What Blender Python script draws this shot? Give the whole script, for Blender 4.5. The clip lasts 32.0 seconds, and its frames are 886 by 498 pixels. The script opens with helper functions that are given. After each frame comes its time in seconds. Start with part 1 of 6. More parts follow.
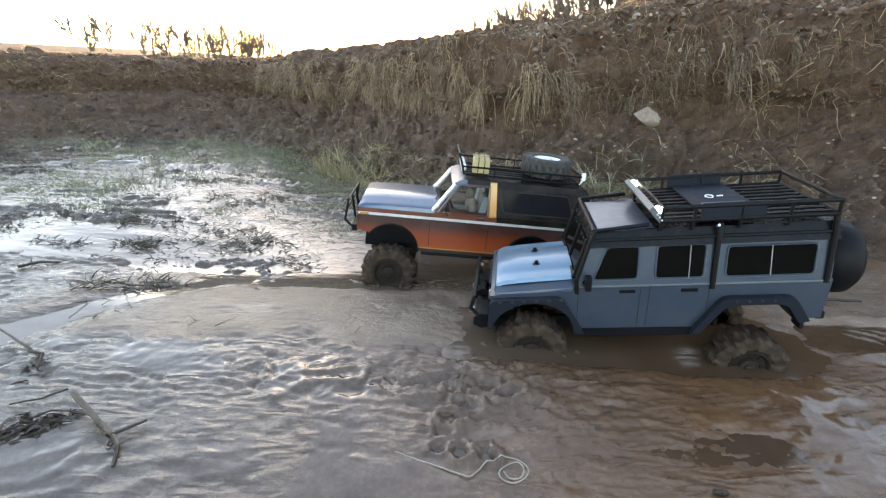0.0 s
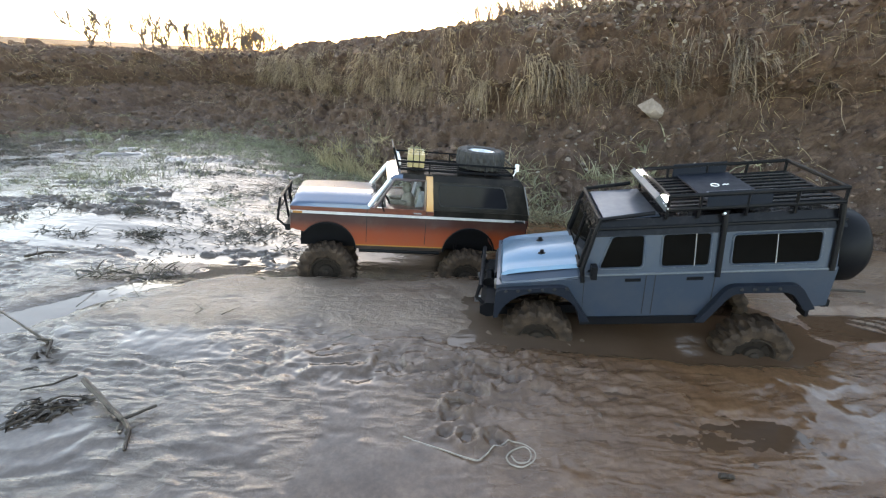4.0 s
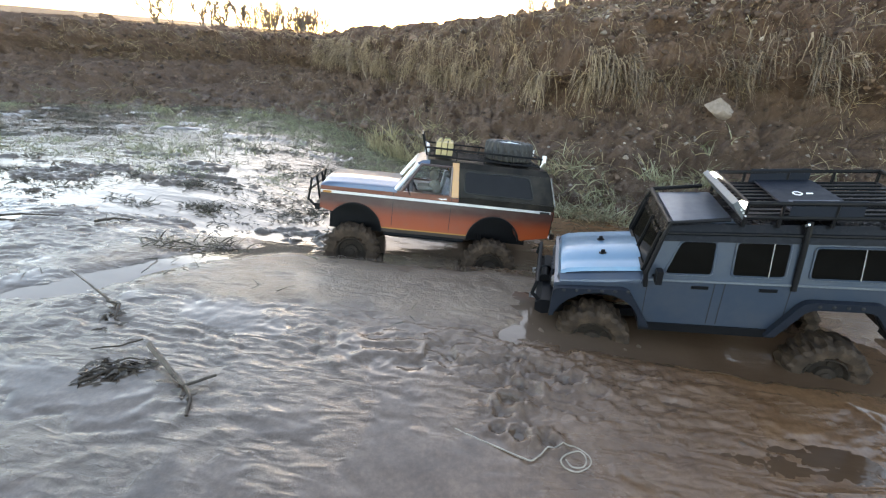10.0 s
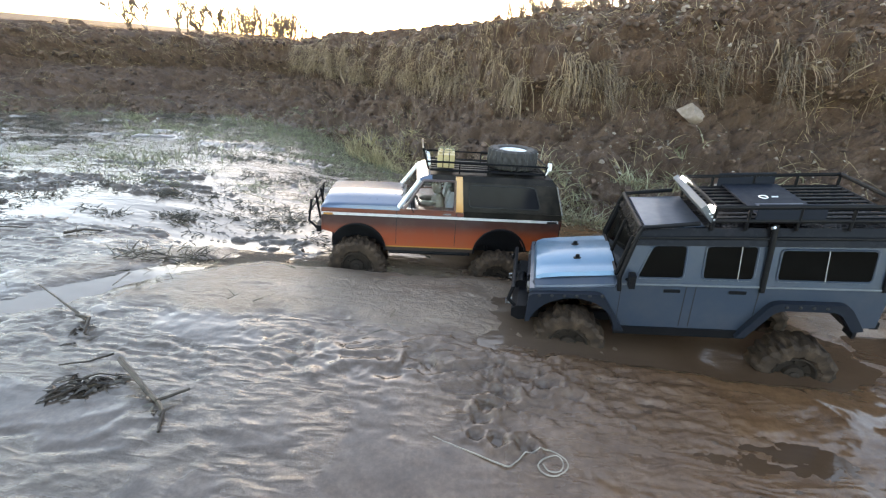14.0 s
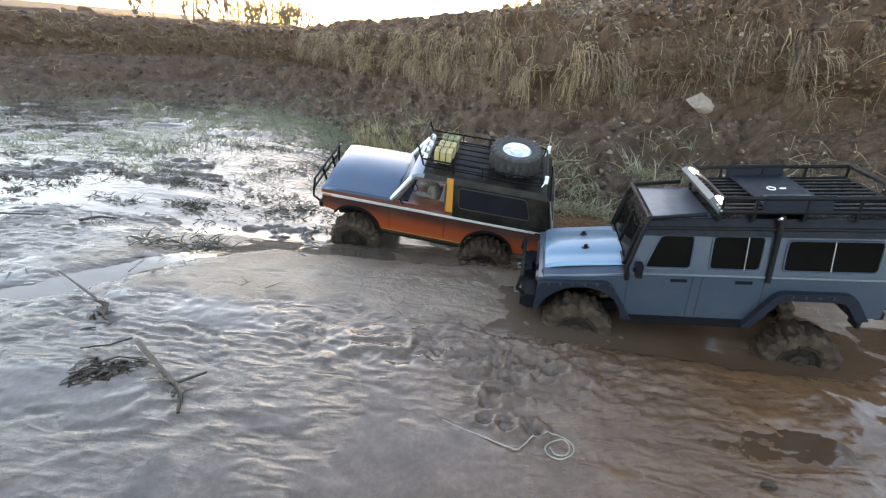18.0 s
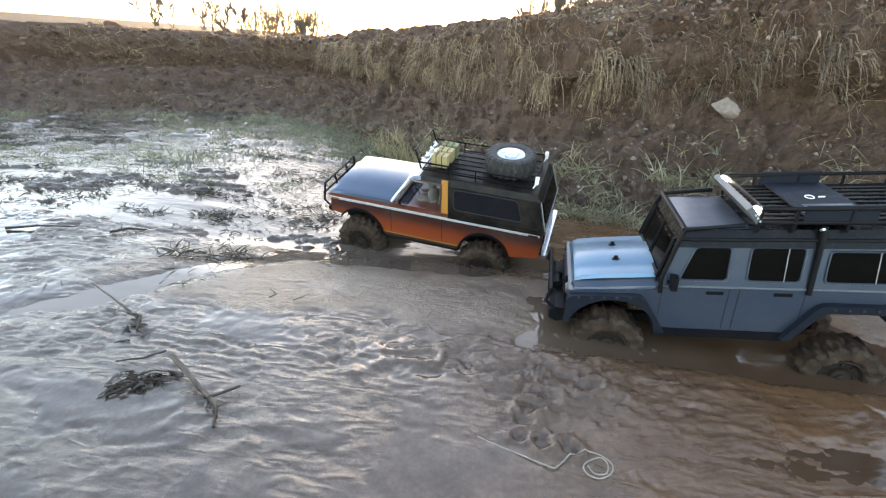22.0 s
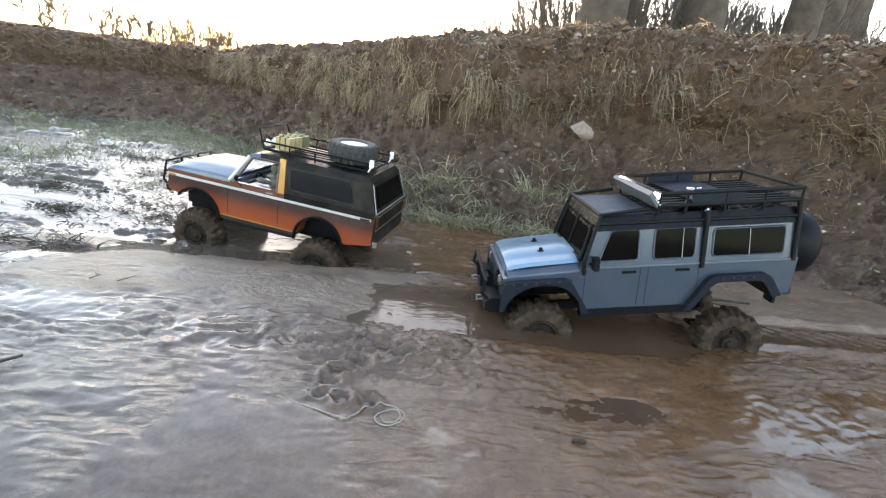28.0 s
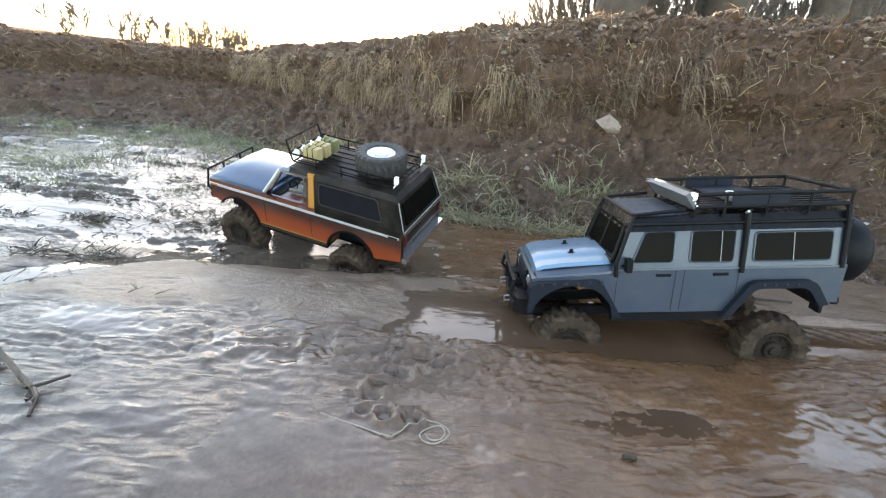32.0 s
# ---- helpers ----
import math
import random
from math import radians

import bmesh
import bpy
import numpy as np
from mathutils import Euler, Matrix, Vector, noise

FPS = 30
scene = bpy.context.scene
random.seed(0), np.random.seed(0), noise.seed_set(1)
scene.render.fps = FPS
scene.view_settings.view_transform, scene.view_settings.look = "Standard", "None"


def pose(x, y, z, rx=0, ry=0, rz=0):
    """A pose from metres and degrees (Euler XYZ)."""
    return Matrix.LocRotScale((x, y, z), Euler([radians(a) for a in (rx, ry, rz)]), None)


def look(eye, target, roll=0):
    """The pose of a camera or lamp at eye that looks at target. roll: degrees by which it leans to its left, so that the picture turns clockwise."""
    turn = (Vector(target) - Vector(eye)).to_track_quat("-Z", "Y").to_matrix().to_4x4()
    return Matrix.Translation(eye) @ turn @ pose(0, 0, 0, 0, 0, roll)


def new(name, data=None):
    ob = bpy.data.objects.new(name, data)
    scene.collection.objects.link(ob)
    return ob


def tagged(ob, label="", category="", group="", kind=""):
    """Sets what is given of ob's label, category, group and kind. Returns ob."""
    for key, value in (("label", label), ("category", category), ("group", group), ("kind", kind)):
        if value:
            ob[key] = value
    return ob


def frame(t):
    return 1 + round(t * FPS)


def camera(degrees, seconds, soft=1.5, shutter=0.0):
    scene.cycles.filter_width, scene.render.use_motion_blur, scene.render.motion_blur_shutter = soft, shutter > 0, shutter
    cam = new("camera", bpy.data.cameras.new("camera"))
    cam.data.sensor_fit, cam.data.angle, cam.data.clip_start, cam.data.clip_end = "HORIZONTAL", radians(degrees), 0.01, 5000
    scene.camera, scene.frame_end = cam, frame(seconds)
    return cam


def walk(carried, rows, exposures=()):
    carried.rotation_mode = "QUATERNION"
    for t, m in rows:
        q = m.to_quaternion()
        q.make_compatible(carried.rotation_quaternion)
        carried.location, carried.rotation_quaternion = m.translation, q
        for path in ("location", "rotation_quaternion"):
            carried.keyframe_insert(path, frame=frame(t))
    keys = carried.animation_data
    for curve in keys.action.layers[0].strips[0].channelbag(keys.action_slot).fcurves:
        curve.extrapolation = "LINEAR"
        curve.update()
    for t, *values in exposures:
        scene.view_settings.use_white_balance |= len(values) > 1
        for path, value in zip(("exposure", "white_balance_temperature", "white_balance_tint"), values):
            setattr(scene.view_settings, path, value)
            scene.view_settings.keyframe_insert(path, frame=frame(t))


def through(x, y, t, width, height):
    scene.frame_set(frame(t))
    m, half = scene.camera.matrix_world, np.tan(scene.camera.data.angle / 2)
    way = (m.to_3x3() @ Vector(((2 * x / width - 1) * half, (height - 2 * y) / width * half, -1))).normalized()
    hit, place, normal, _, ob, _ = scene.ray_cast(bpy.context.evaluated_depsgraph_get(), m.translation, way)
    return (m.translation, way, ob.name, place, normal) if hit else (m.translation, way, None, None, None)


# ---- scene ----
cam = camera(85.5, 32.0, soft=1.2)
PATH = [
    (0, (0.0000, 0.0000, 0.4496), (0.0008, 2.0323, -0.3171), 2.1),
    (0.5, (0.0004, -0.0024, 0.4496), (0.0064, 2.0285, -0.3215), 2.1),
    (1, (-0.0030, -0.0025, 0.4453), (0.0032, 2.0249, -0.3323), 2.1),
    (1.5, (-0.0016, -0.0018, 0.4463), (0.0032, 2.0249, -0.3356), 2.0),
    (2, (-0.0016, -0.0018, 0.4453), (0.0050, 2.0232, -0.3388), 2.0),
    (2.5, (-0.0022, -0.0039, 0.4463), (0.0033, 2.0215, -0.3399), 2.0),
    (3, (-0.0043, -0.0033, 0.4463), (-0.0001, 2.0213, -0.3388), 2.0),
    (3.5, (-0.0063, -0.0061, 0.4409), (-0.0044, 2.0180, -0.3464), 2.1),
    (5.5, (-0.0197, -0.0057, 0.4409), (-0.0390, 2.0155, -0.3551), 2.3),
    (6, (-0.0245, -0.0066, 0.4377), (-0.0513, 2.0122, -0.3638), 2.7),
    (6.5, (-0.0273, -0.0046, 0.4366), (-0.0660, 2.0119, -0.3703), 3.0),
    (7, (-0.0301, -0.0027, 0.4333), (-0.0798, 2.0112, -0.3790), 3.3),
    (7.5, (-0.0291, -0.0030, 0.4344), (-0.0899, 2.0074, -0.3855), 3.8),
    (8, (-0.0343, -0.0015, 0.4322), (-0.1162, 2.0024, -0.4018), 4.9),
    (8.5, (-0.0445, 0.0025, 0.4311), (-0.1600, 1.9991, -0.4170), 5.8),
    (9, (-0.0473, 0.0044, 0.4311), (-0.1922, 1.9970, -0.4214), 5.7),
    (9.5, (-0.0452, 0.0038, 0.4322), (-0.1998, 1.9980, -0.4159), 5.2),
    (10, (-0.0452, 0.0038, 0.4344), (-0.2031, 2.0023, -0.4029), 4.4),
    (10.5, (-0.0489, 0.0026, 0.4355), (-0.2009, 2.0062, -0.3877), 4.0),
    (11, (-0.0543, -0.0003, 0.4333), (-0.2040, 2.0071, -0.3823), 3.9),
    (11.5, (-0.0506, 0.0009, 0.4333), (-0.1969, 2.0085, -0.3812), 3.9),
    (12, (-0.0437, 0.0012, 0.4322), (-0.1749, 2.0101, -0.3823), 4.1),
    (12.5, (-0.0386, 0.0031, 0.4366), (-0.1527, 2.0128, -0.3790), 4.2),
    (13, (-0.0342, 0.0030, 0.4377), (-0.1318, 2.0148, -0.3758), 4.3),
    (13.5, (-0.0318, 0.0034, 0.4387), (-0.1184, 2.0143, -0.3747), 4.4),
    (14, (-0.0360, 0.0046, 0.4398), (-0.1188, 2.0167, -0.3736), 4.3),
    (14.5, (-0.0368, 0.0015, 0.4398), (-0.1272, 2.0112, -0.3779), 4.0),
    (16.5, (-0.0286, -0.0054, 0.4431), (-0.1100, 1.9962, -0.3964), 4.3),
    (17, (-0.0350, -0.0081, 0.4409), (-0.1173, 1.9903, -0.4051), 4.4),
    (17.5, (-0.0421, -0.0050, 0.4420), (-0.1345, 1.9896, -0.4127), 4.6),
    (18, (-0.0416, -0.0073, 0.4431), (-0.1449, 1.9846, -0.4159), 4.4),
    (18.5, (-0.0437, -0.0067, 0.4453), (-0.1563, 1.9845, -0.4159), 4.2),
    (19, (-0.0482, -0.0066, 0.4474), (-0.1700, 1.9839, -0.4149), 4.0),
    (19.5, (-0.0524, -0.0054, 0.4485), (-0.1868, 1.9842, -0.4127), 3.8),
    (20, (-0.0573, -0.0029, 0.4485), (-0.2028, 1.9876, -0.4073), 3.7),
    (20.5, (-0.0576, -0.0039, 0.4485), (-0.2121, 1.9868, -0.4051), 3.5),
    (21, (-0.0604, -0.0020, 0.4507), (-0.2201, 1.9902, -0.4007), 3.5),
    (21.5, (-0.0632, -0.0001, 0.4496), (-0.2295, 1.9929, -0.3953), 3.4),
    (22, (-0.0667, -0.0002, 0.4496), (-0.2382, 1.9943, -0.3920), 3.4),
    (22.5, (-0.0656, -0.0005, 0.4485), (-0.2458, 1.9953, -0.3888), 3.4),
    (23, (-0.0715, -0.0011, 0.4485), (-0.2571, 1.9951, -0.3877), 3.6),
    (23.5, (-0.0782, 0.0031, 0.4485), (-0.2784, 1.9956, -0.3920), 3.7),
    (24, (-0.0707, 0.0055, 0.4529), (-0.2840, 1.9960, -0.3899), 3.8),
    (24.5, (-0.0728, 0.0061, 0.4539), (-0.2844, 1.9984, -0.3834), 4.1),
    (25, (-0.0734, 0.0119, 0.4550), (-0.2913, 2.0060, -0.3790), 4.2),
    (25.5, (-0.0288, 0.0218, 0.4507), (-0.2442, 2.0208, -0.3714), 4.1),
    (26, (0.0506, -0.0009, 0.4007), (-0.1336, 2.0085, -0.4029), 4.9),
    (26.5, (0.1020, -0.0065, 0.3768), (0.0185, 2.0194, -0.3996), 6.9),
    (28.5, (0.0864, -0.0653, 0.3996), (0.2980, 1.9895, -0.2715), 6.9),
    (29, (0.0828, -0.0620, 0.4007), (0.2710, 1.9938, -0.2726), 5.9),
    (29.5, (0.0675, -0.0565, 0.4029), (0.2050, 2.0001, -0.2834), 5.0),
    (30, (0.0712, -0.0553, 0.4062), (0.1813, 2.0001, -0.2878), 4.3),
    (30.5, (0.0749, -0.0541, 0.4062), (0.1813, 2.0001, -0.2910), 4.0),
    (31, (0.0793, -0.0508, 0.4051), (0.1998, 2.0016, -0.2943), 4.3),
    (31.5, (0.0727, -0.0501, 0.4073), (0.1949, 1.9962, -0.3095), 5.0),
    (32, (0.0579, -0.0346, 0.4116), (0.1606, 2.0105, -0.3117), 5.7),
]
walk(cam, [(t, look(eye, target, roll)) for t, eye, target, roll in PATH],
     [(0, 4.1, 9300, 22), (22, 4.2, 9200, 22), (26.5, 4.12, 9300, 22), (28.5, 4.3, 9300, 22), (32, 4.33, 9300, 22)])

# ---- world and sun ----
SUN_AZ, SUN_EL = -4.7, 4.2
wd = bpy.data.worlds.new("world")
scene.world = wd
wd.use_nodes = True
wn, wl = wd.node_tree.nodes, wd.node_tree.links
sky = wn.new("ShaderNodeTexSky")
sky.sky_type, sky.sun_disc = "NISHITA", False
sky.sun_elevation, sky.sun_rotation = radians(SUN_EL), radians(SUN_AZ)
sky.air_density, sky.dust_density, sky.ozone_density = 0.75, 0.4, 1.5
wl.new(sky.outputs[0], wn["Background"].inputs[0])
wn["Background"].inputs[1].default_value = 0.15
sun = new("sun", bpy.data.lights.new("sun", "SUN"))
sun.data.energy, sun.data.angle, sun.data.color = 3.0, radians(0.6), (1.0, 0.86, 0.66)
a, e = radians(SUN_AZ), radians(SUN_EL)
toward = Vector((math.sin(a) * math.cos(e), math.cos(a) * math.cos(e), math.sin(e)))
sun.matrix_world = look(toward * 50, (0, 0, 0))


# ---- materials ----
def material(name, rough=0.7, metal=0.0, spec=0.5):
    m = bpy.data.materials.new(name)
    m.use_nodes = True
    b = m.node_tree.nodes["Principled BSDF"]
    b.inputs["Roughness"].default_value, b.inputs["Metallic"].default_value = rough, metal
    b.inputs["Specular IOR Level"].default_value = spec
    return m, m.node_tree.nodes, m.node_tree.links, b


def ramp(nodes, stops):
    r = nodes.new("ShaderNodeValToRGB")
    el = r.color_ramp.elements
    while len(el) < len(stops):
        el.new(0.5)
    for k, (p, c) in zip(el, stops):
        k.position, k.color = p, (*c, 1)
    return r


def noise_tex(nodes, links, scale, detail=6.0, rough=0.6, coord="Object", stretch=None):
    tc = nodes.new("ShaderNodeTexCoord")
    n = nodes.new("ShaderNodeTexNoise")
    n.inputs["Scale"].default_value, n.inputs["Detail"].default_value, n.inputs["Roughness"].default_value = scale, detail, rough
    if stretch:
        mp = nodes.new("ShaderNodeMapping")
        mp.inputs["Scale"].default_value = stretch
        links.new(tc.outputs[coord], mp.inputs[0])
        links.new(mp.outputs[0], n.inputs["Vector"])
    else:
        links.new(tc.outputs[coord], n.inputs["Vector"])
    return n


def bump(nodes, links, height, bsdf, strength=0.5, dist=0.002, chain=None):
    b = nodes.new("ShaderNodeBump")
    b.inputs["Strength"].default_value, b.inputs["Distance"].default_value = strength, dist
    links.new(height, b.inputs["Height"])
    if chain:
        links.new(chain.outputs[0], b.inputs["Normal"])
    links.new(b.outputs[0], bsdf.inputs["Normal"])
    return b


def plain(name, colour, rough=0.5, metal=0.0, vary=0.15, scale=60.0, relief=0.0, rough_vary=0.1):
    """A surface of one colour with grain, faint dust and uneven gloss."""
    m, n, l, b = material(name, rough, metal)
    t = noise_tex(n, l, scale)
    lo = [max(0, c * (1 - vary)) for c in colour]
    hi = [min(1, c * (1 + vary)) for c in colour]
    r = ramp(n, [(0.3, lo), (0.7, hi)])
    l.new(t.outputs[0], r.inputs[0])
    l.new(r.outputs[0], b.inputs["Base Color"])
    if rough_vary:
        t2 = noise_tex(n, l, scale * 0.35)
        mr = n.new("ShaderNodeMapRange")
        mr.inputs["To Min"].default_value, mr.inputs["To Max"].default_value = max(0.02, rough - rough_vary), min(1, rough + rough_vary)
        l.new(t2.outputs[0], mr.inputs[0])
        l.new(mr.outputs[0], b.inputs["Roughness"])
    if relief:
        bump(n, l, t.outputs[0], b, 0.6, relief)
    return m


def earth_material():
    m, n, l, b = material("earth", 0.6)
    big, mid, fine = noise_tex(n, l, 2.6), noise_tex(n, l, 16.0, 8, 0.65), noise_tex(n, l, 120.0, 8, 0.7)
    r = ramp(n, [(0.28, (0.027, 0.014, 0.010)), (0.44, (0.074, 0.042, 0.030)), (0.58, (0.134, 0.081, 0.059)), (0.76, (0.26, 0.176, 0.132))])
    mix = n.new("ShaderNodeMath")
    mix.operation = "MULTIPLY_ADD"
    mix.inputs[1].default_value = 0.55
    l.new(mid.outputs[0], mix.inputs[0])
    half = n.new("ShaderNodeMath")
    half.operation = "MULTIPLY"
    half.inputs[1].default_value = 0.45
    l.new(fine.outputs[0], half.inputs[0])
    l.new(half.outputs[0], mix.inputs[2])
    l.new(mix.outputs[0], r.inputs[0])
    # reddish and pale clay patches
    patch = ramp(n, [(0.42, (0, 0, 0)), (0.66, (0.6, 0.6, 0.6))])
    l.new(big.outputs[0], patch.inputs[0])
    tone = n.new("ShaderNodeMix")
    tone.data_type = "RGBA"
    tone.inputs[7].default_value = (0.112, 0.065, 0.045, 1)
    l.new(patch.outputs[0], tone.inputs[0])
    l.new(r.outputs[0], tone.inputs[6])
    l.new(tone.outputs[2], b.inputs["Base Color"])
    # wet and glossy low down, dry and dull on the bank
    geo_n = n.new("ShaderNodeNewGeometry")
    sep = n.new("ShaderNodeSeparateXYZ")
    l.new(geo_n.outputs["Position"], sep.inputs[0])
    wet = n.new("ShaderNodeMapRange")
    for k, v in (("From Min", 0.0), ("From Max", 0.10), ("To Min", 0.20), ("To Max", 0.95)):
        wet.inputs[k].default_value = v
    l.new(sep.outputs[2], wet.inputs[0])
    vary = n.new("ShaderNodeMath")
    vary.operation = "MULTIPLY_ADD"
    vary.inputs[1].default_value = 0.35
    l.new(mid.outputs[0], vary.inputs[0])
    low = n.new("ShaderNodeMath")
    low.operation = "SUBTRACT"
    low.inputs[1].default_value = 0.14
    l.new(wet.outputs[0], low.inputs[0])
    l.new(low.outputs[0], vary.inputs[2])
    l.new(vary.outputs[0], b.inputs["Roughness"])
    c = bump(n, l, mid.outputs[0], b, 1.0, 0.024)
    bump(n, l, fine.outputs[0], b, 1.0, 0.006, c)
    return m


def mud_material():
    m, n, l, b = material("wet_mud", 0.3)
    mid, fine = noise_tex(n, l, 18.0, 8, 0.6), noise_tex(n, l, 150.0, 6, 0.7)
    streak = noise_tex(n, l, 34.0, 6, 0.6, "Object", (0.32, 1.0, 1.0))
    r = ramp(n, [(0.30, (0.036, 0.025, 0.018)), (0.50, (0.078, 0.055, 0.042)), (0.70, (0.135, 0.098, 0.076))])
    brown = ramp(n, [(0.30, (0.052, 0.022, 0.010)), (0.50, (0.110, 0.052, 0.026)), (0.70, (0.175, 0.090, 0.048))])
    sandy = ramp(n, [(0.30, (0.140, 0.092, 0.065)), (0.52, (0.205, 0.140, 0.102)), (0.72, (0.280, 0.200, 0.150))])
    both = n.new("ShaderNodeMath")
    both.operation = "MULTIPLY_ADD"
    both.inputs[1].default_value, both.inputs[2].default_value = 0.5, 0.0
    l.new(mid.outputs[0], both.inputs[0])
    half = n.new("ShaderNodeMath")
    half.operation = "MULTIPLY"
    half.inputs[1].default_value = 0.5
    l.new(fine.outputs[0], half.inputs[0])
    l.new(half.outputs[0], both.inputs[2])
    for k in (r, brown, sandy):
        l.new(both.outputs[0], k.inputs[0])
    g = n.new("ShaderNodeNewGeometry")
    sep = n.new("ShaderNodeSeparateXYZ")
    l.new(g.outputs["Position"], sep.inputs[0])
    east = n.new("ShaderNodeMapRange")  # grey silt by the marsh, brown stirred mud by the trucks
    east.inputs["From Min"].default_value, east.inputs["From Max"].default_value = -0.35, 0.35
    l.new(sep.outputs[0], east.inputs[0])
    tone = n.new("ShaderNodeMix")
    tone.data_type = "RGBA"
    l.new(east.outputs[0], tone.inputs[0])
    l.new(r.outputs[0], tone.inputs[6])
    l.new(brown.outputs[0], tone.inputs[7])
    zone = n.new("ShaderNodeAttribute")  # settled sandy silt, grainy and duller than the slick mud
    zone.attribute_name = "silt"
    sand = n.new("ShaderNodeMix")
    sand.data_type = "RGBA"
    l.new(zone.outputs["Fac"], sand.inputs[0])
    l.new(tone.outputs[2], sand.inputs[6])
    l.new(sandy.outputs[0], sand.inputs[7])
    l.new(sand.outputs[2], b.inputs["Base Color"])
    slick = n.new("ShaderNodeAttribute")  # smooth slurry with a film of water
    slick.attribute_name = "slick"
    firm = n.new("ShaderNodeMath")
    firm.operation = "SUBTRACT"
    firm.inputs[0].default_value = 1.0
    l.new(slick.outputs["Fac"], firm.inputs[1])
    wet = n.new("ShaderNodeMapRange")
    for k, v in (("From Min", 0.01), ("From Max", 0.12), ("To Min", 0.17), ("To Max", 0.75)):
        wet.inputs[k].default_value = v
    l.new(sep.outputs[2], wet.inputs[0])
    vary = n.new("ShaderNodeMath")
    vary.operation = "MULTIPLY_ADD"
    vary.inputs[1].default_value = 0.22
    l.new(streak.outputs[0], vary.inputs[0])
    l.new(wet.outputs[0], vary.inputs[2])
    dull = n.new("ShaderNodeMath")
    dull.operation = "MULTIPLY_ADD"
    dull.inputs[1].default_value = 0.10
    l.new(zone.outputs["Fac"], dull.inputs[0])
    l.new(vary.outputs[0], dull.inputs[2])
    smooth = n.new("ShaderNodeMath")
    smooth.operation = "MULTIPLY_ADD"
    smooth.inputs[1].default_value = -0.16
    l.new(slick.outputs["Fac"], smooth.inputs[0])
    l.new(dull.outputs[0], smooth.inputs[2])
    l.new(smooth.outputs[0], b.inputs["Roughness"])
    gloss = n.new("ShaderNodeMapRange")  # dry ground away from the wallow is dull
    for k, v in (("From Min", 0.05), ("From Max", 0.30), ("To Min", 0.5), ("To Max", 0.05)):
        gloss.inputs[k].default_value = v
    l.new(sep.outputs[2], gloss.inputs[0])
    l.new(gloss.outputs[0], b.inputs["Specular IOR Level"])
    swirl = noise_tex(n, l, 26.0, 6, 0.6, "Object", (0.4, 1.0, 1.0))
    swirl.noise_type = "RIDGED_MULTIFRACTAL"
    swirl.inputs["Distortion"].default_value = 1.6
    grain = noise_tex(n, l, 170.0, 4, 0.7, "Object", (0.7, 1.0, 1.0))
    rill = noise_tex(n, l, 62.0, 4, 0.6, "Object", (0.30, 1.0, 1.0))
    rill.noise_type = "RIDGED_MULTIFRACTAL"
    rill.inputs["Distortion"].default_value = 0.9
    c = bump(n, l, swirl.outputs[0], b, 0.5, 0.0026)
    l.new(firm.outputs[0], c.inputs["Strength"])
    c = bump(n, l, rill.outputs[0], b, 0.7, 0.0022, c)
    l.new(firm.outputs[0], c.inputs["Strength"])
    c = bump(n, l, fine.outputs[0], b, 0.4, 0.0011, c)
    l.new(firm.outputs[0], c.inputs["Strength"])
    c = bump(n, l, grain.outputs[0], b, 1.0, 0.0070, c)
    l.new(zone.outputs["Fac"], c.inputs["Strength"])
    return m


def water_material():
    m, n, l, b = material("muddy_water", 0.05)
    b.inputs["IOR"].default_value = 1.33
    big = noise_tex(n, l, 3.0)
    r = ramp(n, [(0.3, (0.090, 0.066, 0.052)), (0.7, (0.140, 0.104, 0.082))])
    brown = ramp(n, [(0.3, (0.050, 0.026, 0.015)), (0.7, (0.094, 0.052, 0.032))])
    l.new(big.outputs[0], r.inputs[0])
    l.new(big.outputs[0], brown.inputs[0])
    g = n.new("ShaderNodeNewGeometry")
    sep = n.new("ShaderNodeSeparateXYZ")
    l.new(g.outputs["Position"], sep.inputs[0])
    silt = n.new("ShaderNodeMapRange")  # grey silt by the marsh, brown stirred mud by the trucks
    silt.inputs["From Min"].default_value, silt.inputs["From Max"].default_value = -0.35, 0.35
    l.new(sep.outputs[0], silt.inputs[0])
    tone = n.new("ShaderNodeMix")
    tone.data_type = "RGBA"
    l.new(silt.outputs[0], tone.inputs[0])
    l.new(r.outputs[0], tone.inputs[6])
    l.new(brown.outputs[0], tone.inputs[7])
    l.new(tone.outputs[2], b.inputs["Base Color"])
    w1 = noise_tex(n, l, 8.0, 5, 0.6, "Object", (0.8, 1.7, 1))
    w2 = noise_tex(n, l, 30.0, 4, 0.6, "Object", (0.6, 1.6, 1))
    c = bump(n, l, w1.outputs[0], b, 0.3, 0.013)
    ruffle = n.new("ShaderNodeMapRange")  # sheltered by the trucks, ruffled out in the marsh
    for k, v in (("From Min", 0.9), ("From Max", 1.7), ("To Min", 0.10), ("To Max", 0.75)):
        ruffle.inputs[k].default_value = v
    l.new(sep.outputs[1], ruffle.inputs[0])
    l.new(ruffle.outputs[0], c.inputs["Strength"])
    bump(n, l, w2.outputs[0], b, 0.3, 0.0010, c)
    return m


EARTH = earth_material()
MUD = mud_material()
WATER = water_material()


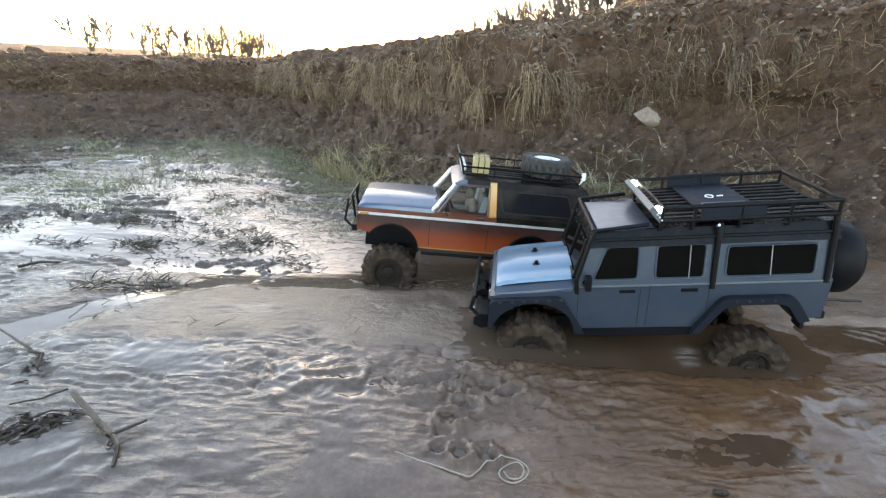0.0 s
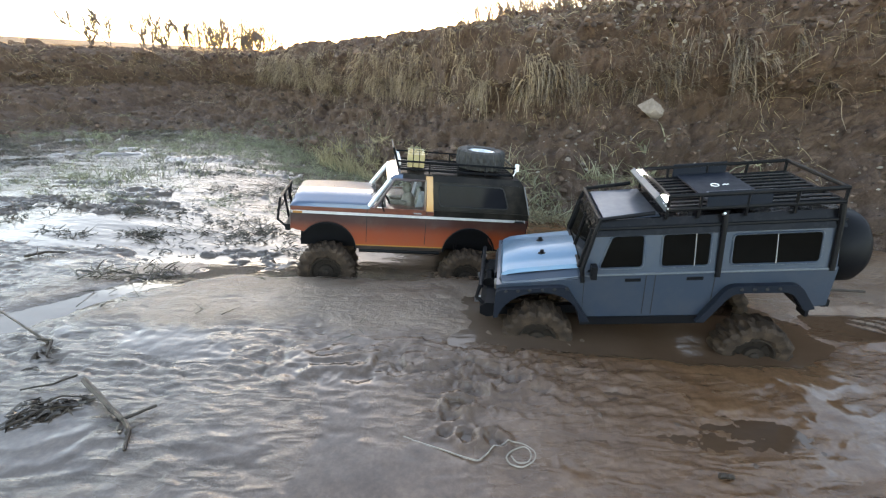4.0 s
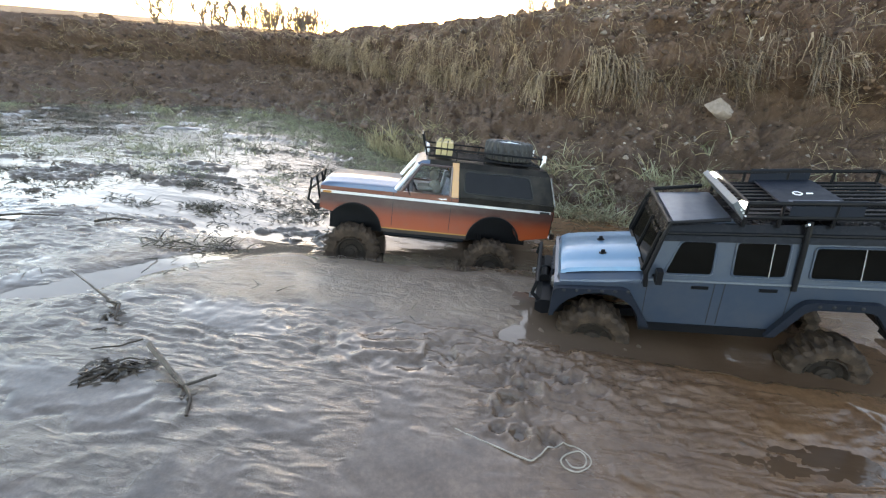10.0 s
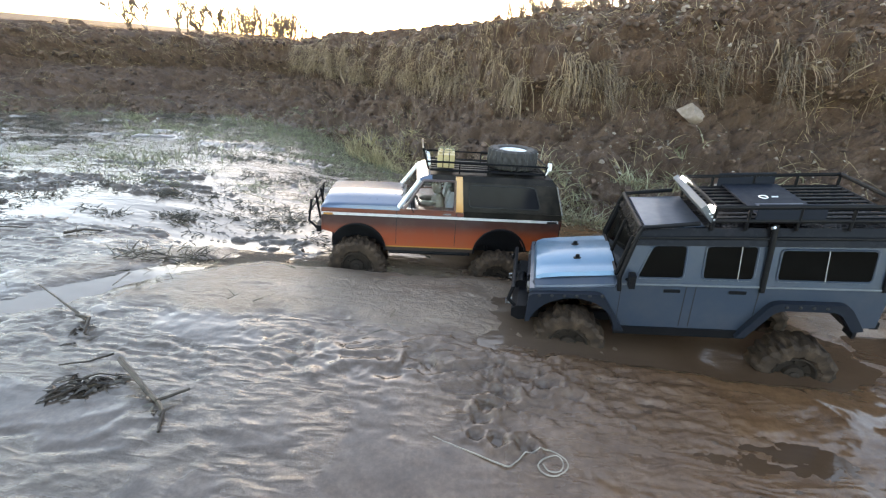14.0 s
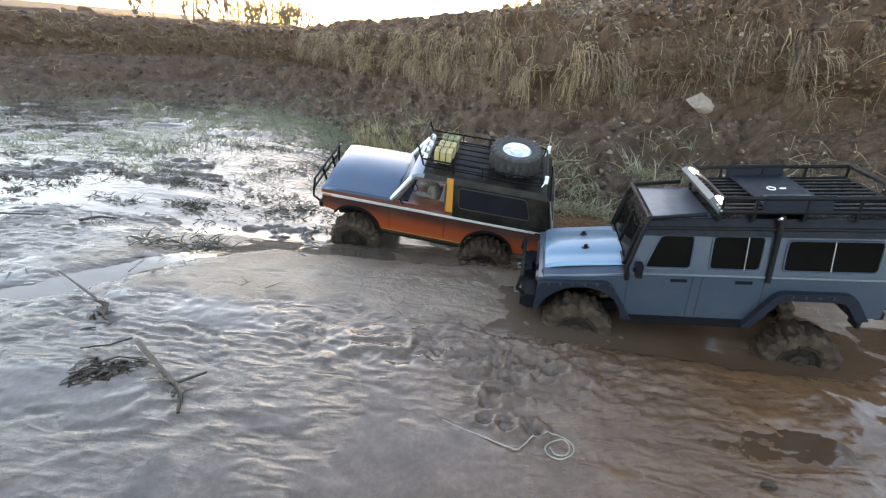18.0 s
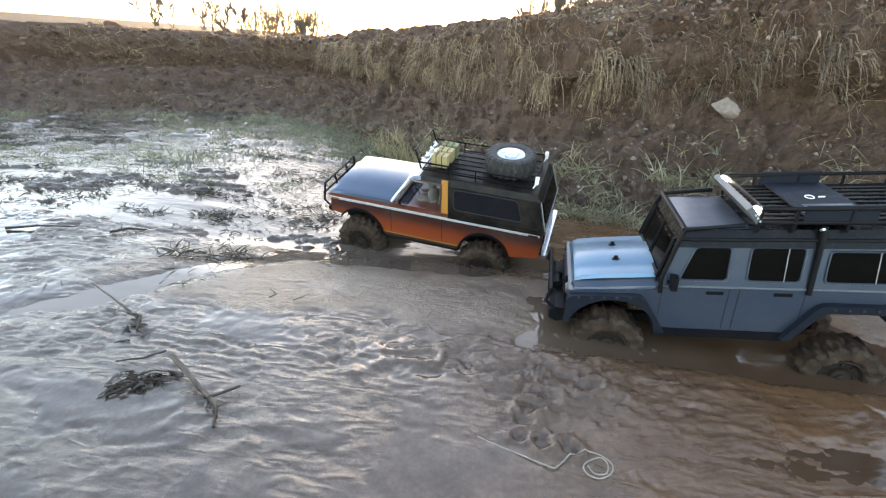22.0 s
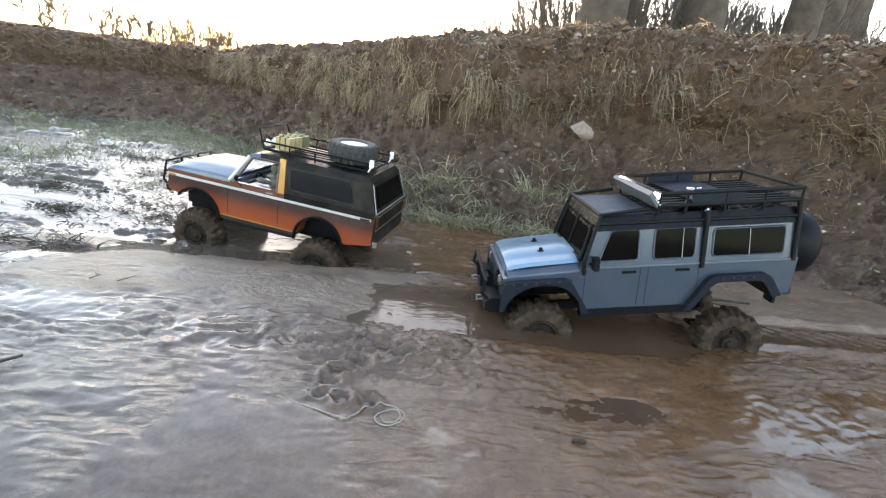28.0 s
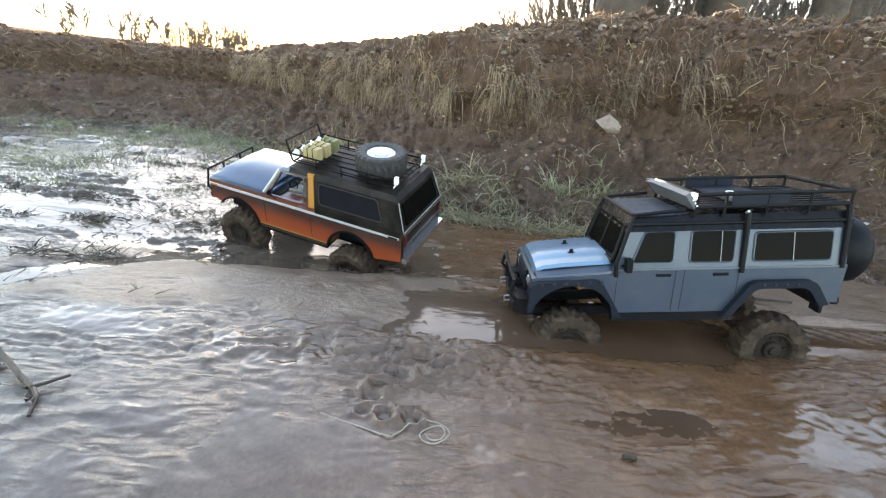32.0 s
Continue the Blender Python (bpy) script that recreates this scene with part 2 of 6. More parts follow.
# ---- the lie of the land ----
BASE = [(-60, -14), (-5, 1.6), (-3.2, 2.1), (-2.3, 2.6), (-1.75, 2.95), (-1.15, 2.85), (-0.68, 2.47), (-0.4, 2.2), (-0.2, 2.0), (0.0, 1.72),
        (0.13, 1.6), (0.36, 1.56), (0.67, 1.58), (0.95, 1.5), (1.3, 1.35), (1.7, 1.1), (2.6, 0.7), (60, -20)]
TOP = [(-60, 0.44), (-2, 0.44), (-1.3, 0.47), (-0.75, 0.545), (-0.5, 0.585), (-0.2, 0.612), (0.15, 0.640), (0.45, 0.695), (0.75, 0.735), (1.1, 0.765), (1.5, 0.765), (2.2, 0.76), (60, 0.9)]
WIDE = [(-60, 1.3), (-2, 1.0), (-1.0, 0.8), (-0.4, 0.55), (0.1, 0.45), (0.6, 0.42), (1.2, 0.42), (60, 0.6)]


def along(table, x):
    return np.interp(x, [p[0] for p in table], [p[1] for p in table])


def ease(v, a, b):
    k = np.clip((v - a) / (b - a), 0, 1)
    return k * k * (3 - 2 * k)


def level(x, y):
    """Height of the wet surface: the wallow where the trucks are stuck lies a little lower."""
    return -0.05 * ease(y, 0.80, 1.15) * ease(x, -1.1, -0.5)


GRADS = np.random.RandomState(5).normal(size=(256, 3))
GRADS /= np.linalg.norm(GRADS, axis=1)[:, None]
PERM = np.tile(np.random.RandomState(6).permutation(256), 3)


def gradient_noise(x, y, z):
    xi, yi, zi = (np.floor(v).astype(int) for v in (x, y, z))
    xf, yf, zf = x - xi, y - yi, z - zi
    u, v, w = (f * f * f * (f * (f * 6 - 15) + 10) for f in (xf, yf, zf))
    out = 0.0
    for a in (0, 1):
        for b in (0, 1):
            for c in (0, 1):
                g = GRADS[PERM[PERM[PERM[(xi + a) % 256] + (yi + b) % 256] + (zi + c) % 256]]
                dot = g[..., 0] * (xf - a) + g[..., 1] * (yf - b) + g[..., 2] * (zf - c)
                out = out + dot * (u if a else 1 - u) * (v if b else 1 - v) * (w if c else 1 - w)
    return out * 1.5


def rough_noise(x, y, scale, octaves=4, seed=0.0, gain=0.52):
    out, amp = 0.0, 1.0
    for k in range(octaves):
        f = scale * 2.1 ** k
        out = out + amp * gradient_noise(x * f + seed, y * f - seed, np.full(x.shape, seed + 7.3 * k))
        amp *= gain
    return out


def bank(x, y):
    """Height of the bank over the wet surface, and how far up its face a place lies (0 foot, 1 crest)."""
    s = (y - along(BASE, x)) * 0.88
    u = s / along(WIDE, x)
    face = np.interp(u, [0, 0.06, 0.3, 0.48, 0.58, 0.72, 1.0, 1.4], [0, 0.10, 0.36, 0.50, 0.80, 0.90, 1.0, 1.02])
    return np.where(u > 0, face * along(TOP, x), 0), u


def grid_axis(lo, hi, fine_lo, fine_hi, step, growth=1.25):
    mid = list(np.arange(fine_lo, fine_hi + step / 2, step))
    a, d, left = fine_lo, step, []
    while a > lo:
        d *= growth
        a -= d
        left.append(a)
    a, d, right = fine_hi, step, []
    while a < hi:
        d *= growth
        a += d
        right.append(a)
    return np.array(left[::-1] + mid + right)


def sheet(name, xs, ys, z, mat):
    nx, ny = len(xs), len(ys)
    gx, gy = np.meshgrid(xs, ys)
    v = np.stack([gx.ravel(), gy.ravel(), z.ravel()], 1)
    i = np.arange(nx * ny).reshape(ny, nx)
    f = np.stack([i[:-1, :-1].ravel(), i[:-1, 1:].ravel(), i[1:, 1:].ravel(), i[1:, :-1].ravel()], 1)
    me = bpy.data.meshes.new(name)
    me.from_pydata(v.tolist(), [], f.tolist())
    me.polygons.foreach_set("use_smooth", np.ones(len(f), bool))
    me.materials.append(mat)
    return new(name, me)


XS = grid_axis(-90, 90, -1.25, 1.15, 0.0042, 1.045)
YS = grid_axis(-60, 140, 0.30, 1.5, 0.0042, 1.045)
GX, GY = np.meshgrid(XS, YS)
near = (GX > -4) & (GX < 3) & (GY > -0.6) & (GY < 5)


def field(scale, octaves, seed, x=GX, y=GY, where=near, gain=0.52):
    out = np.zeros(GX.shape)
    out[where] = rough_noise(x[where], y[where], scale, octaves, seed, gain)
    return out


N1 = field(3.0, 3, 1.7)
N2 = field(13.0, 4, 5.1)
N3 = field(45.0, 3, 9.3)
# lines of flow, drawn out along the flat and bent round the wallow
bend = GY + 0.10 * np.sin(GX * 2.3 + 0.6) + 0.05 * N1 + 0.012 * N2
LINES = 1 - 2.2 * np.abs(field(17.0, 5, 15.2, GX * 0.22 + 0.03 * N2, bend))
RILLS = 1 - 2.2 * np.abs(field(48.0, 3, 7.7, GX * 0.30 + 0.02 * N2, bend))
SWELL = field(8.0, 3, 3.3, GX * 0.28, bend)
# mud bars of the marsh
BARS = field(7.0, 5, 21.4, GX * 0.45 + 0.05 * N2, GY + 0.03 * N2, gain=0.6)
# folds of churned mud where wheels and feet have dug
fold = (GX > -0.45) & (GX < 1.1) & (GY > 0.35) & (GY < 1.6)
FOLDS = 1 - 2.3 * np.abs(field(15.0, 5, 12.4, GX * 0.8 + 0.05 * N2 + 0.35 * GY, GY * 1.3 + 0.06 * N1 + 0.03 * N2, fold, 0.58))
DUG = np.exp(-((GX - 0.09) / 0.15) ** 2 - ((GY - 0.62) / 0.085) ** 2) + 0.45 * np.exp(-((GX + 0.14) / 0.16) ** 2 - ((GY - 0.62) / 0.05) ** 2) \
    + 0.15 * np.exp(-((GX - 0.34) / 0.14) ** 2 - ((GY - 0.53) / 0.06) ** 2) + 0.7 * np.exp(-((GX - 0.62) / 0.30) ** 2 - ((GY - 1.30) / 0.14) ** 2) \
    + 0.5 * np.exp(-((GX - 0.02) / 0.14) ** 2 - ((GY - 1.05) / 0.05) ** 2)
BH, BU = bank(GX + 0.06 * N1 + 0.02 * N3, GY + 0.05 * N2 + 0.03 * N1 + 0.018 * N3)
up = ease(BU, 0.0, 0.12)
WX_, WY_ = GX + 0.07 * N1 + 0.02 * N2, GY + 0.05 * N1 + 0.02 * N2
silt_side = WX_ + 0.60 - 0.75 * (WY_ - 0.80)  # distance from the channel that drains the marsh
SILT = ease(silt_side, -0.03, 0.08) * (1 - ease(WX_, 0.03, 0.20)) * ease(WY_, 0.685, 0.74) * (1 - ease(WY_, 0.93, 1.02))
SILT = np.maximum(SILT, ease(WX_, 0.62, 0.72) * ease(WY_, 0.78, 0.84) * (1 - ease(WY_, 1.2, 1.4)) * 0.8)
SILT = np.maximum(SILT, 0.7 * ease(silt_side, -0.26, -0.20) * (1 - ease(silt_side, -0.16, -0.10)) * ease(WY_, 0.72, 0.8) * (1 - ease(WY_, 1.0, 1.1)))
CHANNEL = np.exp(-((silt_side + 0.07) / 0.05) ** 2) * (1 - ease(WY_, 0.98, 1.1)) * ease(WY_, 0.55, 0.68)
MARSH = ease(WY_, 0.98, 1.12) * (1 - ease(WX_, -0.36, -0.08))
FILM = 1 - ease(WY_ + 0.03 * np.sin(GX * 5.0 + 1.0), 0.43, 0.565)
POOL = ease(WX_, -0.06, 0.06) * (1 - ease(WX_, 0.62, 0.70)) * ease(WY_, 0.66, 0.70) * (1 - ease(WY_, 0.86, 0.95))
PUDDLE = np.exp(-((WX_ - 0.42) / 0.15) ** 2 - ((WY_ - 0.50) / 0.07) ** 2)
WALLOW = ease(WX_, -0.46, -0.36) * (1 - ease(WX_, 0.10, 0.20)) * ease(WY_, 0.94, 1.01) * (1 - ease(WY_, 1.22, 1.34))
FAR_RIGHT = ease(GY, 1.30, 1.5) * ease(GX, 0.0, 0.2)
stand = 0.0040 + 0.0040 * SILT - 0.010 * CHANNEL - 0.0150 * MARSH - 0.010 * POOL - 0.0085 * WALLOW - 0.006 * PUDDLE + 0.0035 * ease(WX_, 0.46, 0.54) * (1 - ease(WY_, 0.62, 0.68)) + 0.008 * FAR_RIGHT + 0.003 * np.clip(DUG, 0, 1)
rough = (1 - 0.75 * SILT) * (1 - 0.55 * FILM) * (1 - 0.7 * POOL)
calm = np.clip(0.75 - 2.2 * N1 - 1.1 * N2 - 0.7 * SWELL, 0.03, 1.6)  # slick stretches between the rills
flat = stand + 0.0032 * N1 * (1 - 0.5 * SILT) + rough * (0.0026 * SWELL + calm * (0.0012 * LINES + 0.0016 * RILLS) + 0.0008 * N2 + 0.0008 * N3) + 0.0004 * SILT * (LINES + N3 + 2 * RILLS) \
    + DUG * (0.0085 * FOLDS + 0.0040 * N2 + 0.0026 * N3) + MARSH * (0.030 * np.clip(BARS, -0.25, 0.6) + 0.004 * N3)
near_run = (GY - 0.43) * 0.90 - (GX + 0.40) * 0.42 + 0.05 * N1 + 0.016 * N2
RIDGES = np.exp(-((GX + 0.42) / 0.20) ** 2 - ((GY - 0.43) / 0.06) ** 2)
flat = flat + 0.0006 * RIDGES * (0.3 + 1.4 * calm) * (1 - 2 * np.abs(np.sin((near_run + 0.012 * N2) * math.pi / 0.040))) + 0.0004 * np.exp(-((GX + 0.25) / 0.5) ** 2 - ((GY - 0.60) / 0.06) ** 2) * (1 - 2 * np.abs(np.sin((GY - 0.12 * GX + 0.03 * N1 + 0.01 * N2) * math.pi / 0.028))) * calm
# footprints and pressed holes with a raised rim
for hx, hy, hr, hd in ((0.016, 0.528, 0.013, 0.007), (0.043, 0.554, 0.016, 0.006), (0.011, 0.507, 0.012, 0.006), (0.033, 0.468, 0.011, 0.006), (0.062, 0.466, 0.012, 0.007), (0.005, 0.473, 0.010, 0.004),
                       (-0.024, 0.503, 0.008, -0.004), (-0.028, 0.515, 0.006, -0.003), (0.11, 0.585, 0.016, 0.006), (0.14, 0.565, 0.013, 0.005), (-0.20, 0.585, 0.012, -0.006), (-0.083, 0.604, 0.012, -0.006), (-0.23, 0.565, 0.011, -0.004)):
    d2 = (((GX - hx) * 0.8 + 0.006 * N2) ** 2 + ((GY - hy) + 0.008 * N3) ** 2) / hr ** 2
    flat = flat + hd * (0.9 * np.exp(-((np.sqrt(d2) - 1.25) / 0.35) ** 2) * (hd > 0) - np.exp(-d2 ** 1.5))
# a water-filled rut behind the blue truck, crossed by slanting ridges left by the tread
RUT = ease(GX + 0.02 * N2, 0.66, 0.72) * (1 - ease(GX, 1.3, 1.6)) * np.exp(-((GY + 0.01 * N2 - 0.800 - 0.02 * (GX - 0.8)) / 0.055) ** 4)
TREAD = np.clip(np.sin((GX * 0.75 + GY * 1.1 + 0.004 * N3) * 2 * math.pi / 0.034) - 0.35, 0, 1) * ease(GX, 0.74, 0.79) * np.exp(-((GY - 0.802) / 0.034) ** 4)
flat = flat * (1 - 0.6 * RUT) + RUT * (-0.010 + 0.019 * TREAD)
flat = flat + 0.006 * np.exp(-((np.abs(GY - 0.800 - 0.02 * (GX - 0.8)) - 0.068) / 0.016) ** 2) * ease(GX, 0.70, 0.78) * (1 - ease(GX, 1.3, 1.6)) * (1 + N2)
under = ease(BU, -0.06, 0.06) * (1 - ease(BU, 1.35, 1.5)) * ease(GX, -3.4, -3.25) * (1 - ease(GX, 2.1, 2.28))
GZ = level(GX, GY) + BH * (1 - 0.9 * under) + (1 - up) * flat + up * 0.012 * N2 - 0.07 * under
GZ += ease(GY, 8, 60) * 0.25 + 0.5 * ease(-GX, 16, 34) * ease(GY, 8, 36) + 0.45 * ease(-GY, 0.6, 3.0)
ground = tagged(sheet("ground", XS, YS, GZ, MUD), "wet brown mud flat with silt ridges", "ground", kind="structure")
SLICK = np.clip(ease(N1 + 0.5 * N2 + 0.35 * SWELL + 0.25 * FILM, -0.10, 0.22), 0, 1) * (1 - SILT) * (1 - 0.8 * np.clip(DUG, 0, 1))
ground.data.attributes.new("slick", "FLOAT", "POINT").data.foreach_set("value", SLICK.ravel().astype(np.float32))
ground.data.attributes.new("silt", "FLOAT", "POINT").data.foreach_set("value", np.clip(SILT * (0.75 + 0.5 * N2), 0, 1).ravel().astype(np.float32))


# the face of the bank: talus, hollow, overhanging lip, crest; (share of the width, share of the height)
FACE = [(-0.14, -0.05), (0.0, 0.0), (0.14, 0.12), (0.34, 0.30), (0.54, 0.42), (0.66, 0.50), (0.66, 0.57), (0.52, 0.62), (0.42, 0.68), (0.44, 0.78), (0.62, 0.90), (1.0, 1.0), (1.5, 1.02), (1.9, 1.02)]
FS = np.array([p[0] for p in FACE])
FH = np.array([p[1] for p in FACE])
FD = np.concatenate([[0], np.cumsum(np.hypot(np.diff(FS) * 0.5, np.diff(FH) * 0.6))])
BSTEP = 0.007
BX = np.arange(-3.4, 2.3, BSTEP)
BV = np.linspace(0, FD[-1], 230)


def bank_sheet():
    sx, sh = np.interp(BV, FD, FS), np.interp(BV, FD, FH)
    bend = np.maximum(np.clip((BX + 0.15) / 0.45, 0.12, 1), 0.75 * np.exp(-((BX + 1.0) / 0.5) ** 2)) * np.array([min(max(0.8 + 0.8 * noise.noise((x * 2.2, 0.4, 0.0)), 0.15), 1.15) for x in BX])  # the lip overhangs more towards the steep end
    p = np.empty((len(BV), len(BX), 3))
    for c, x in enumerate(BX):
        w, h = float(along(WIDE, x)) / 0.88, float(along(TOP, x))
        s_here = sx * bend[c] + np.maximum.accumulate(sx) * (1 - bend[c])
        y = float(along(BASE, x)) + s_here * w
        p[:, c, 0], p[:, c, 1], p[:, c, 2] = x, y, sh * h + level(np.full(len(BV), x), np.full(len(BV), float(along(BASE, x)) - 0.05))
    out = p.copy()
    rugged = ease(BX, 0.1, 0.8)
    for r in range(len(BV)):
        calm = 1.0 if sh[r] < 0.93 else 0.75
        edge = float(ease(sx[r], -0.1, 0.12))
        for c in range(len(BX)):
            v = Vector(p[r, c])
            n1 = noise.fractal(v * 3.2, 0.9, 2.1, 3)
            n2 = noise.fractal(v * Vector((11, 11, 15)), 0.8, 2.1, 3)
            n3 = noise.fractal(v * 42, 0.7, 2.1, 3)
            gully = noise.fractal(Vector((v.x * 9 + n1, v.y * 2, v.z * 2.4)), 0.9, 2.1, 3)
            cell, _ = noise.voronoi(v * 13 + Vector((n2, n1, n2)) * 0.6)
            small, _ = noise.voronoi(v * 36 + Vector((n3, n2, n3)) * 0.5)
            step = (v.z * 8.5 + 0.9 * n1 + 0.35 * n2) % 1.0  # slumped ledges
            ledge = min(step / 0.75, (1 - step) / 0.25) - 0.5
            n2 += (0.25 + 0.75 * rugged[c]) * (1.6 * min(cell[1] - cell[0], 0.4) - 0.3)
            n3 += 1.5 * min(small[1] - small[0], 0.4) - 0.25
            d = (0.045 * n1 + (0.036 + 0.022 * rugged[c]) * n2 + (0.016 + 0.011 * rugged[c]) * n3 + 0.026 * gully + (0.062 - 0.045 * rugged[c]) * ledge) * calm * edge
            out[r, c, 1] -= 0.75 * d
            out[r, c, 2] += 0.62 * d
    i = np.arange(out.shape[0] * out.shape[1]).reshape(out.shape[:2])
    f = np.stack([i[:-1, :-1].ravel(), i[:-1, 1:].ravel(), i[1:, 1:].ravel(), i[1:, :-1].ravel()], 1)
    me = bpy.data.meshes.new("bank")
    me.from_pydata(out.reshape(-1, 3).tolist(), [], f.tolist())
    me.polygons.foreach_set("use_smooth", np.ones(len(f), bool))
    me.materials.append(EARTH)
    tagged(new("bank", me), "eroded brown earth bank with an overhanging lip", "earth bank", kind="structure")
    return out


BANK = bank_sheet()


LIP_LOW, LIP_HIGH = (FD[6] - FD[1]) / (FD[-3] - FD[1]), (FD[9] - FD[1]) / (FD[-3] - FD[1])


def on_face(x, share):
    """A place on the bank's face; share runs from the foot (0) to the crest (1) and past it."""
    c = min(max(int((x - BX[0]) / BSTEP), 0), len(BX) - 2)
    v = np.interp(share, [0, 1, 2], [FD[1], FD[-3], FD[-1]])
    r = min(int(v / BV[1]), len(BV) - 2)
    return BANK[r, c]


def face_near(x, z):
    """The place on the bank's face at that height."""
    c = min(max(int((x - BX[0]) / BSTEP), 0), len(BX) - 1)
    return BANK[int(np.argmin(np.abs(BANK[:195, c, 2] - z))), c]


def height(x, y):
    """Height of the ground at a place."""
    i = min(max(int(np.searchsorted(XS, x)) - 1, 0), len(XS) - 2)
    j = min(max(int(np.searchsorted(YS, y)) - 1, 0), len(YS) - 2)
    u, v = (x - XS[i]) / (XS[i + 1] - XS[i]), (y - YS[j]) / (YS[j + 1] - YS[j])
    z = float((GZ[j, i] * (1 - u) + GZ[j, i + 1] * u) * (1 - v) + (GZ[j + 1, i] * (1 - u) + GZ[j + 1, i + 1] * u) * v)
    if BX[0] < x < BX[-1]:
        c = min(int((x - BX[0]) / BSTEP), len(BX) - 1)
        ys, zs = BANK[:, c, 1], BANK[:, c, 2]
        k = np.nonzero((ys[:-1] - y) * (ys[1:] - y) <= 0)[0]
        if len(k):
            z = max(z, float(zs[k].max()))
    return z


WX = np.arange(-2.9, 2.0, 0.02)
WY = np.arange(-0.4, 3.1, 0.02)
wx, wy = np.meshgrid(WX, WY)
water = tagged(sheet("water", WX, WY, level(wx, wy), WATER), "shallow muddy puddle water reflecting the sky", "water", kind="structure")


# ---- shapes ----
def part(name, bm, mat, parent=None, label="", smooth=False):
    """Links a bmesh as one mesh object under a thing or a part."""
    me = bpy.data.meshes.new(name)
    bmesh.ops.recalc_face_normals(bm, faces=bm.faces)
    bm.to_mesh(me)
    bm.free()
    me.materials.append(mat)
    if smooth:
        me.polygons.foreach_set("use_smooth", np.ones(len(me.polygons), bool))
        me.set_sharp_from_angle(angle=radians(40))
    ob = new(name, me)
    ob.parent = parent
    return tagged(ob, label)


def soften(bm, width, segments=2, angle=25):
    es = [e for e in bm.edges if len(e.link_faces) == 2 and e.calc_face_angle(0) > radians(angle)]
    bmesh.ops.bevel(bm, geom=es, offset=width, segments=segments, affect="EDGES", clamp_overlap=True)
    return bm


def hexa(pts):
    """A solid from 8 corners: four below, four above, in the same order round."""
    bm = bmesh.new()
    v = [bm.verts.new(p) for p in pts]
    for f in ((3, 2, 1, 0), (4, 5, 6, 7), (0, 1, 5, 4), (1, 2, 6, 5), (2, 3, 7, 6), (3, 0, 4, 7)):
        bm.faces.new([v[i] for i in f])
    return bm


def box(lo, hi, bevel=0.0):
    (a, b, c), (d, e, f) = lo, hi
    bm = hexa([(a, b, c), (d, b, c), (d, e, c), (a, e, c), (a, b, f), (d, b, f), (d, e, f), (a, e, f)])
    return soften(bm, bevel) if bevel else bm


def frustum(low, high, bevel=0.0):
    """low, high: x0, x1, half width, z at x0, z at x1."""
    pts = []
    for x0, x1, w, z0, z1 in (low, high):
        pts += [(x0, -w, z0), (x1, -w, z1), (x1, w, z1), (x0, w, z0)]
    bm = hexa(pts)
    return soften(bm, bevel) if bevel else bm


def arc(cx, cz, r, a0, a1, n=14):
    return [(cx + r * math.cos(radians(a0 + (a1 - a0) * i / n)), cz + r * math.sin(radians(a0 + (a1 - a0) * i / n))) for i in range(n + 1)]


def prism(outline, y0, y1, bevel=0.0):
    """A side outline of (x, z), drawn out from y0 to y1."""
    bm = bmesh.new()
    a = [bm.verts.new((x, y0, z)) for x, z in outline]
    b = [bm.verts.new((x, y1, z)) for x, z in outline]
    bm.faces.new(a)
    bm.faces.new(b[::-1])
    for i in range(len(a)):
        j = (i + 1) % len(a)
        bm.faces.new((a[i], b[i], b[j], a[j]))
    return soften(bm, bevel, 2, 35) if bevel else bm


def tube(paths, r, sides=8, bm=None, closed=False):
    """Round bars along polylines."""
    bm = bm or bmesh.new()
    for pts in paths:
        pts = [Vector(p) for p in pts]
        n, rings = len(pts), []
        for i, p in enumerate(pts):
            if closed:
                d = (pts[(i + 1) % n] - p).normalized() + (p - pts[i - 1]).normalized()
            else:
                d = (pts[min(i + 1, n - 1)] - p).normalized() + (p - pts[max(i - 1, 0)]).normalized()
            d = d.normalized() if d.length > 1e-6 else Vector((0, 0, 1))
            a = d.orthogonal().normalized() if not rings else (ref - d * ref.dot(d)).normalized()
            ref = a
            b = d.cross(a)
            rings.append([bm.verts.new(p + r * (math.cos(t) * a + math.sin(t) * b)) for t in (2 * math.pi * k / sides for k in range(sides))])
        for i in range(n if closed else n - 1):
            p, q = rings[i], rings[(i + 1) % n]
            for k in range(sides):
                bm.faces.new((p[k], p[(k + 1) % sides], q[(k + 1) % sides], q[k]))
        if not closed:
            bm.faces.new(rings[0][::-1])
            bm.faces.new(rings[-1])
    return bm


def lathe(profile, segments=40, axis="y"):
    """Turns a profile of (radius, offset along the axis) round."""
    bm = bmesh.new()
    rings = []
    for i in range(segments):
        t = 2 * math.pi * i / segments
        c, s = math.cos(t), math.sin(t)
        rings.append([bm.verts.new((r * c, o, r * s) if axis == "y" else (r * c, r * s, o)) for r, o in profile])
    for i in range(segments):
        p, q = rings[i], rings[(i + 1) % segments]
        for k in range(len(profile) - 1):
            bm.faces.new((p[k], q[k], q[k + 1], p[k + 1]))
    bmesh.ops.remove_doubles(bm, verts=bm.verts, dist=1e-6)
    return bm


def add_box(bm, centre, size, turn=None):
    m = Matrix.Translation(centre) @ (turn or Matrix()) @ Matrix.Diagonal((*size, 1))
    bmesh.ops.create_cube(bm, size=1, matrix=m)
    return bm


def moved(bm, m):
    bmesh.ops.transform(bm, matrix=m, verts=bm.verts)
    return bm


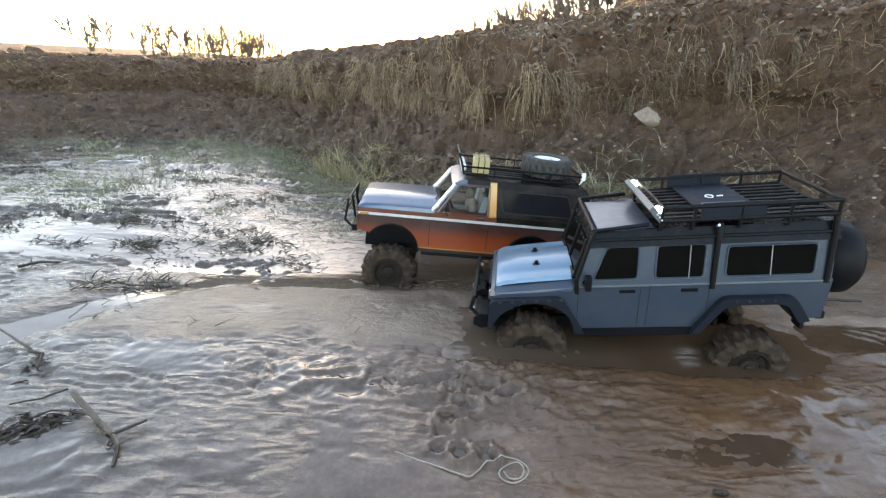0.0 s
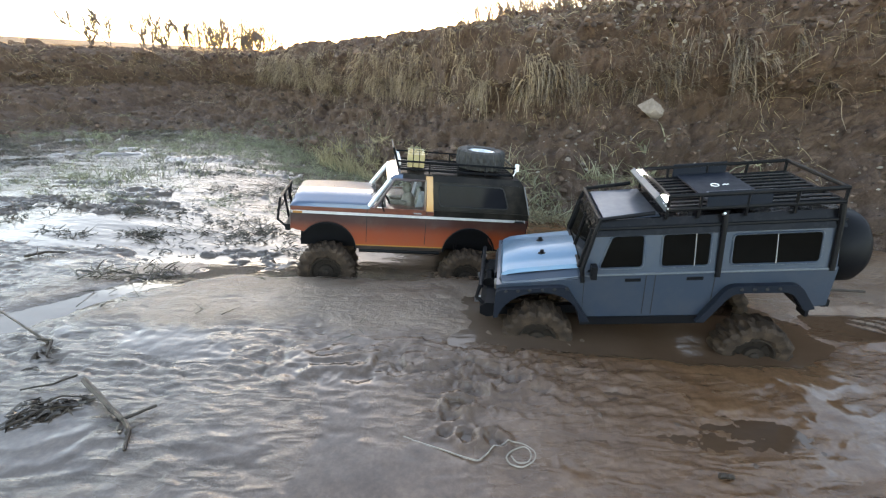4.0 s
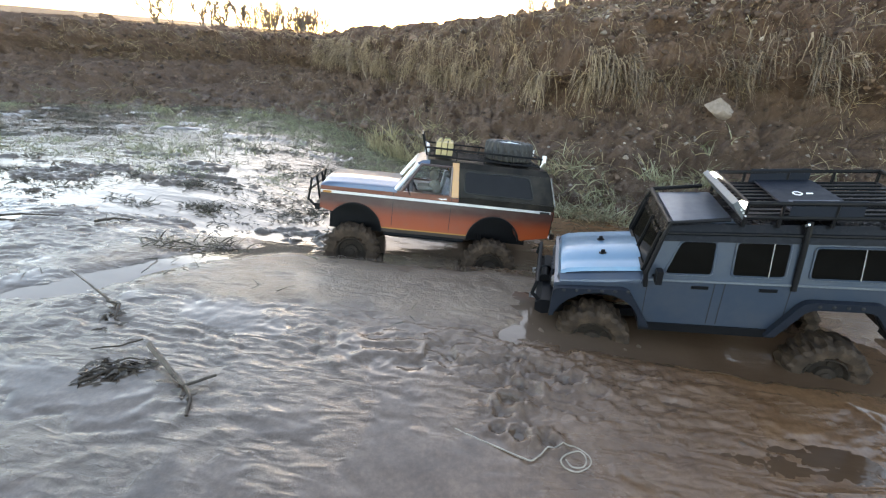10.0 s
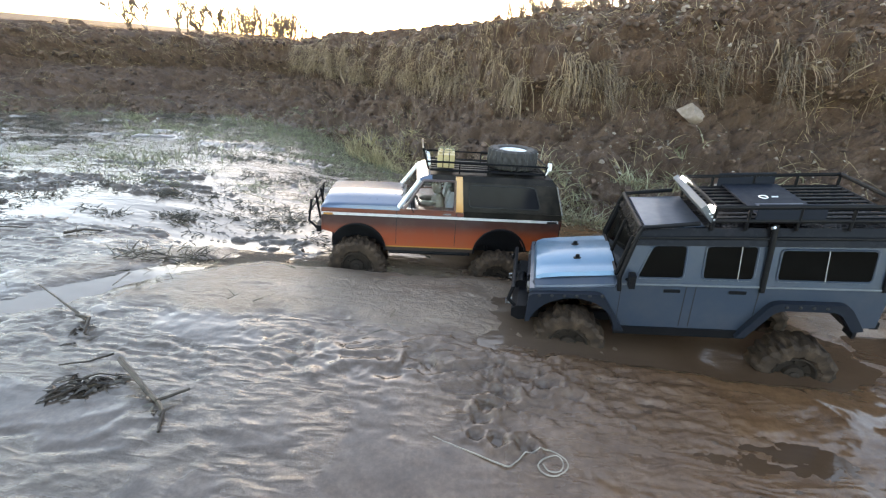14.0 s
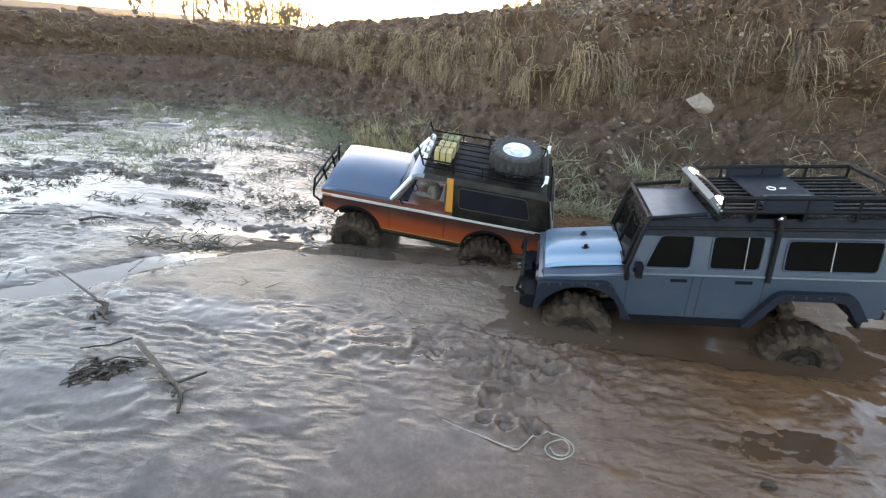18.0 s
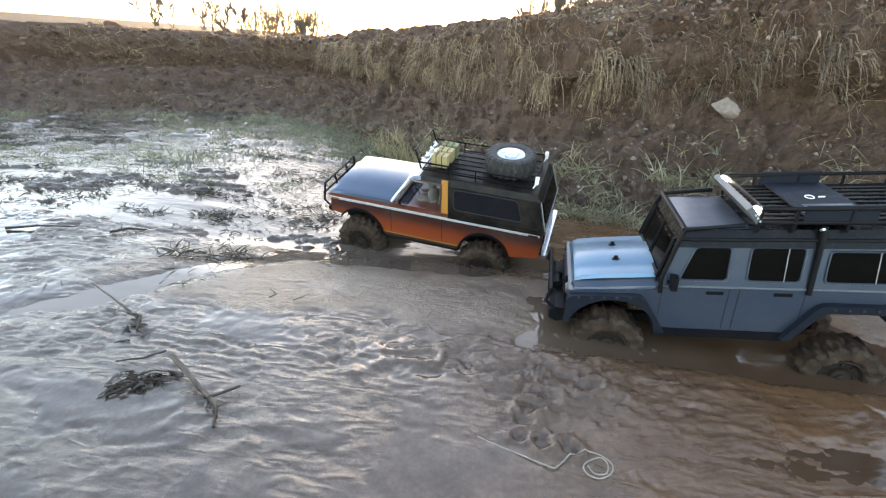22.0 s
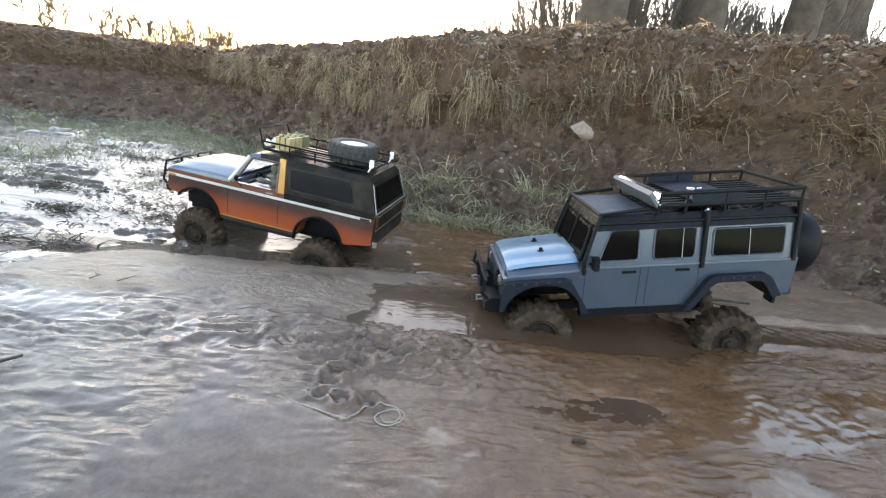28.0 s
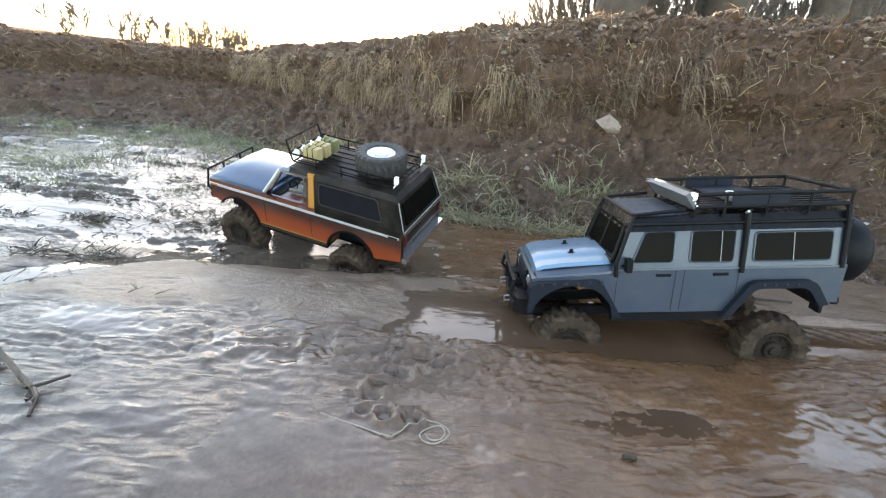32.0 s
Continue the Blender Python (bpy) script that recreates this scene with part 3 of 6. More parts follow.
# ---- paints and such ----
def paint(name, colour, metal=0.25, rough=0.32, dirt=0.25, coat=0.6):
    m, n, l, b = material(name, rough, metal)
    b.inputs["Coat Weight"].default_value, b.inputs["Coat Roughness"].default_value = coat, 0.08
    t = noise_tex(n, l, 22.0, 8, 0.65)
    r = ramp(n, [(0.42, (0, 0, 0)), (0.78, (dirt, dirt, dirt))])
    l.new(t.outputs[0], r.inputs[0])
    mix = n.new("ShaderNodeMix")
    mix.data_type = "RGBA"
    mix.inputs[6].default_value, mix.inputs[7].default_value = (*colour, 1), (0.13, 0.10, 0.08, 1)
    l.new(r.outputs[0], mix.inputs[0])
    l.new(mix.outputs[2], b.inputs["Base Color"])
    t2 = noise_tex(n, l, 70.0, 5)
    mr = n.new("ShaderNodeMapRange")
    mr.inputs["To Min"].default_value, mr.inputs["To Max"].default_value = rough - 0.08, rough + 0.16
    l.new(t2.outputs[0], mr.inputs[0])
    l.new(mr.outputs[0], b.inputs["Roughness"])
    return m


def sunset_paint():
    """Body paint that fades from near black through orange to yellow down each panel."""
    m, n, l, b = material("sunset_paint", 0.3, 0.1)
    b.inputs["Coat Weight"].default_value = 0.6
    tc, sep = n.new("ShaderNodeTexCoord"), n.new("ShaderNodeSeparateXYZ")
    l.new(tc.outputs["Object"], sep.inputs[0])
    mr = n.new("ShaderNodeMapRange")
    mr.inputs["From Min"].default_value, mr.inputs["From Max"].default_value = 0.062, 0.18
    l.new(sep.outputs[2], mr.inputs[0])
    stops = [(0.0, (0.02, 0.015, 0.012)), (0.115, (0.03, 0.015, 0.01)), (0.125, (0.40, 0.20, 0.04)), (0.138, (0.38, 0.15, 0.03)), (0.15, (0.31, 0.052, 0.014)),
             (0.40, (0.22, 0.036, 0.011)), (0.58, (0.055, 0.016, 0.011)), (0.72, (0.036, 0.014, 0.011)), (0.80, (0.15, 0.036, 0.016)), (0.90, (0.10, 0.030, 0.018)), (1.0, (0.05, 0.022, 0.018))]
    r = ramp(n, stops)
    l.new(mr.outputs[0], r.inputs[0])
    mix = n.new("ShaderNodeMix")
    mix.data_type = "RGBA"
    mix.inputs[7].default_value = (0.12, 0.09, 0.07, 1)
    t = noise_tex(n, l, 26.0, 8, 0.65)
    rd = ramp(n, [(0.5, (0, 0, 0)), (0.8, (0.3, 0.3, 0.3))])
    l.new(t.outputs[0], rd.inputs[0])
    l.new(rd.outputs[0], mix.inputs[0])
    l.new(r.outputs[0], mix.inputs[6])
    l.new(mix.outputs[2], b.inputs["Base Color"])
    return m


def mud_rubber():
    m, n, l, b = material("muddy_rubber", 0.8, 0.0, 0.2)
    t = noise_tex(n, l, 45.0, 8, 0.65)
    r = ramp(n, [(0.30, (0.014, 0.009, 0.007)), (0.50, (0.038, 0.023, 0.015)), (0.70, (0.085, 0.052, 0.034))])
    l.new(t.outputs[0], r.inputs[0])
    l.new(r.outputs[0], b.inputs["Base Color"])
    bump(n, l, t.outputs[0], b, 0.6, 0.003)
    return m


def glass_material():
    m, n, l, b = material("clear_glass", 0.03)
    b.inputs["Transmission Weight"].default_value = 1.0
    b.inputs["IOR"].default_value = 1.1
    b.inputs["Base Color"].default_value = (0.75, 0.82, 0.88, 1)
    return m


def glow_material(name, colour, strength):
    m, n, l, b = material(name, 0.3)
    b.inputs["Base Color"].default_value = (*colour, 1)
    b.inputs["Emission Color"].default_value = (*colour, 1)
    b.inputs["Emission Strength"].default_value = strength
    return m


BLUE = paint("blue_grey_paint", (0.026, 0.041, 0.062), 0.35, 0.34, 0.18, 0.15)
# bonnet: the body's blue made paler, standing in for the sky's reflection
SKY_SHEEN_BLUE = paint("blue_bonnet_paint", (0.068, 0.152, 0.225), 0.45, 0.36, 0.16, 0.25)
TRIM = paint("dark_trim_plastic", (0.009, 0.012, 0.018), 0.0, 0.5, 0.03, 0.0)
BLACK = paint("black_plastic", (0.005, 0.005, 0.006), 0.0, 0.45, 0.02, 0.0)
BLACK_GLOSS = paint("black_gloss_paint", (0.005, 0.005, 0.006), 0.0, 0.22, 0.03, 0.0)
DUSTY_BLACK = paint("dusty_black_paint", (0.008, 0.007, 0.006), 0.0, 0.32, 0.22, 0.0)
HOOD_DARK = paint("dusty_blue_bonnet_paint", (0.045, 0.075, 0.120), 0.30, 0.28, 0.22, 0.35)
for m in (BLACK, BLACK_GLOSS, TRIM):
    m.node_tree.nodes["Principled BSDF"].inputs["Specular IOR Level"].default_value = 0.10
for m in (BLACK_GLOSS, DUSTY_BLACK):
    m.node_tree.nodes["Principled BSDF"].inputs["Specular IOR Level"].default_value = 0.10
SUNSET = sunset_paint()
AMBER = paint("amber_stripe_paint", (0.40, 0.155, 0.02), 0.0, 0.35, 0.15)
RUBBER = mud_rubber()
CLEAN_RUBBER = plain("dusty_black_rubber", (0.022, 0.020, 0.019), 0.7, 0, 0.35, 60, 0.001)
TINT = plain("tinted_glass", (0.004, 0.0035, 0.003), 0.08, 0, 0.2, 30, 0, 0.03)
TINT.node_tree.nodes["Principled BSDF"].inputs["Specular IOR Level"].default_value = 0.02
HAZED = plain("hazed_tinted_glass", (0.010, 0.010, 0.012), 0.12, 0, 0.2, 30, 0, 0.04)
HAZED.node_tree.nodes["Principled BSDF"].inputs["Specular IOR Level"].default_value = 0.05
GLASS = glass_material()
CHROME = plain("chrome", (0.75, 0.75, 0.76), 0.18, 1.0, 0.08, 40)
ALLOY = plain("pale_alloy", (0.62, 0.64, 0.66), 0.35, 0.7, 0.12, 60)
SEAM = plain("seam_black", (0.006, 0.006, 0.006), 0.7)
TAN = plain("tan_canister_plastic", (0.36, 0.27, 0.13), 0.5, 0, 0.18, 50, 0.0006)
OLIVE = plain("olive_canister_plastic", (0.15, 0.15, 0.07), 0.5, 0, 0.18, 50, 0.0006)
WHITE = plain("white_plastic", (0.78, 0.78, 0.76), 0.4, 0, 0.06, 60)
PANEL = plain("light_bar_housing", (0.07, 0.08, 0.09), 0.55, 0.0, 0.12, 60)
LED = glow_material("lit_led", (0.8, 0.9, 1.0), 14.0)
MOULDING = plain("polished_moulding", (0.52, 0.50, 0.49), 0.35, 0.35, 0.12, 60)
STEEL = plain("dull_steel", (0.20, 0.20, 0.21), 0.45, 0.8, 0.2, 50)
DOLL = plain("brown_grey_vinyl", (0.15, 0.115, 0.085), 0.7, 0, 0.15, 50)
LENS = plain("muddy_lamp_glass", (0.07, 0.06, 0.055), 0.25, 0, 0.3, 80)
GREY = plain("grey_plastic", (0.22, 0.21, 0.20), 0.6, 0, 0.15, 50)
RED = plain("red_lens", (0.09, 0.010, 0.008), 0.15, 0, 0.1, 60)


# ---- wheels ----
def wheel(owner, hub, radius, width, side, cake=0.085):
    x, y, z = hub
    carrier = new("wheel")
    carrier.parent = owner
    carrier.location = hub
    h = width / 2
    prof = [(radius * 0.52, -h * 0.75), (radius * 0.62, -h * 0.98), (radius * 0.84, -h), (radius * 0.93, -h * 0.86), (radius * 0.955, -h * 0.4), (radius * 0.96, 0),
            (radius * 0.955, h * 0.4), (radius * 0.93, h * 0.86), (radius * 0.84, h), (radius * 0.62, h * 0.98), (radius * 0.52, h * 0.75)]
    lugs, bm, rings = 22, bmesh.new(), []
    for i in range(lugs * 4):
        t = 2 * math.pi * i / (lugs * 4)
        ring = []
        for k, (r, o) in enumerate(prof):
            proud = (i // 2) % 2 == (1 if o > 0 else 0)
            if proud and 2 <= k <= len(prof) - 3:
                r, o = r + radius * (0.055 if 3 <= k <= len(prof) - 4 else 0.03), o * 1.04
            r += radius * cake * noise.noise((8 * math.cos(t), 40 * o + x * 9, 8 * math.sin(t)))
            ring.append(bm.verts.new((r * math.cos(t), o, r * math.sin(t))))
        rings.append(ring)
    for i in range(len(rings)):
        p, q = rings[i], rings[(i + 1) % len(rings)]
        for k in range(len(prof) - 1):
            bm.faces.new((p[k], q[k], q[k + 1], p[k + 1]))
    part("tyre", bm, RUBBER, carrier, "knobbly black tyre caked with mud")
    f = side * h
    rim = lathe([(radius * 0.54, f * 0.5), (radius * 0.545, f * 0.82), (radius * 0.50, f * 0.85), (radius * 0.44, f * 0.55), (radius * 0.26, f * 0.50), (radius * 0.24, f * 0.78), (0.0005, f * 0.80)], 32)
    for i in range(8):
        t = 2 * math.pi * i / 8
        add_box(rim, (radius * 0.36 * math.cos(t), f * 0.55, radius * 0.36 * math.sin(t)), (radius * 0.10, abs(f) * 0.14, radius * 0.07), Matrix.Rotation(-t, 4, "Y"))
    part("rim", rim, RIM, carrier, "muddy dark wheel rim")
    bm = lathe([(radius * 0.13, f * 0.76), (radius * 0.13, f * 0.92), (radius * 0.08, f * 1.0), (0.0004, f * 1.0)], 12)
    part("hub_cap", bm, RIM, carrier, "muddy hub nut")
    return carrier


RIM = plain("muddy_rim", (0.022, 0.015, 0.011), 0.75, 0.0, 0.4, 60, 0.0008)
RIM.node_tree.nodes["Principled BSDF"].inputs["Specular IOR Level"].default_value = 0.15


# ---- the blue truck ----
def blue_side(z):
    return 0.0985 - (z - 0.172) * 0.16


def side_plate(poly, half, off, thick, s):
    bm = bmesh.new()
    a = [bm.verts.new((x, s * (half(z) + off), z)) for x, z in poly]
    b = [bm.verts.new((x, s * (half(z) + off - thick), z)) for x, z in poly]
    bm.faces.new(a)
    bm.faces.new(b[::-1])
    for i in range(len(a)):
        j = (i + 1) % len(a)
        bm.faces.new((a[i], b[i], b[j], a[j]))
    return bm


def rounded(poly, r, n=3):
    """Rounds the corners of a polygon of (x, z)."""
    out = []
    for i, p in enumerate(poly):
        p, a, b = Vector(p), Vector(poly[i - 1]), Vector(poly[(i + 1) % len(poly)])
        u, v = (a - p).normalized() * r, (b - p).normalized() * r
        for k in range(n + 1):
            t = k / n
            q = p + u * (1 - t) ** 2 + v * t ** 2
            out.append((q.x, q.y))
    return out


def blue_truck_build():
    top = tagged(new("off_road_truck"), "blue-grey model off-road truck with black roof rack stuck in mud", "model truck")
    tilt = Matrix.Shear("XY", 4, (0, 0))
    tilt[2][0] = -0.06

    def nosed(bm):
        """Lengthens what lies ahead of the windscreen."""
        for v in bm.verts:
            if v.co.x > 0.106:
                v.co.x += (v.co.x - 0.106) * 0.17
        return bm

    def put(name, bm, mat, label="", smooth=False, owner=None):
        return part(name, moved(nosed(bm), tilt), mat, owner or top, label, smooth)

    def rear_arch(off):
        """The flat-topped opening over the rear wheel, from its front foot to its rear foot."""
        k = [(-0.094, 0.086), (-0.128, 0.1375), (-0.214, 0.1375), (-0.238, 0.103)]
        k = [(-0.165 + (x + 0.165) * (1 + off / 0.068), 0.09 + (z - 0.09) * (1 + off / 0.052)) for x, z in k]
        return [k[0]] + rounded(k, 0.012)[4:12] + [k[3]]

    outline = [(0.222, 0.158)] + [(0.222, 0.112)] + arc(0.162, 0.088, 0.0605, 18, 176, 16) + [(0.098, 0.090)] + rear_arch(0.0) + \
              [ (-0.272, 0.106), (-0.274, 0.172), (0.105, 0.172), (0.108, 0.163)]
    body = put("body", prism(outline, -0.0995, 0.0995, 0.0025), BLUE, "blue-grey painted lower body", True)
    put("cabin", frustum((-0.272, 0.103, 0.0985, 0.172, 0.172), (-0.269, 0.083, 0.0865, 0.247, 0.247), 0.003), BLUE, "blue-grey cabin", True)
    put("roof", frustum((-0.274, 0.090, 0.0925, 0.2345, 0.2345), (-0.268, 0.078, 0.080, 0.260, 0.258), 0.005), BLACK_GLOSS, "black glossy roof", True)
    # bonnet with raised middle
    bon = bmesh.new()
    rows = [(0.104, 0.1835), (0.14, 0.1815), (0.18, 0.179), (0.205, 0.176), (0.214, 0.171), (0.217, 0.160)]
    ys = [-0.080, -0.077, -0.062, -0.045, -0.04, 0.04, 0.045, 0.062, 0.077, 0.080]
    dz = [-0.008, -0.0015, 0, 0, 0.0025, 0.0025, 0, 0, -0.0015, -0.008]
    grid = [[bon.verts.new((x, y, z + d)) for y, d in zip(ys, dz)] for x, z in rows]
    for i in range(len(rows) - 1):
        for k in range(len(ys) - 1):
            bon.faces.new((grid[i][k], grid[i + 1][k], grid[i + 1][k + 1], grid[i][k + 1]))
    put("bonnet", bon, SKY_SHEEN_BLUE, "mud-flecked blue-grey bonnet, sky reflection painted in as paler blue", True)
    for s in (1, -1):
        put("wing", hexa([(0.104, s * 0.078, 0.15), (0.221, s * 0.078, 0.15), (0.221, s * 0.0995, 0.15), (0.104, s * 0.0995, 0.15),
                  (0.104, s * 0.078, 0.175), (0.216, s * 0.078, 0.166), (0.214, s * 0.095, 0.161), (0.104, s * 0.096, 0.168)]), BLUE)
        put("bonnet_pin", moved(lathe([(0.0, 0.007), (0.003, 0.006), (0.003, 0.001), (0.006, 0.0005), (0.006, -0.002)], 10, "z"), Matrix.Translation((0.155, s * 0.03, 0.183))), BLACK)
    put("windscreen", hexa([(0.1035, -0.083, 0.183), (0.1035, 0.083, 0.183), (0.1015, 0.083, 0.183), (0.1015, -0.083, 0.183),
                            (0.0870, -0.076, 0.242), (0.0870, 0.076, 0.242), (0.085, 0.076, 0.242), (0.085, -0.076, 0.242)]), TINT, "dark tinted windscreen")
    for y in (0.0, -0.083, 0.083):
        k = 0.915
        put("windscreen_bar", tube([[(0.105, y, 0.181), (0.0875, y * k, 0.244)]], 0.0022 if y == 0 else 0.0032, 6), BLACK)
    put("windscreen_frame", tube([[(0.1055, -0.086, 0.1815), (0.1055, 0.086, 0.1815)]], 0.003, 6), BLACK)
    # side windows
    panes = [[(0.077, 0.181), (0.0085, 0.181), (0.0085, 0.234), (0.058, 0.234)], [(-0.018, 0.181), (-0.090, 0.181), (-0.090, 0.234), (-0.018, 0.234)],
             [(-0.121, 0.181), (-0.246, 0.181), (-0.246, 0.229), (-0.121, 0.229)]]
    for poly in panes:
        ring = rounded(poly, 0.007)
        for s in (1, -1):
            w = put("side_window", side_plate(ring, blue_side, 0.0008, 0.004, s), TINT, "dark tinted side window")
            part("window_frame", moved(tube([[(x, s * (blue_side(z) + 0.0008), z) for x, z in ring]], 0.0017, 6, closed=True), tilt), BLUE, w, "pale grey window surround")
    for s in (1, -1):
        put("window_divider", tube([[(-0.185, s * (blue_side(0.181) + 0.002), 0.182), (-0.183, s * (blue_side(0.229) + 0.002), 0.228)]], 0.0008, 5), GREY)
        put("window_divider", tube([[(-0.068, s * (blue_side(0.181) + 0.002), 0.182), (-0.067, s * (blue_side(0.233) + 0.002), 0.233)]], 0.0008, 5), GREY)
        put("gutter", tube([[(-0.272, s * 0.089, 0.2465), (0.084, s * 0.089, 0.2465)]], 0.0026, 6), BLACK)
        put("waist_rail", tube([[(-0.270, s * 0.0998, 0.1705), (0.10, s * 0.0998, 0.1705)]], 0.0019, 6), PANEL, "waist moulding paler than the body")
        put("sill", box((-0.098, s * 0.0935 - 0.009, 0.0785), (0.1, s * 0.0935 + 0.009, 0.0925), 0.002), BLACK, "black sill")
        for x in (0.0015, -0.0125):
            put("door_seam", hexa([(x - 0.0006, s * 0.0994, 0.096), (x + 0.0006, s * 0.0994, 0.096), (x + 0.0006, s * 0.1, 0.096), (x - 0.0006, s * 0.1, 0.096),
                                   (x - 0.0006, s * 0.0994, 0.17), (x + 0.0006, s * 0.0994, 0.17), (x + 0.0006, s * 0.1, 0.17), (x - 0.0006, s * 0.1, 0.17)]), SEAM)
        for x in (0.098, -0.102):
            put("door_seam", hexa([(x - 0.0005, s * 0.0994, 0.096), (x + 0.0005, s * 0.0994, 0.096), (x + 0.0005, s * 0.1, 0.096), (x - 0.0005, s * 0.1, 0.096),
                                   (x - 0.0005, s * 0.0994, 0.17), (x + 0.0005, s * 0.0994, 0.17), (x + 0.0005, s * 0.1, 0.17), (x - 0.0005, s * 0.1, 0.17)]), SEAM)
        for x in (0.022, -0.072):
            put("door_handle", box((x - 0.012, s * 0.1005 - 0.0015, 0.158), (x + 0.012, s * 0.1005 + 0.0015, 0.1625), 0.001), BLACK)
        # flares
        front_in = arc(0.162, 0.088, 0.0595, 12, 178, 18)
        front_out = [(0.2262, 0.100)] + rounded([(0.2262, 0.100), (0.2225, 0.1535), (0.124, 0.1555), (0.086, 0.088)], 0.010)[4:12] + [(0.086, 0.088)]
        for name, o, i, bolts in (("front", front_out, front_in, [(0.208 - 0.017 * k, 0.1505 + 0.0004 * k) for k in range(6)]), ("rear", rear_arch(0.0125), rear_arch(-0.001), [(-0.140 - 0.018 * k, 0.1435) for k in range(4)])):
            flare = put("wheel_arch_flare", prism(o + i[::-1], s * 0.104 - 0.007, s * 0.104 + 0.007, 0.002), TRIM, "dark blue-black wheel arch flare", True)
            for bx, bz in bolts:
                b = lathe([(0.0, 0.0024), (0.0024, 0.0016), (0.0028, -0.001)], 8)
                if s < 0:
                    moved(b, Matrix.Scale(-1, 4, (0, 1, 0)))
                moved(b, Matrix.Translation((bx, s * 0.111, bz)))
                part("bolt", moved(nosed(b), tilt), SEAM, flare)
        o, i = arc(0.162, 0.088, 0.0599, 18, 176, 16), arc(0.162, 0.088, 0.0579, 18, 176, 16)
        put("arch_liner", prism(o + i[::-1], s * 0.002, s * 0.098), BLACK, "black wheel arch lining", True)
        o, i = rear_arch(-0.0006), rear_arch(-0.0026)
        put("arch_liner", prism(o + i[::-1], s * 0.002, s * 0.098), BLACK, "black wheel arch lining", True)
        put("mud_flap", box((-0.248, s * 0.092 - 0.012, 0.088), (-0.243, s * 0.092 + 0.012, 0.104), 0.001), BLACK, "black rubber mud flap")
        # cage tubes
        put("cage_tube", tube([[(0.101, s * 0.103, 0.160), (0.103, s * 0.101, 0.183), (0.085, s * 0.092, 0.246), (0.078, s * 0.088, 0.2625), (-0.002, s * 0.086, 0.2685)]], 0.0036), BLACK, "black exterior cage tube")
        put("cage_tube", tube([[(-0.104, s * 0.1015, 0.163), (-0.104, s * 0.0925, 0.24), (-0.104, s * 0.088, 0.268)]], 0.0044), BLACK, "black exterior cage tube")
        put("cage_tube", tube([[(-0.264, s * 0.1005, 0.168), (-0.264, s * 0.091, 0.242), (-0.262, s * 0.087, 0.27)]], 0.0044), BLACK, "black exterior cage tube")
        m = put("door_mirror", box((0.082, s * 0.112 - 0.008, 0.172), (0.091, s * 0.112 + 0.008, 0.194), 0.003), BLACK, "black door mirror")
        part("mirror_arm", moved(tube([[(0.092, s * 0.099, 0.178), (0.087, s * 0.108, 0.18)]], 0.0022, 6), tilt), BLACK, m)
        put("headlamp", moved(lathe([(0.0, 0.004), (0.009, 0.003), (0.0115, 0.0), (0.0115, -0.004)], 16, "z"), Matrix.Translation((0.2225, s * 0.066, 0.143)) @ Matrix.Rotation(radians(90), 4, "Y")), LENS, "round mud-splashed headlamp")
        put("tail_lamp", moved(lathe([(0.0, -0.003), (0.005, -0.002), (0.006, 0.001)], 12, "z"), Matrix.Translation((-0.275, s * 0.085, 0.135)) @ Matrix.Rotation(radians(90), 4, "Y")), RED, "small round red tail lamp")
    put("cage_tube", tube([[(0.080, -0.089, 0.262), (0.080, 0.089, 0.262)]], 0.0036), BLACK, "black exterior cage tube")
    # nose
    put("grille", box((0.2205, -0.05, 0.118), (0.2245, 0.05, 0.158), 0.001), BLACK, "black slatted grille")
    for k in range(6):
        put("grille_slat", box((0.224, -0.047, 0.1215 + k * 0.006), (0.2262, 0.047, 0.1245 + k * 0.006), 0.0006), TRIM)
    bump_ob = put("front_bumper", prism([(0.222, 0.094), (0.236, 0.091), (0.247, 0.098), (0.247, 0.112), (0.238, 0.119), (0.222, 0.117)], -0.092, 0.092, 0.002), BLACK, "black steel front bumper")
    part("bull_bar", moved(nosed(tube([[(0.242, -0.085, 0.115), (0.252, -0.085, 0.128), (0.246, -0.084, 0.15), (0.246, 0.084, 0.15), (0.252, 0.085, 0.128), (0.242, 0.085, 0.115)],
                                 [(0.247, -0.03, 0.118), (0.247, -0.03, 0.15)], [(0.247, 0.03, 0.118), (0.247, 0.03, 0.15)]], 0.003)), tilt), BLACK, bump_ob, "black bull bar")
    part("winch", moved(nosed(moved(lathe([(0.0, -0.022), (0.009, -0.022), (0.009, -0.018), (0.006, -0.016), (0.006, 0.016), (0.009, 0.018), (0.009, 0.022), (0.0, 0.022)], 16), Matrix.Translation((0.236, 0, 0.123)))), tilt), BLACK, bump_ob)
    for s in (1, -1):
        part("tow_hook", moved(nosed(tube([[(0.246, s * 0.05, 0.1), (0.256, s * 0.05, 0.1), (0.256, s * 0.05, 0.108), (0.247, s * 0.05, 0.109)]], 0.002, 6)), tilt), STEEL, bump_ob)
    put("rear_bumper", box((-0.283, -0.09, 0.098), (-0.272, 0.09, 0.109), 0.002), BLACK, "black rear bumper")
    put("rear_window", box((-0.276, -0.062, 0.186), (-0.2705, 0.062, 0.234), 0.002), TINT, "dark tinted rear window")
    # spare wheel on the tailgate
    prof = [(0.0, -0.322), (0.020, -0.325), (0.034, -0.325), (0.040, -0.329), (0.052, -0.324), (0.0585, -0.315), (0.0585, -0.288), (0.052, -0.278), (0.0, -0.276)]
    spare = moved(lathe([(r, -o) for r, o in prof], 36, "z"), Matrix.Translation((0, 0.032, 0.180)) @ Matrix.Rotation(radians(-90), 4, "Y"))
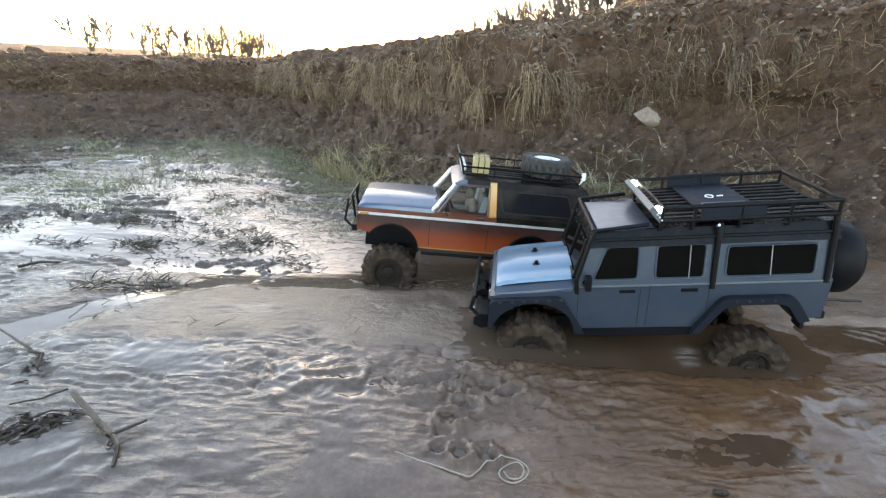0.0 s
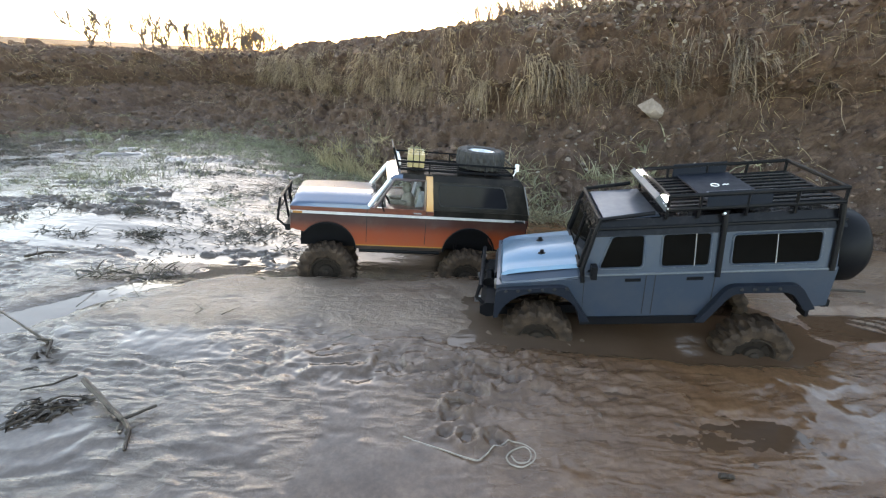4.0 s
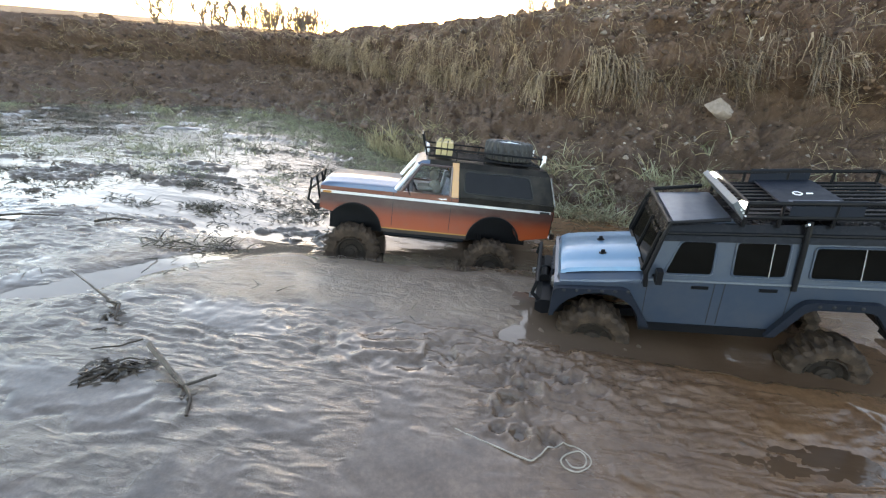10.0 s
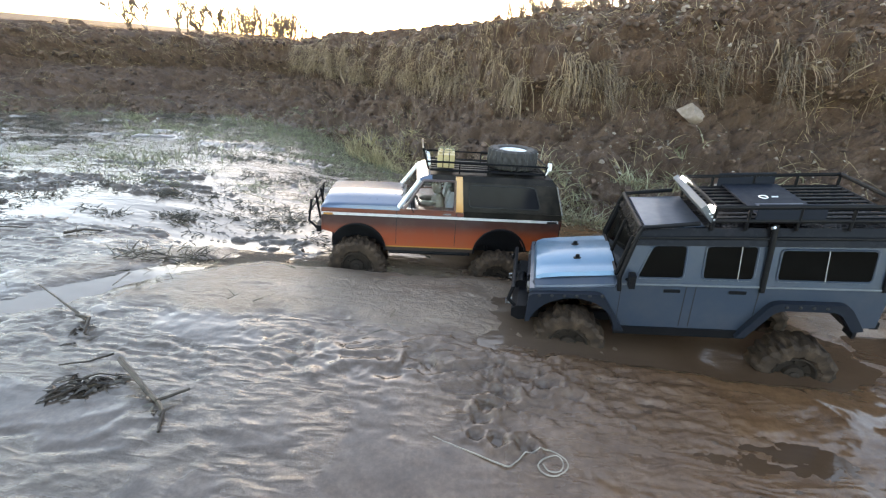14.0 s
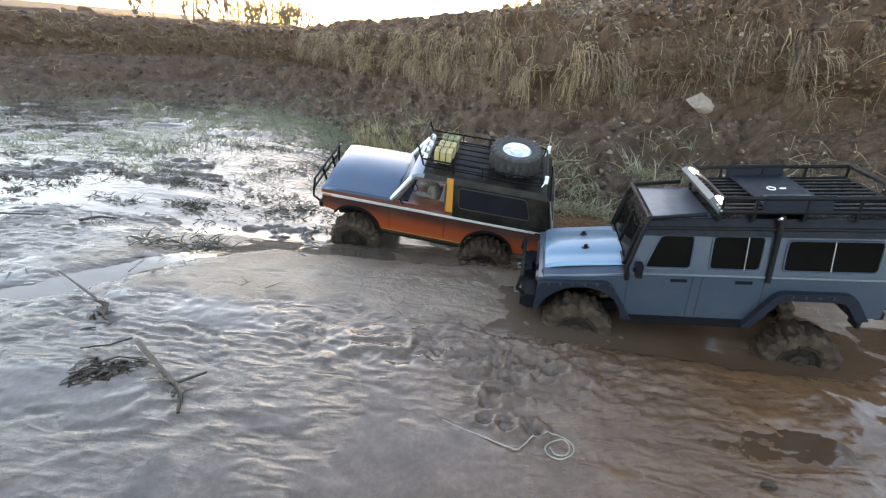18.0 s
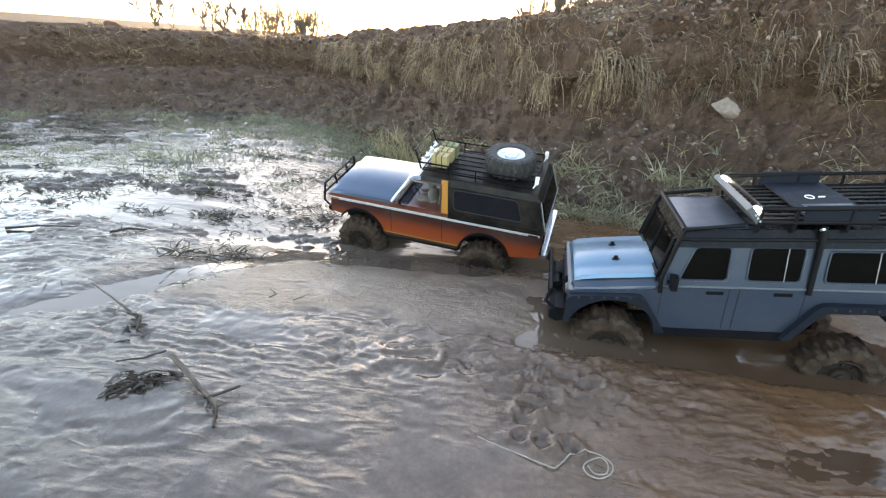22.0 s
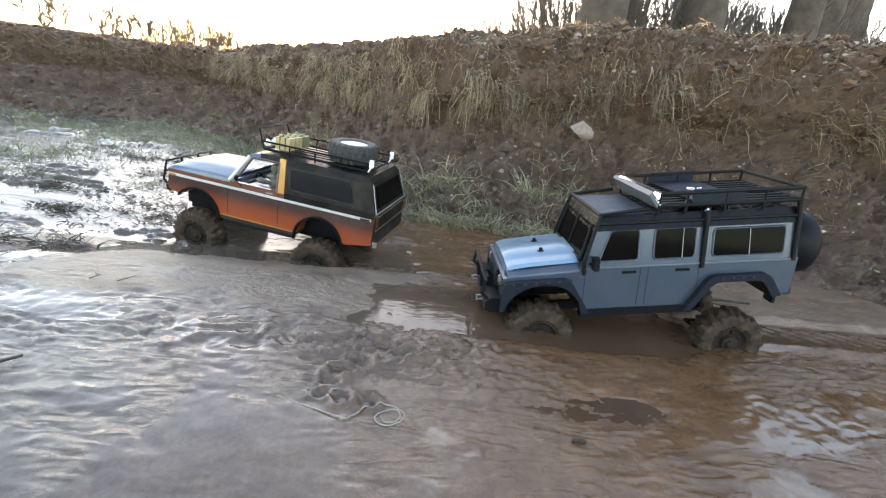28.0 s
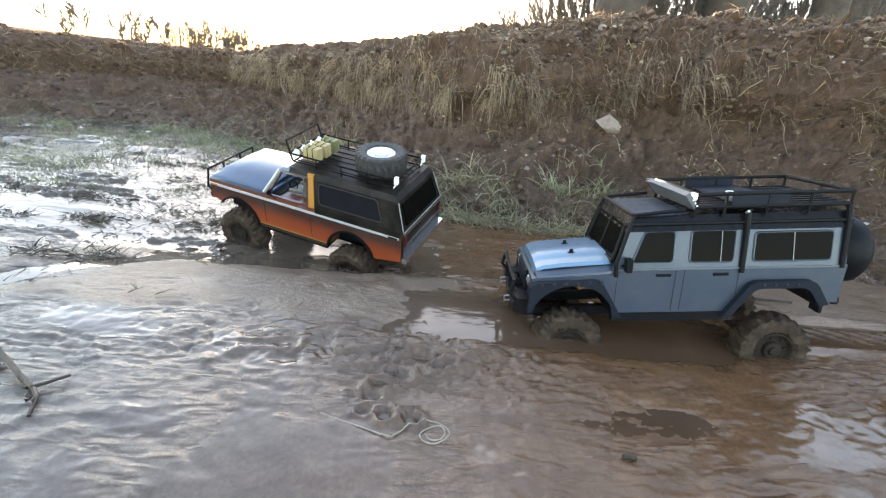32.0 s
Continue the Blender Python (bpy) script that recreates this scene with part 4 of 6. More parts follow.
    put("spare_wheel_cover", spare, BLACK, "black spare wheel on the tailgate", True)
    # chassis
    for s in (1, -1):
        put("chassis_rail", box((-0.10, s * 0.036 - 0.006, 0.066), (0.225, s * 0.036 + 0.006, 0.082), 0.001), BLACK)
    put("gearbox", box((-0.06, -0.028, 0.052), (0.07, 0.028, 0.088), 0.004), BLACK)
    put("side_step_bracket", tube([[(-0.05, -0.095, 0.084), (-0.05, 0.095, 0.084)], [(0.05, -0.095, 0.084), (0.05, 0.095, 0.084)]], 0.003), BLACK)
    # roof rack
    rack = put("roof_rack", tube([[(-0.264, -0.086, 0.2935), (-0.020, -0.086, 0.2935), (-0.020, 0.086, 0.2935), (-0.264, 0.086, 0.2935)],
                                  [(-0.264, -0.086, 0.2725), (-0.020, -0.086, 0.2725), (-0.020, 0.086, 0.2725), (-0.264, 0.086, 0.2725)]], 0.0034, closed=True), BLACK, "black tubular roof rack")
    for x in (-0.264, -0.2, -0.133, -0.066, -0.020):
        for s in (1, -1):
            part("post", moved(tube([[(x, s * 0.086, 0.258), (x, s * 0.086, 0.2935)]], 0.0026, 6), tilt), BLACK, rack)
    for k in range(9):
        y = -0.072 + k * 0.018
        part("slat", moved(box((-0.262, y - 0.0035, 0.2715), (-0.021, y + 0.0035, 0.2745), 0.0006), tilt), BLACK, rack)
    for x in (-0.22, -0.045):
        part("cross_bar", moved(tube([[(x, -0.085, 0.269), (x, 0.085, 0.269)]], 0.0028, 6), tilt), BLACK, rack)
    for s in (1, -1):
        part("side_board", moved(box((-0.165, s * 0.0862 - 0.0012, 0.2755), (-0.075, s * 0.0862 + 0.0012, 0.2985), 0.0005), tilt), TRIM, rack, "dark board on the rack side")
    plate = part("deck_plate", moved(box((-0.168, -0.083, 0.2765), (-0.082, 0.083, 0.2795), 0.001), tilt), TRIM, rack, "flat dark blue-grey plate on the rack")
    part("recess", moved(box((-0.160, 0.028, 0.2797), (-0.094, 0.062, 0.2808), 0.0005), tilt), BLUE, plate)
    ring = tube([[(-0.118 + 0.006 * math.cos(t), -0.004 + 0.008 * math.sin(t), 0.281) for t in (2 * math.pi * k / 12 for k in range(12))]], 0.0008, 5, closed=True)
    part("emblem", moved(ring, tilt), WHITE, plate, "white ring emblem")
    part("emblem", moved(box((-0.140, -0.007, 0.2796), (-0.131, -0.005, 0.2812)), tilt), WHITE, plate, "white bar emblem")
    # light bar leaning back over the front of the rack
    lean = Matrix.Translation((-0.013, 0, 0.283)) @ Matrix.Rotation(radians(-52), 4, "Y")
    bar = put("light_bar", moved(box((-0.016, -0.086, -0.005), (0.016, 0.086, 0.004), 0.002), lean), PANEL, "pale light bar on the rack front")
    for s in (1, -1):
        end = moved(moved(lathe([(0.0, 0.006), (0.005, 0.005), (0.0068, 0.003), (0.0068, -0.002)], 14, "z"), Matrix.Translation((0.004, s * 0.079, 0.004))), lean)
        part("lamp", moved(end, tilt), LED, bar, "lit white LED lamp")
        for k in range(3):
            part("led", moved(moved(box((-0.011 + k * 0.006, s * 0.0885 - 0.001, -0.001), (-0.0085 + k * 0.006, s * 0.0885 + 0.001, 0.0015)), lean), tilt), ALLOY, bar)
    put("roof_panel", frustum((-0.014, 0.074, 0.076, 0.2590, 0.2582), (-0.012, 0.072, 0.072, 0.2615, 0.2605), 0.001), BLUE, "pale reflecting front roof panel")
    put("aerial_mount", tube([[(-0.10, 0.088, 0.262), (-0.10, 0.095, 0.266)]], 0.002, 6), ALLOY)
    wheels = [wheel(top, (x, s * (0.086 if x > 0 else 0.082), 0.04), 0.0615, 0.050, s) for x in (0.171, -0.186) for s in (1, -1)]
    return top, wheels


blue_truck, blue_wheels = blue_truck_build()


# ---- the orange truck ----
def orange_side(z):
    return 0.1035 - max(0.0, z - 0.163) * 0.19


def orange_truck_build():
    top = tagged(new("off_road_truck"), "orange and black vintage model off-road truck with loaded roof rack", "model truck")

    def put(name, bm, mat, label="", smooth=False, owner=None):
        return part(name, bm, mat, owner or top, label, smooth)

    outline = [(0.236, 0.163), (0.238, 0.112)] + arc(0.158, 0.066, 0.0610, 38, 178, 16) + [(0.092, 0.068), (-0.104, 0.068)] + arc(-0.168, 0.066, 0.0610, 2, 166, 16) + \
              [(-0.236, 0.078), (-0.300, 0.090), (-0.303, 0.163)]
    put("body", prism(outline, -0.1035, 0.1035, 0.003), SUNSET, "orange body side fading to dark brown, yellow pinstripe", True)
    bon = bmesh.new()
    rows = [(0.062, 0.1775), (0.12, 0.1775), (0.18, 0.1765), (0.222, 0.1745), (0.234, 0.1715), (0.2385, 0.163)]
    ys = [-0.1035, -0.1015, -0.094, -0.062, -0.056, 0.056, 0.062, 0.094, 0.1015, 0.1035]
    dz = [-0.0145, -0.006, -0.002, -0.002, 0.001, 0.001, -0.002, -0.002, -0.006, -0.0145]
    grid = [[bon.verts.new((x, y, max(z + d, 0.163))) for y, d in zip(ys, dz)] for x, z in rows]
    for i in range(len(rows) - 1):
        for k in range(len(ys) - 1):
            bon.faces.new((grid[i][k], grid[i + 1][k], grid[i + 1][k + 1], grid[i][k + 1]))
    put("bonnet", bon, HOOD_DARK, "glossy dusty blue bonnet mirroring the sky", True)
    # cab: pillars, roof, glass
    for s in (1, -1):
        a = [(0.068, s * 0.0995, 0.168), (0.022, s * 0.0895, 0.2315)]
        put("windscreen_pillar", tube([a], 0.0052, 8), ALLOY, "pale windscreen pillar")
        put("door_frame", tube([[(0.056, s * 0.1025, 0.166), (0.014, s * 0.0905, 0.2315), (-0.056, s * 0.0905, 0.2315), (-0.058, s * 0.1025, 0.166)]], 0.0036, 6), SUNSET)
        put("door_glass", side_plate([(0.052, 0.168), (-0.056, 0.168), (-0.055, 0.230), (0.014, 0.230)], orange_side, -0.003, 0.001, s), GLASS, "clear door window").visible_shadow = False
        band = [(-0.058, 0.165), (-0.077, 0.165), (-0.071, 0.242), (-0.056, 0.242)]
        put("roll_stripe", side_plate(band, orange_side, 0.0014, 0.006, s), AMBER, "amber yellow pillar stripe")
        put("window_sill", box((-0.060, s * 0.1015 - 0.003, 0.1625), (0.065, s * 0.1015 + 0.003, 0.1675), 0.001), SUNSET)
        pane = rounded([(-0.090, 0.178), (-0.252, 0.178), (-0.236, 0.226), (-0.086, 0.226)], 0.009)
        w = put("rear_side_window", side_plate(pane, orange_side, 0.0012, 0.004, s), HAZED, "dark tinted rear side window")
        part("window_seal", tube([[(x, s * (orange_side(z) + 0.0012), z) for x, z in pane]], 0.0016, 6, closed=True), SEAM, w)
        strip = put("side_moulding", box((-0.296, s * 0.1045 - 0.0014, 0.1480), (0.236, s * 0.1045 + 0.0016, 0.1536), 0.0008), MOULDING, "bright chrome side moulding")
        part("marker_lamp", box((-0.293, s * 0.1062 - 0.0008, 0.1482), (-0.270, s * 0.1062 + 0.0008, 0.1528), 0.0004), SEAM, strip)
        part("marker_lamp", box((0.212, s * 0.1062 - 0.0008, 0.1482), (0.232, s * 0.1062 + 0.0008, 0.1528), 0.0004), AMBER, strip)
        for x in (0.072, -0.062):
            put("door_seam", box((x - 0.0006, s * 0.1037 - 0.0004, 0.084), (x + 0.0006, s * 0.1037 + 0.0004, 0.163)), SEAM)
        put("door_handle", box((-0.050, s * 0.1052 - 0.0012, 0.1575), (-0.032, s * 0.1052 + 0.0012, 0.1605), 0.0006), CHROME, "chrome door handle")
        m = put("door_mirror", moved(lathe([(0.0, 0.002), (0.006, 0.0015), (0.007, -0.001), (0.0, -0.003)], 12, "z"), Matrix.Translation((0.040, s * 0.116, 0.182)) @ Matrix.Rotation(radians(90), 4, "Y")), BLACK, "black round door mirror")
        part("mirror_arm", tube([[(0.034, s * 0.104, 0.160), (0.038, s * 0.112, 0.170), (0.040, s * 0.115, 0.180)]], 0.0013, 6), BLACK, m)
        for cx, cz, r, a0, a1 in ((0.158, 0.066, 0.0610, 34, 178), (-0.168, 0.066, 0.0610, 2, 170)):
            o, i = arc(cx, cz, r + 0.003, a0, a1, 18), arc(cx, cz, r - 0.001, a0, a1, 18)
            put("wheel_arch_lip", prism(o + i[::-1], s * 0.1045 - 0.004, s * 0.1045 + 0.004, 0.0015), BLACK, "black wheel arch lip", True)
        put("sill_guard", tube([[(0.088, s * 0.096, 0.062), (-0.1, s * 0.096, 0.062)]], 0.0048), BLACK, "black sill tube")
        put("hard_top_side", box((-0.302, s * 0.1010 - 0.003, 0.1540), (-0.078, s * 0.1010 + 0.0042, 0.1680), 0.001), DUSTY_BLACK, "black lower edge of the hard top")
        put("inner_wing", box((0.10, s * 0.045 - 0.012, 0.07), (0.222, s * 0.045 + 0.012, 0.155), 0.003), BLACK)
        put("inner_wing", box((-0.232, s * 0.045 - 0.012, 0.07), (-0.106, s * 0.045 + 0.012, 0.155), 0.003), BLACK)
        put("headlamp", moved(lathe([(0.0, 0.003), (0.010, 0.002), (0.012, -0.002)], 14, "z"), Matrix.Translation((0.2385, s * 0.072, 0.140)) @ Matrix.Rotation(radians(90), 4, "Y")), ALLOY, "round headlamp")
        put("tail_lamp", box((-0.3074, s * 0.091 - 0.0045, 0.130), (-0.302, s * 0.091 + 0.0045, 0.152), 0.001), RED, "red upright tail lamp")
        put("hatch_trim", tube([[(-0.3055, s * 0.100, 0.166), (-0.2868, s * 0.0885, 0.2305)]], 0.0014, 5), GREY, "pale edge of the rear hatch")
        put("wiper", tube([[(0.067, s * 0.045, 0.176), (0.055, s * 0.02, 0.186)]], 0.001, 5), SEAM)
    put("windscreen", hexa([(0.067, -0.094, 0.172), (0.067, 0.094, 0.172), (0.066, 0.094, 0.172), (0.066, -0.094, 0.172),
                            (0.024, -0.086, 0.230), (0.024, 0.086, 0.230), (0.023, 0.086, 0.230), (0.023, -0.086, 0.230)]), GLASS, "clear raked windscreen").visible_shadow = False
    put("windscreen_header", frustum((-0.004, 0.030, 0.0905, 0.2305, 0.2305), (-0.004, 0.014, 0.085, 0.2425, 0.240), 0.003), HOOD_DARK, "glossy dark blue front roof edge", True)
    put("roof", frustum((-0.285, 0.0, 0.0905, 0.2305, 0.2305), (-0.276, 0.0, 0.083, 0.2435, 0.2435), 0.004), DUSTY_BLACK, "black roof", True)
    put("hard_top", frustum((-0.303, -0.060, 0.1035, 0.164, 0.164), (-0.284, -0.060, 0.0905, 0.231, 0.231), 0.004), DUSTY_BLACK, "black hard top", True)
    put("cowl", box((0.052, -0.099, 0.160), (0.075, 0.099, 0.172), 0.003), HOOD_DARK)
    put("dashboard", box((0.030, -0.092, 0.140), (0.055, 0.092, 0.166), 0.004), BLACK)
    put("steering_wheel", moved(tube([[(0.012 * math.cos(t), 0.012 * math.sin(t), 0) for t in (2 * math.pi * k / 16 for k in range(16))]], 0.0014, 5, closed=True), Matrix.Translation((0.025, 0.045, 0.172)) @ Matrix.Rotation(radians(-60), 4, "Y")), BLACK)
    for s in (1, -1):
        put("seat", prism(rounded([(0.0, 0.13), (-0.05, 0.13), (-0.062, 0.20), (-0.047, 0.203), (-0.036, 0.147), (0.0, 0.147)], 0.006), s * 0.045 - 0.022, s * 0.045 + 0.022, 0.003), GREY)
    doll = bmesh.new()
    for c, r in (((-0.022, 0.045, 0.168), (0.016, 0.022, 0.026)), ((-0.018, 0.045, 0.203), (0.0115, 0.0105, 0.0135)), ((0.002, 0.066, 0.172), (0.02, 0.006, 0.007)), ((0.002, 0.024, 0.172), (0.02, 0.006, 0.007))):
        bmesh.ops.create_uvsphere(doll, u_segments=14, v_segments=10, radius=1, matrix=Matrix.Translation(c) @ Matrix.Diagonal((*r, 1)))
    put("doll", doll, DOLL, "plain grey toy figure in the seat", True)
    # nose and tail
    put("grille", box((0.2375, -0.082, 0.126), (0.2405, 0.082, 0.158), 0.001), BLACK, "black grille")
    for k in range(4):
        put("grille_bar", box((0.240, -0.056, 0.131 + k * 0.0065), (0.2418, 0.056, 0.1335 + k * 0.0065), 0.0005), CHROME)
    bp = put("front_bumper", box((0.239, -0.098, 0.104), (0.250, 0.098, 0.118), 0.002), BLACK, "black front bumper")
    part("bull_bar", tube([[(0.250, -0.085, 0.108), (0.268, -0.085, 0.125), (0.262, -0.08, 0.172), (0.262, 0.08, 0.172), (0.268, 0.085, 0.125), (0.250, 0.085, 0.108)],
                           [(0.267, -0.084, 0.145), (0.267, 0.084, 0.145)], [(0.262, 0.03, 0.172), (0.252, 0.03, 0.11)], [(0.262, -0.03, 0.172), (0.252, -0.03, 0.11)]], 0.0028), BLACK, bp, "black tubular bull bar")
    put("rear_bumper", box((-0.315, -0.103, 0.087), (-0.304, 0.103, 0.101), 0.002), CHROME, "chrome rear bumper")
    for z in (0.156, 0.124):
        put("tailgate_trim", box((-0.3068, -0.096, z), (-0.302, 0.096, z + 0.0042), 0.0008), CHROME, "chrome tailgate strip")
    put("tailgate_panel", box((-0.3050, -0.0985, 0.096), (-0.300, 0.0985, 0.1635), 0.001), DUSTY_BLACK, "black tailgate")
    put("hatch_trim", tube([[(-0.3062, -0.098, 0.1665), (-0.3062, 0.098, 0.1665)]], 0.0014, 5), GREY, "pale edge of the rear hatch")
    put("rear_window", hexa([(-0.3045, -0.08, 0.176), (-0.3045, 0.08, 0.176), (-0.298, 0.08, 0.176), (-0.298, -0.08, 0.176),
                             (-0.2905, -0.075, 0.222), (-0.2905, 0.075, 0.222), (-0.284, 0.075, 0.222), (-0.284, -0.075, 0.222)]), TINT, "dark tinted rear window")
    for s in (1, -1):
        put("chassis_rail", box((-0.26, s * 0.036 - 0.006, 0.050), (0.225, s * 0.036 + 0.006, 0.068), 0.001), BLACK)
        put("shock_absorber", tube([[(0.150, s * 0.055, 0.03), (0.138, s * 0.05, 0.12)]], 0.004), BLACK, "black shock absorber")
        put("shock_absorber", tube([[(-0.150, s * 0.055, 0.02), (-0.138, s * 0.05, 0.11)]], 0.004), BLACK, "black shock absorber")
    put("gearbox", box((-0.06, -0.03, 0.036), (0.08, 0.03, 0.075), 0.004), BLACK)
    put("exhaust", tube([[(0.06, 0.06, 0.052), (-0.02, 0.066, 0.048), (-0.09, 0.07, 0.05)]], 0.005), CHROME, "bright side exhaust pipe")
    # roof rack, flared hoop in front
    rack = put("roof_rack", tube([[(-0.266, -0.068, 0.2685), (0.008, -0.066, 0.2685), (0.008, 0.066, 0.2685), (-0.266, 0.068, 0.2685)],
                                  [(-0.262, -0.066, 0.250), (0.0, -0.064, 0.250), (0.0, 0.064, 0.250), (-0.262, 0.066, 0.250)]], 0.0022, 6, closed=True), BLACK, "black tubular roof rack")
    part("front_hoop", tube([[(0.004, -0.062, 0.25), (0.018, -0.060, 0.295), (0.018, 0.060, 0.295), (0.004, 0.062, 0.25)]], 0.0022, 6), BLACK, rack)
    for x in (-0.262, -0.195, -0.13, -0.065):
        for s in (1, -1):
            part("post", tube([[(x, s * 0.065, 0.240), (x, s * 0.067, 0.2685)]], 0.0016, 5), BLACK, rack)
    for k in range(6):
        y = -0.055 + k * 0.022
        part("slat", tube([[(-0.262, y, 0.250), (0.0, y, 0.250)]], 0.0015, 5), BLACK, rack)
    for s in (1, -1):
        part("work_lamp", box((-0.273, s * 0.066 - 0.004, 0.2615), (-0.265, s * 0.066 + 0.004, 0.2775), 0.0015), WHITE, rack, "small white work lamp")
        part("lamp_bracket", tube([[(-0.262, s * 0.066, 0.25), (-0.2685, s * 0.066, 0.262)]], 0.0018, 5), WHITE, rack)
    for k in range(4):
        y = -0.045 + k * 0.03
        part("spot_lamp", moved(lathe([(0.0, 0.005), (0.008, 0.004), (0.009, 0.001), (0.006, -0.006), (0.0, -0.007)], 14, "z"), Matrix.Translation((0.006, y, 0.262)) @ Matrix.Rotation(radians(90), 4, "Y")), WHITE if k % 2 else ALLOY, rack, "round roof spot lamp")

    def canister(x, y, mat, label):
        c = part("canister", soften(hexa([(x - 0.019, y - 0.011, 0.252), (x + 0.019, y - 0.011, 0.252), (x + 0.019, y + 0.011, 0.252), (x - 0.019, y + 0.011, 0.252),
                                          (x - 0.019, y - 0.011, 0.281), (x + 0.019, y - 0.011, 0.281), (x + 0.019, y + 0.011, 0.281), (x - 0.019, y + 0.011, 0.281)]), 0.004), mat, rack, label, True)
        for d in (-0.007, 0.007):
            part("strap", tube([[(x + d, y - 0.0118, 0.252), (x + d, y - 0.0118, 0.2818), (x + d, y + 0.0118, 0.2818), (x + d, y + 0.0118, 0.252)]], 0.0010, 5), BLACK, c)
        part("cap", moved(lathe([(0.0, 0.004), (0.004, 0.003), (0.004, -0.001)], 10, "z"), Matrix.Translation((x + 0.012, y, 0.283))), mat, c)
        part("handle", tube([[(x - 0.012, y, 0.280), (x - 0.010, y, 0.286), (x + 0.002, y, 0.286), (x + 0.004, y, 0.280)]], 0.0014, 5), mat, c)

    canister(-0.035, 0.036, TAN, "tan plastic fuel canister")
    canister(-0.038, 0.006, TAN, "tan plastic fuel canister")
    canister(-0.040, -0.026, OLIVE, "olive green fuel canister")
    sp = wheel(rack, (-0.195, 0.0, 0.274), 0.0585, 0.044, 1, 0.0)
    sp.name = "spare_wheel"
    sp.rotation_euler = (radians(90), 0, 0)
    tagged(sp, "spare wheel with pale alloy rim lying flat")
    for ob in sp.children:
        if ob.name.split(".")[0] == "tyre":
            ob.data.materials.clear()
            ob.data.materials.append(CLEAN_RUBBER)
            tagged(ob, "dusty black knobbly tyre")
        if ob.name.split(".")[0] in ("rim", "hub_cap"):
            ob.data.materials.clear()
            ob.data.materials.append(ALLOY)
            tagged(ob, "pale alloy " + ob.name.split(".")[0].replace("_", " "))
    wheels = [wheel(top, (x, s * 0.092, 0.02), 0.0645, 0.050, s) for x in (0.160, -0.168) for s in (1, -1)]
    for x in (0.160, -0.168):
        part("axle", tube([[(x, -0.08, 0.022), (x, 0.08, 0.022)]], 0.008), BLACK, top)
    return top, wheels


orange_truck, orange_wheels = orange_truck_build()


# ---- plants ----
def leaf_material(name, dark, light, through=0.35, rough=0.6):
    m, n, l, b = material(name, rough)
    g = n.new("ShaderNodeNewGeometry")
    r = ramp(n, [(0.0, dark), (1.0, light)])
    l.new(g.outputs["Random Per Island"], r.inputs[0])
    l.new(r.outputs[0], b.inputs["Base Color"])
    t = n.new("ShaderNodeBsdfTranslucent")
    l.new(r.outputs[0], t.inputs[0])
    mix = n.new("ShaderNodeMixShader")
    mix.inputs[0].default_value = through
    l.new(b.outputs[0], mix.inputs[1])
    l.new(t.outputs[0], mix.inputs[2])
    l.new(mix.outputs[0], n["Material Output"].inputs[0])
    return m


GREEN = leaf_material("green_grass", (0.085, 0.090, 0.048), (0.32, 0.32, 0.19))
PALE_GREEN = leaf_material("pale_green_grass", (0.135, 0.130, 0.072), (0.40, 0.375, 0.245))
REED = leaf_material("pale_reed", (0.19, 0.145, 0.075), (0.47, 0.385, 0.225))
STRAW = leaf_material("dead_straw", (0.085, 0.058, 0.034), (0.40, 0.30, 0.18))
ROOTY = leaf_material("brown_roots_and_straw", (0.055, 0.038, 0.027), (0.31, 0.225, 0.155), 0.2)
# straw with its colour raised to imitate the sun's glare on the bank
GLARE_STRAW = leaf_material("pale_straw_lightened_for_glare", (0.14, 0.095, 0.062), (0.48, 0.355, 0.240), 0.45)
ROT = leaf_material("rotten_leaves", (0.016, 0.011, 0.008), (0.085, 0.062, 0.046), 0.0, 0.5)
DEAD = leaf_material("dead_marsh_stems", (0.016, 0.013, 0.010), (0.095, 0.080, 0.055), 0.1)
PALE_ROOT = plain("pale_root_bark", (0.28, 0.21, 0.155), 0.8, 0, 0.3, 70, 0.001)
BARK = plain("grey_brown_bark", (0.10, 0.085, 0.075), 0.9, 0, 0.35, 40, 0.002)
STONE = plain("pale_limestone", (0.22, 0.172, 0.145), 0.9, 0, 0.25, 60, 0.002)
PEBBLE = leaf_material("mixed_pebbles", (0.10, 0.075, 0.06), (0.40, 0.34, 0.29), 0.0, 0.8)
CLOD = leaf_material("earth_clods", (0.030, 0.016, 0.011), (0.160, 0.098, 0.070), 0.0, 0.9)
WETMUD = leaf_material("wet_mud_lumps", (0.055, 0.030, 0.018), (0.11, 0.064, 0.040), 0.0, 0.4)


def strands(name, specs, mat, label, category):
    """Flat tapering blades, each from (foot, way, length, droop, width), in one mesh."""
    verts, faces = [], []
    for foot, way, length, droop, width in specs:
        p, d = Vector(foot), Vector(way).normalized()
        side = d.cross(Vector((random.uniform(-1, 1), random.uniform(-1, 1), 0.3))).normalized() * width * 0.5
        base = len(verts)
        for k in range(4):
            w = side * (1 - k / 3.4)
            verts += [tuple(p - w), tuple(p + w)]
            p = p + d * (length / 3)
            d = (d + Vector((0, 0, -droop))).normalized()
        for k in range(3):
            a = base + 2 * k
            faces.append((a, a + 1, a + 3, a + 2))
    me = bpy.data.meshes.new(name)
    me.from_pydata(verts, [], faces)
    me.materials.append(mat)
    return tagged(new(name, me), label, category, kind="stuff")


rnd = random.Random(11)


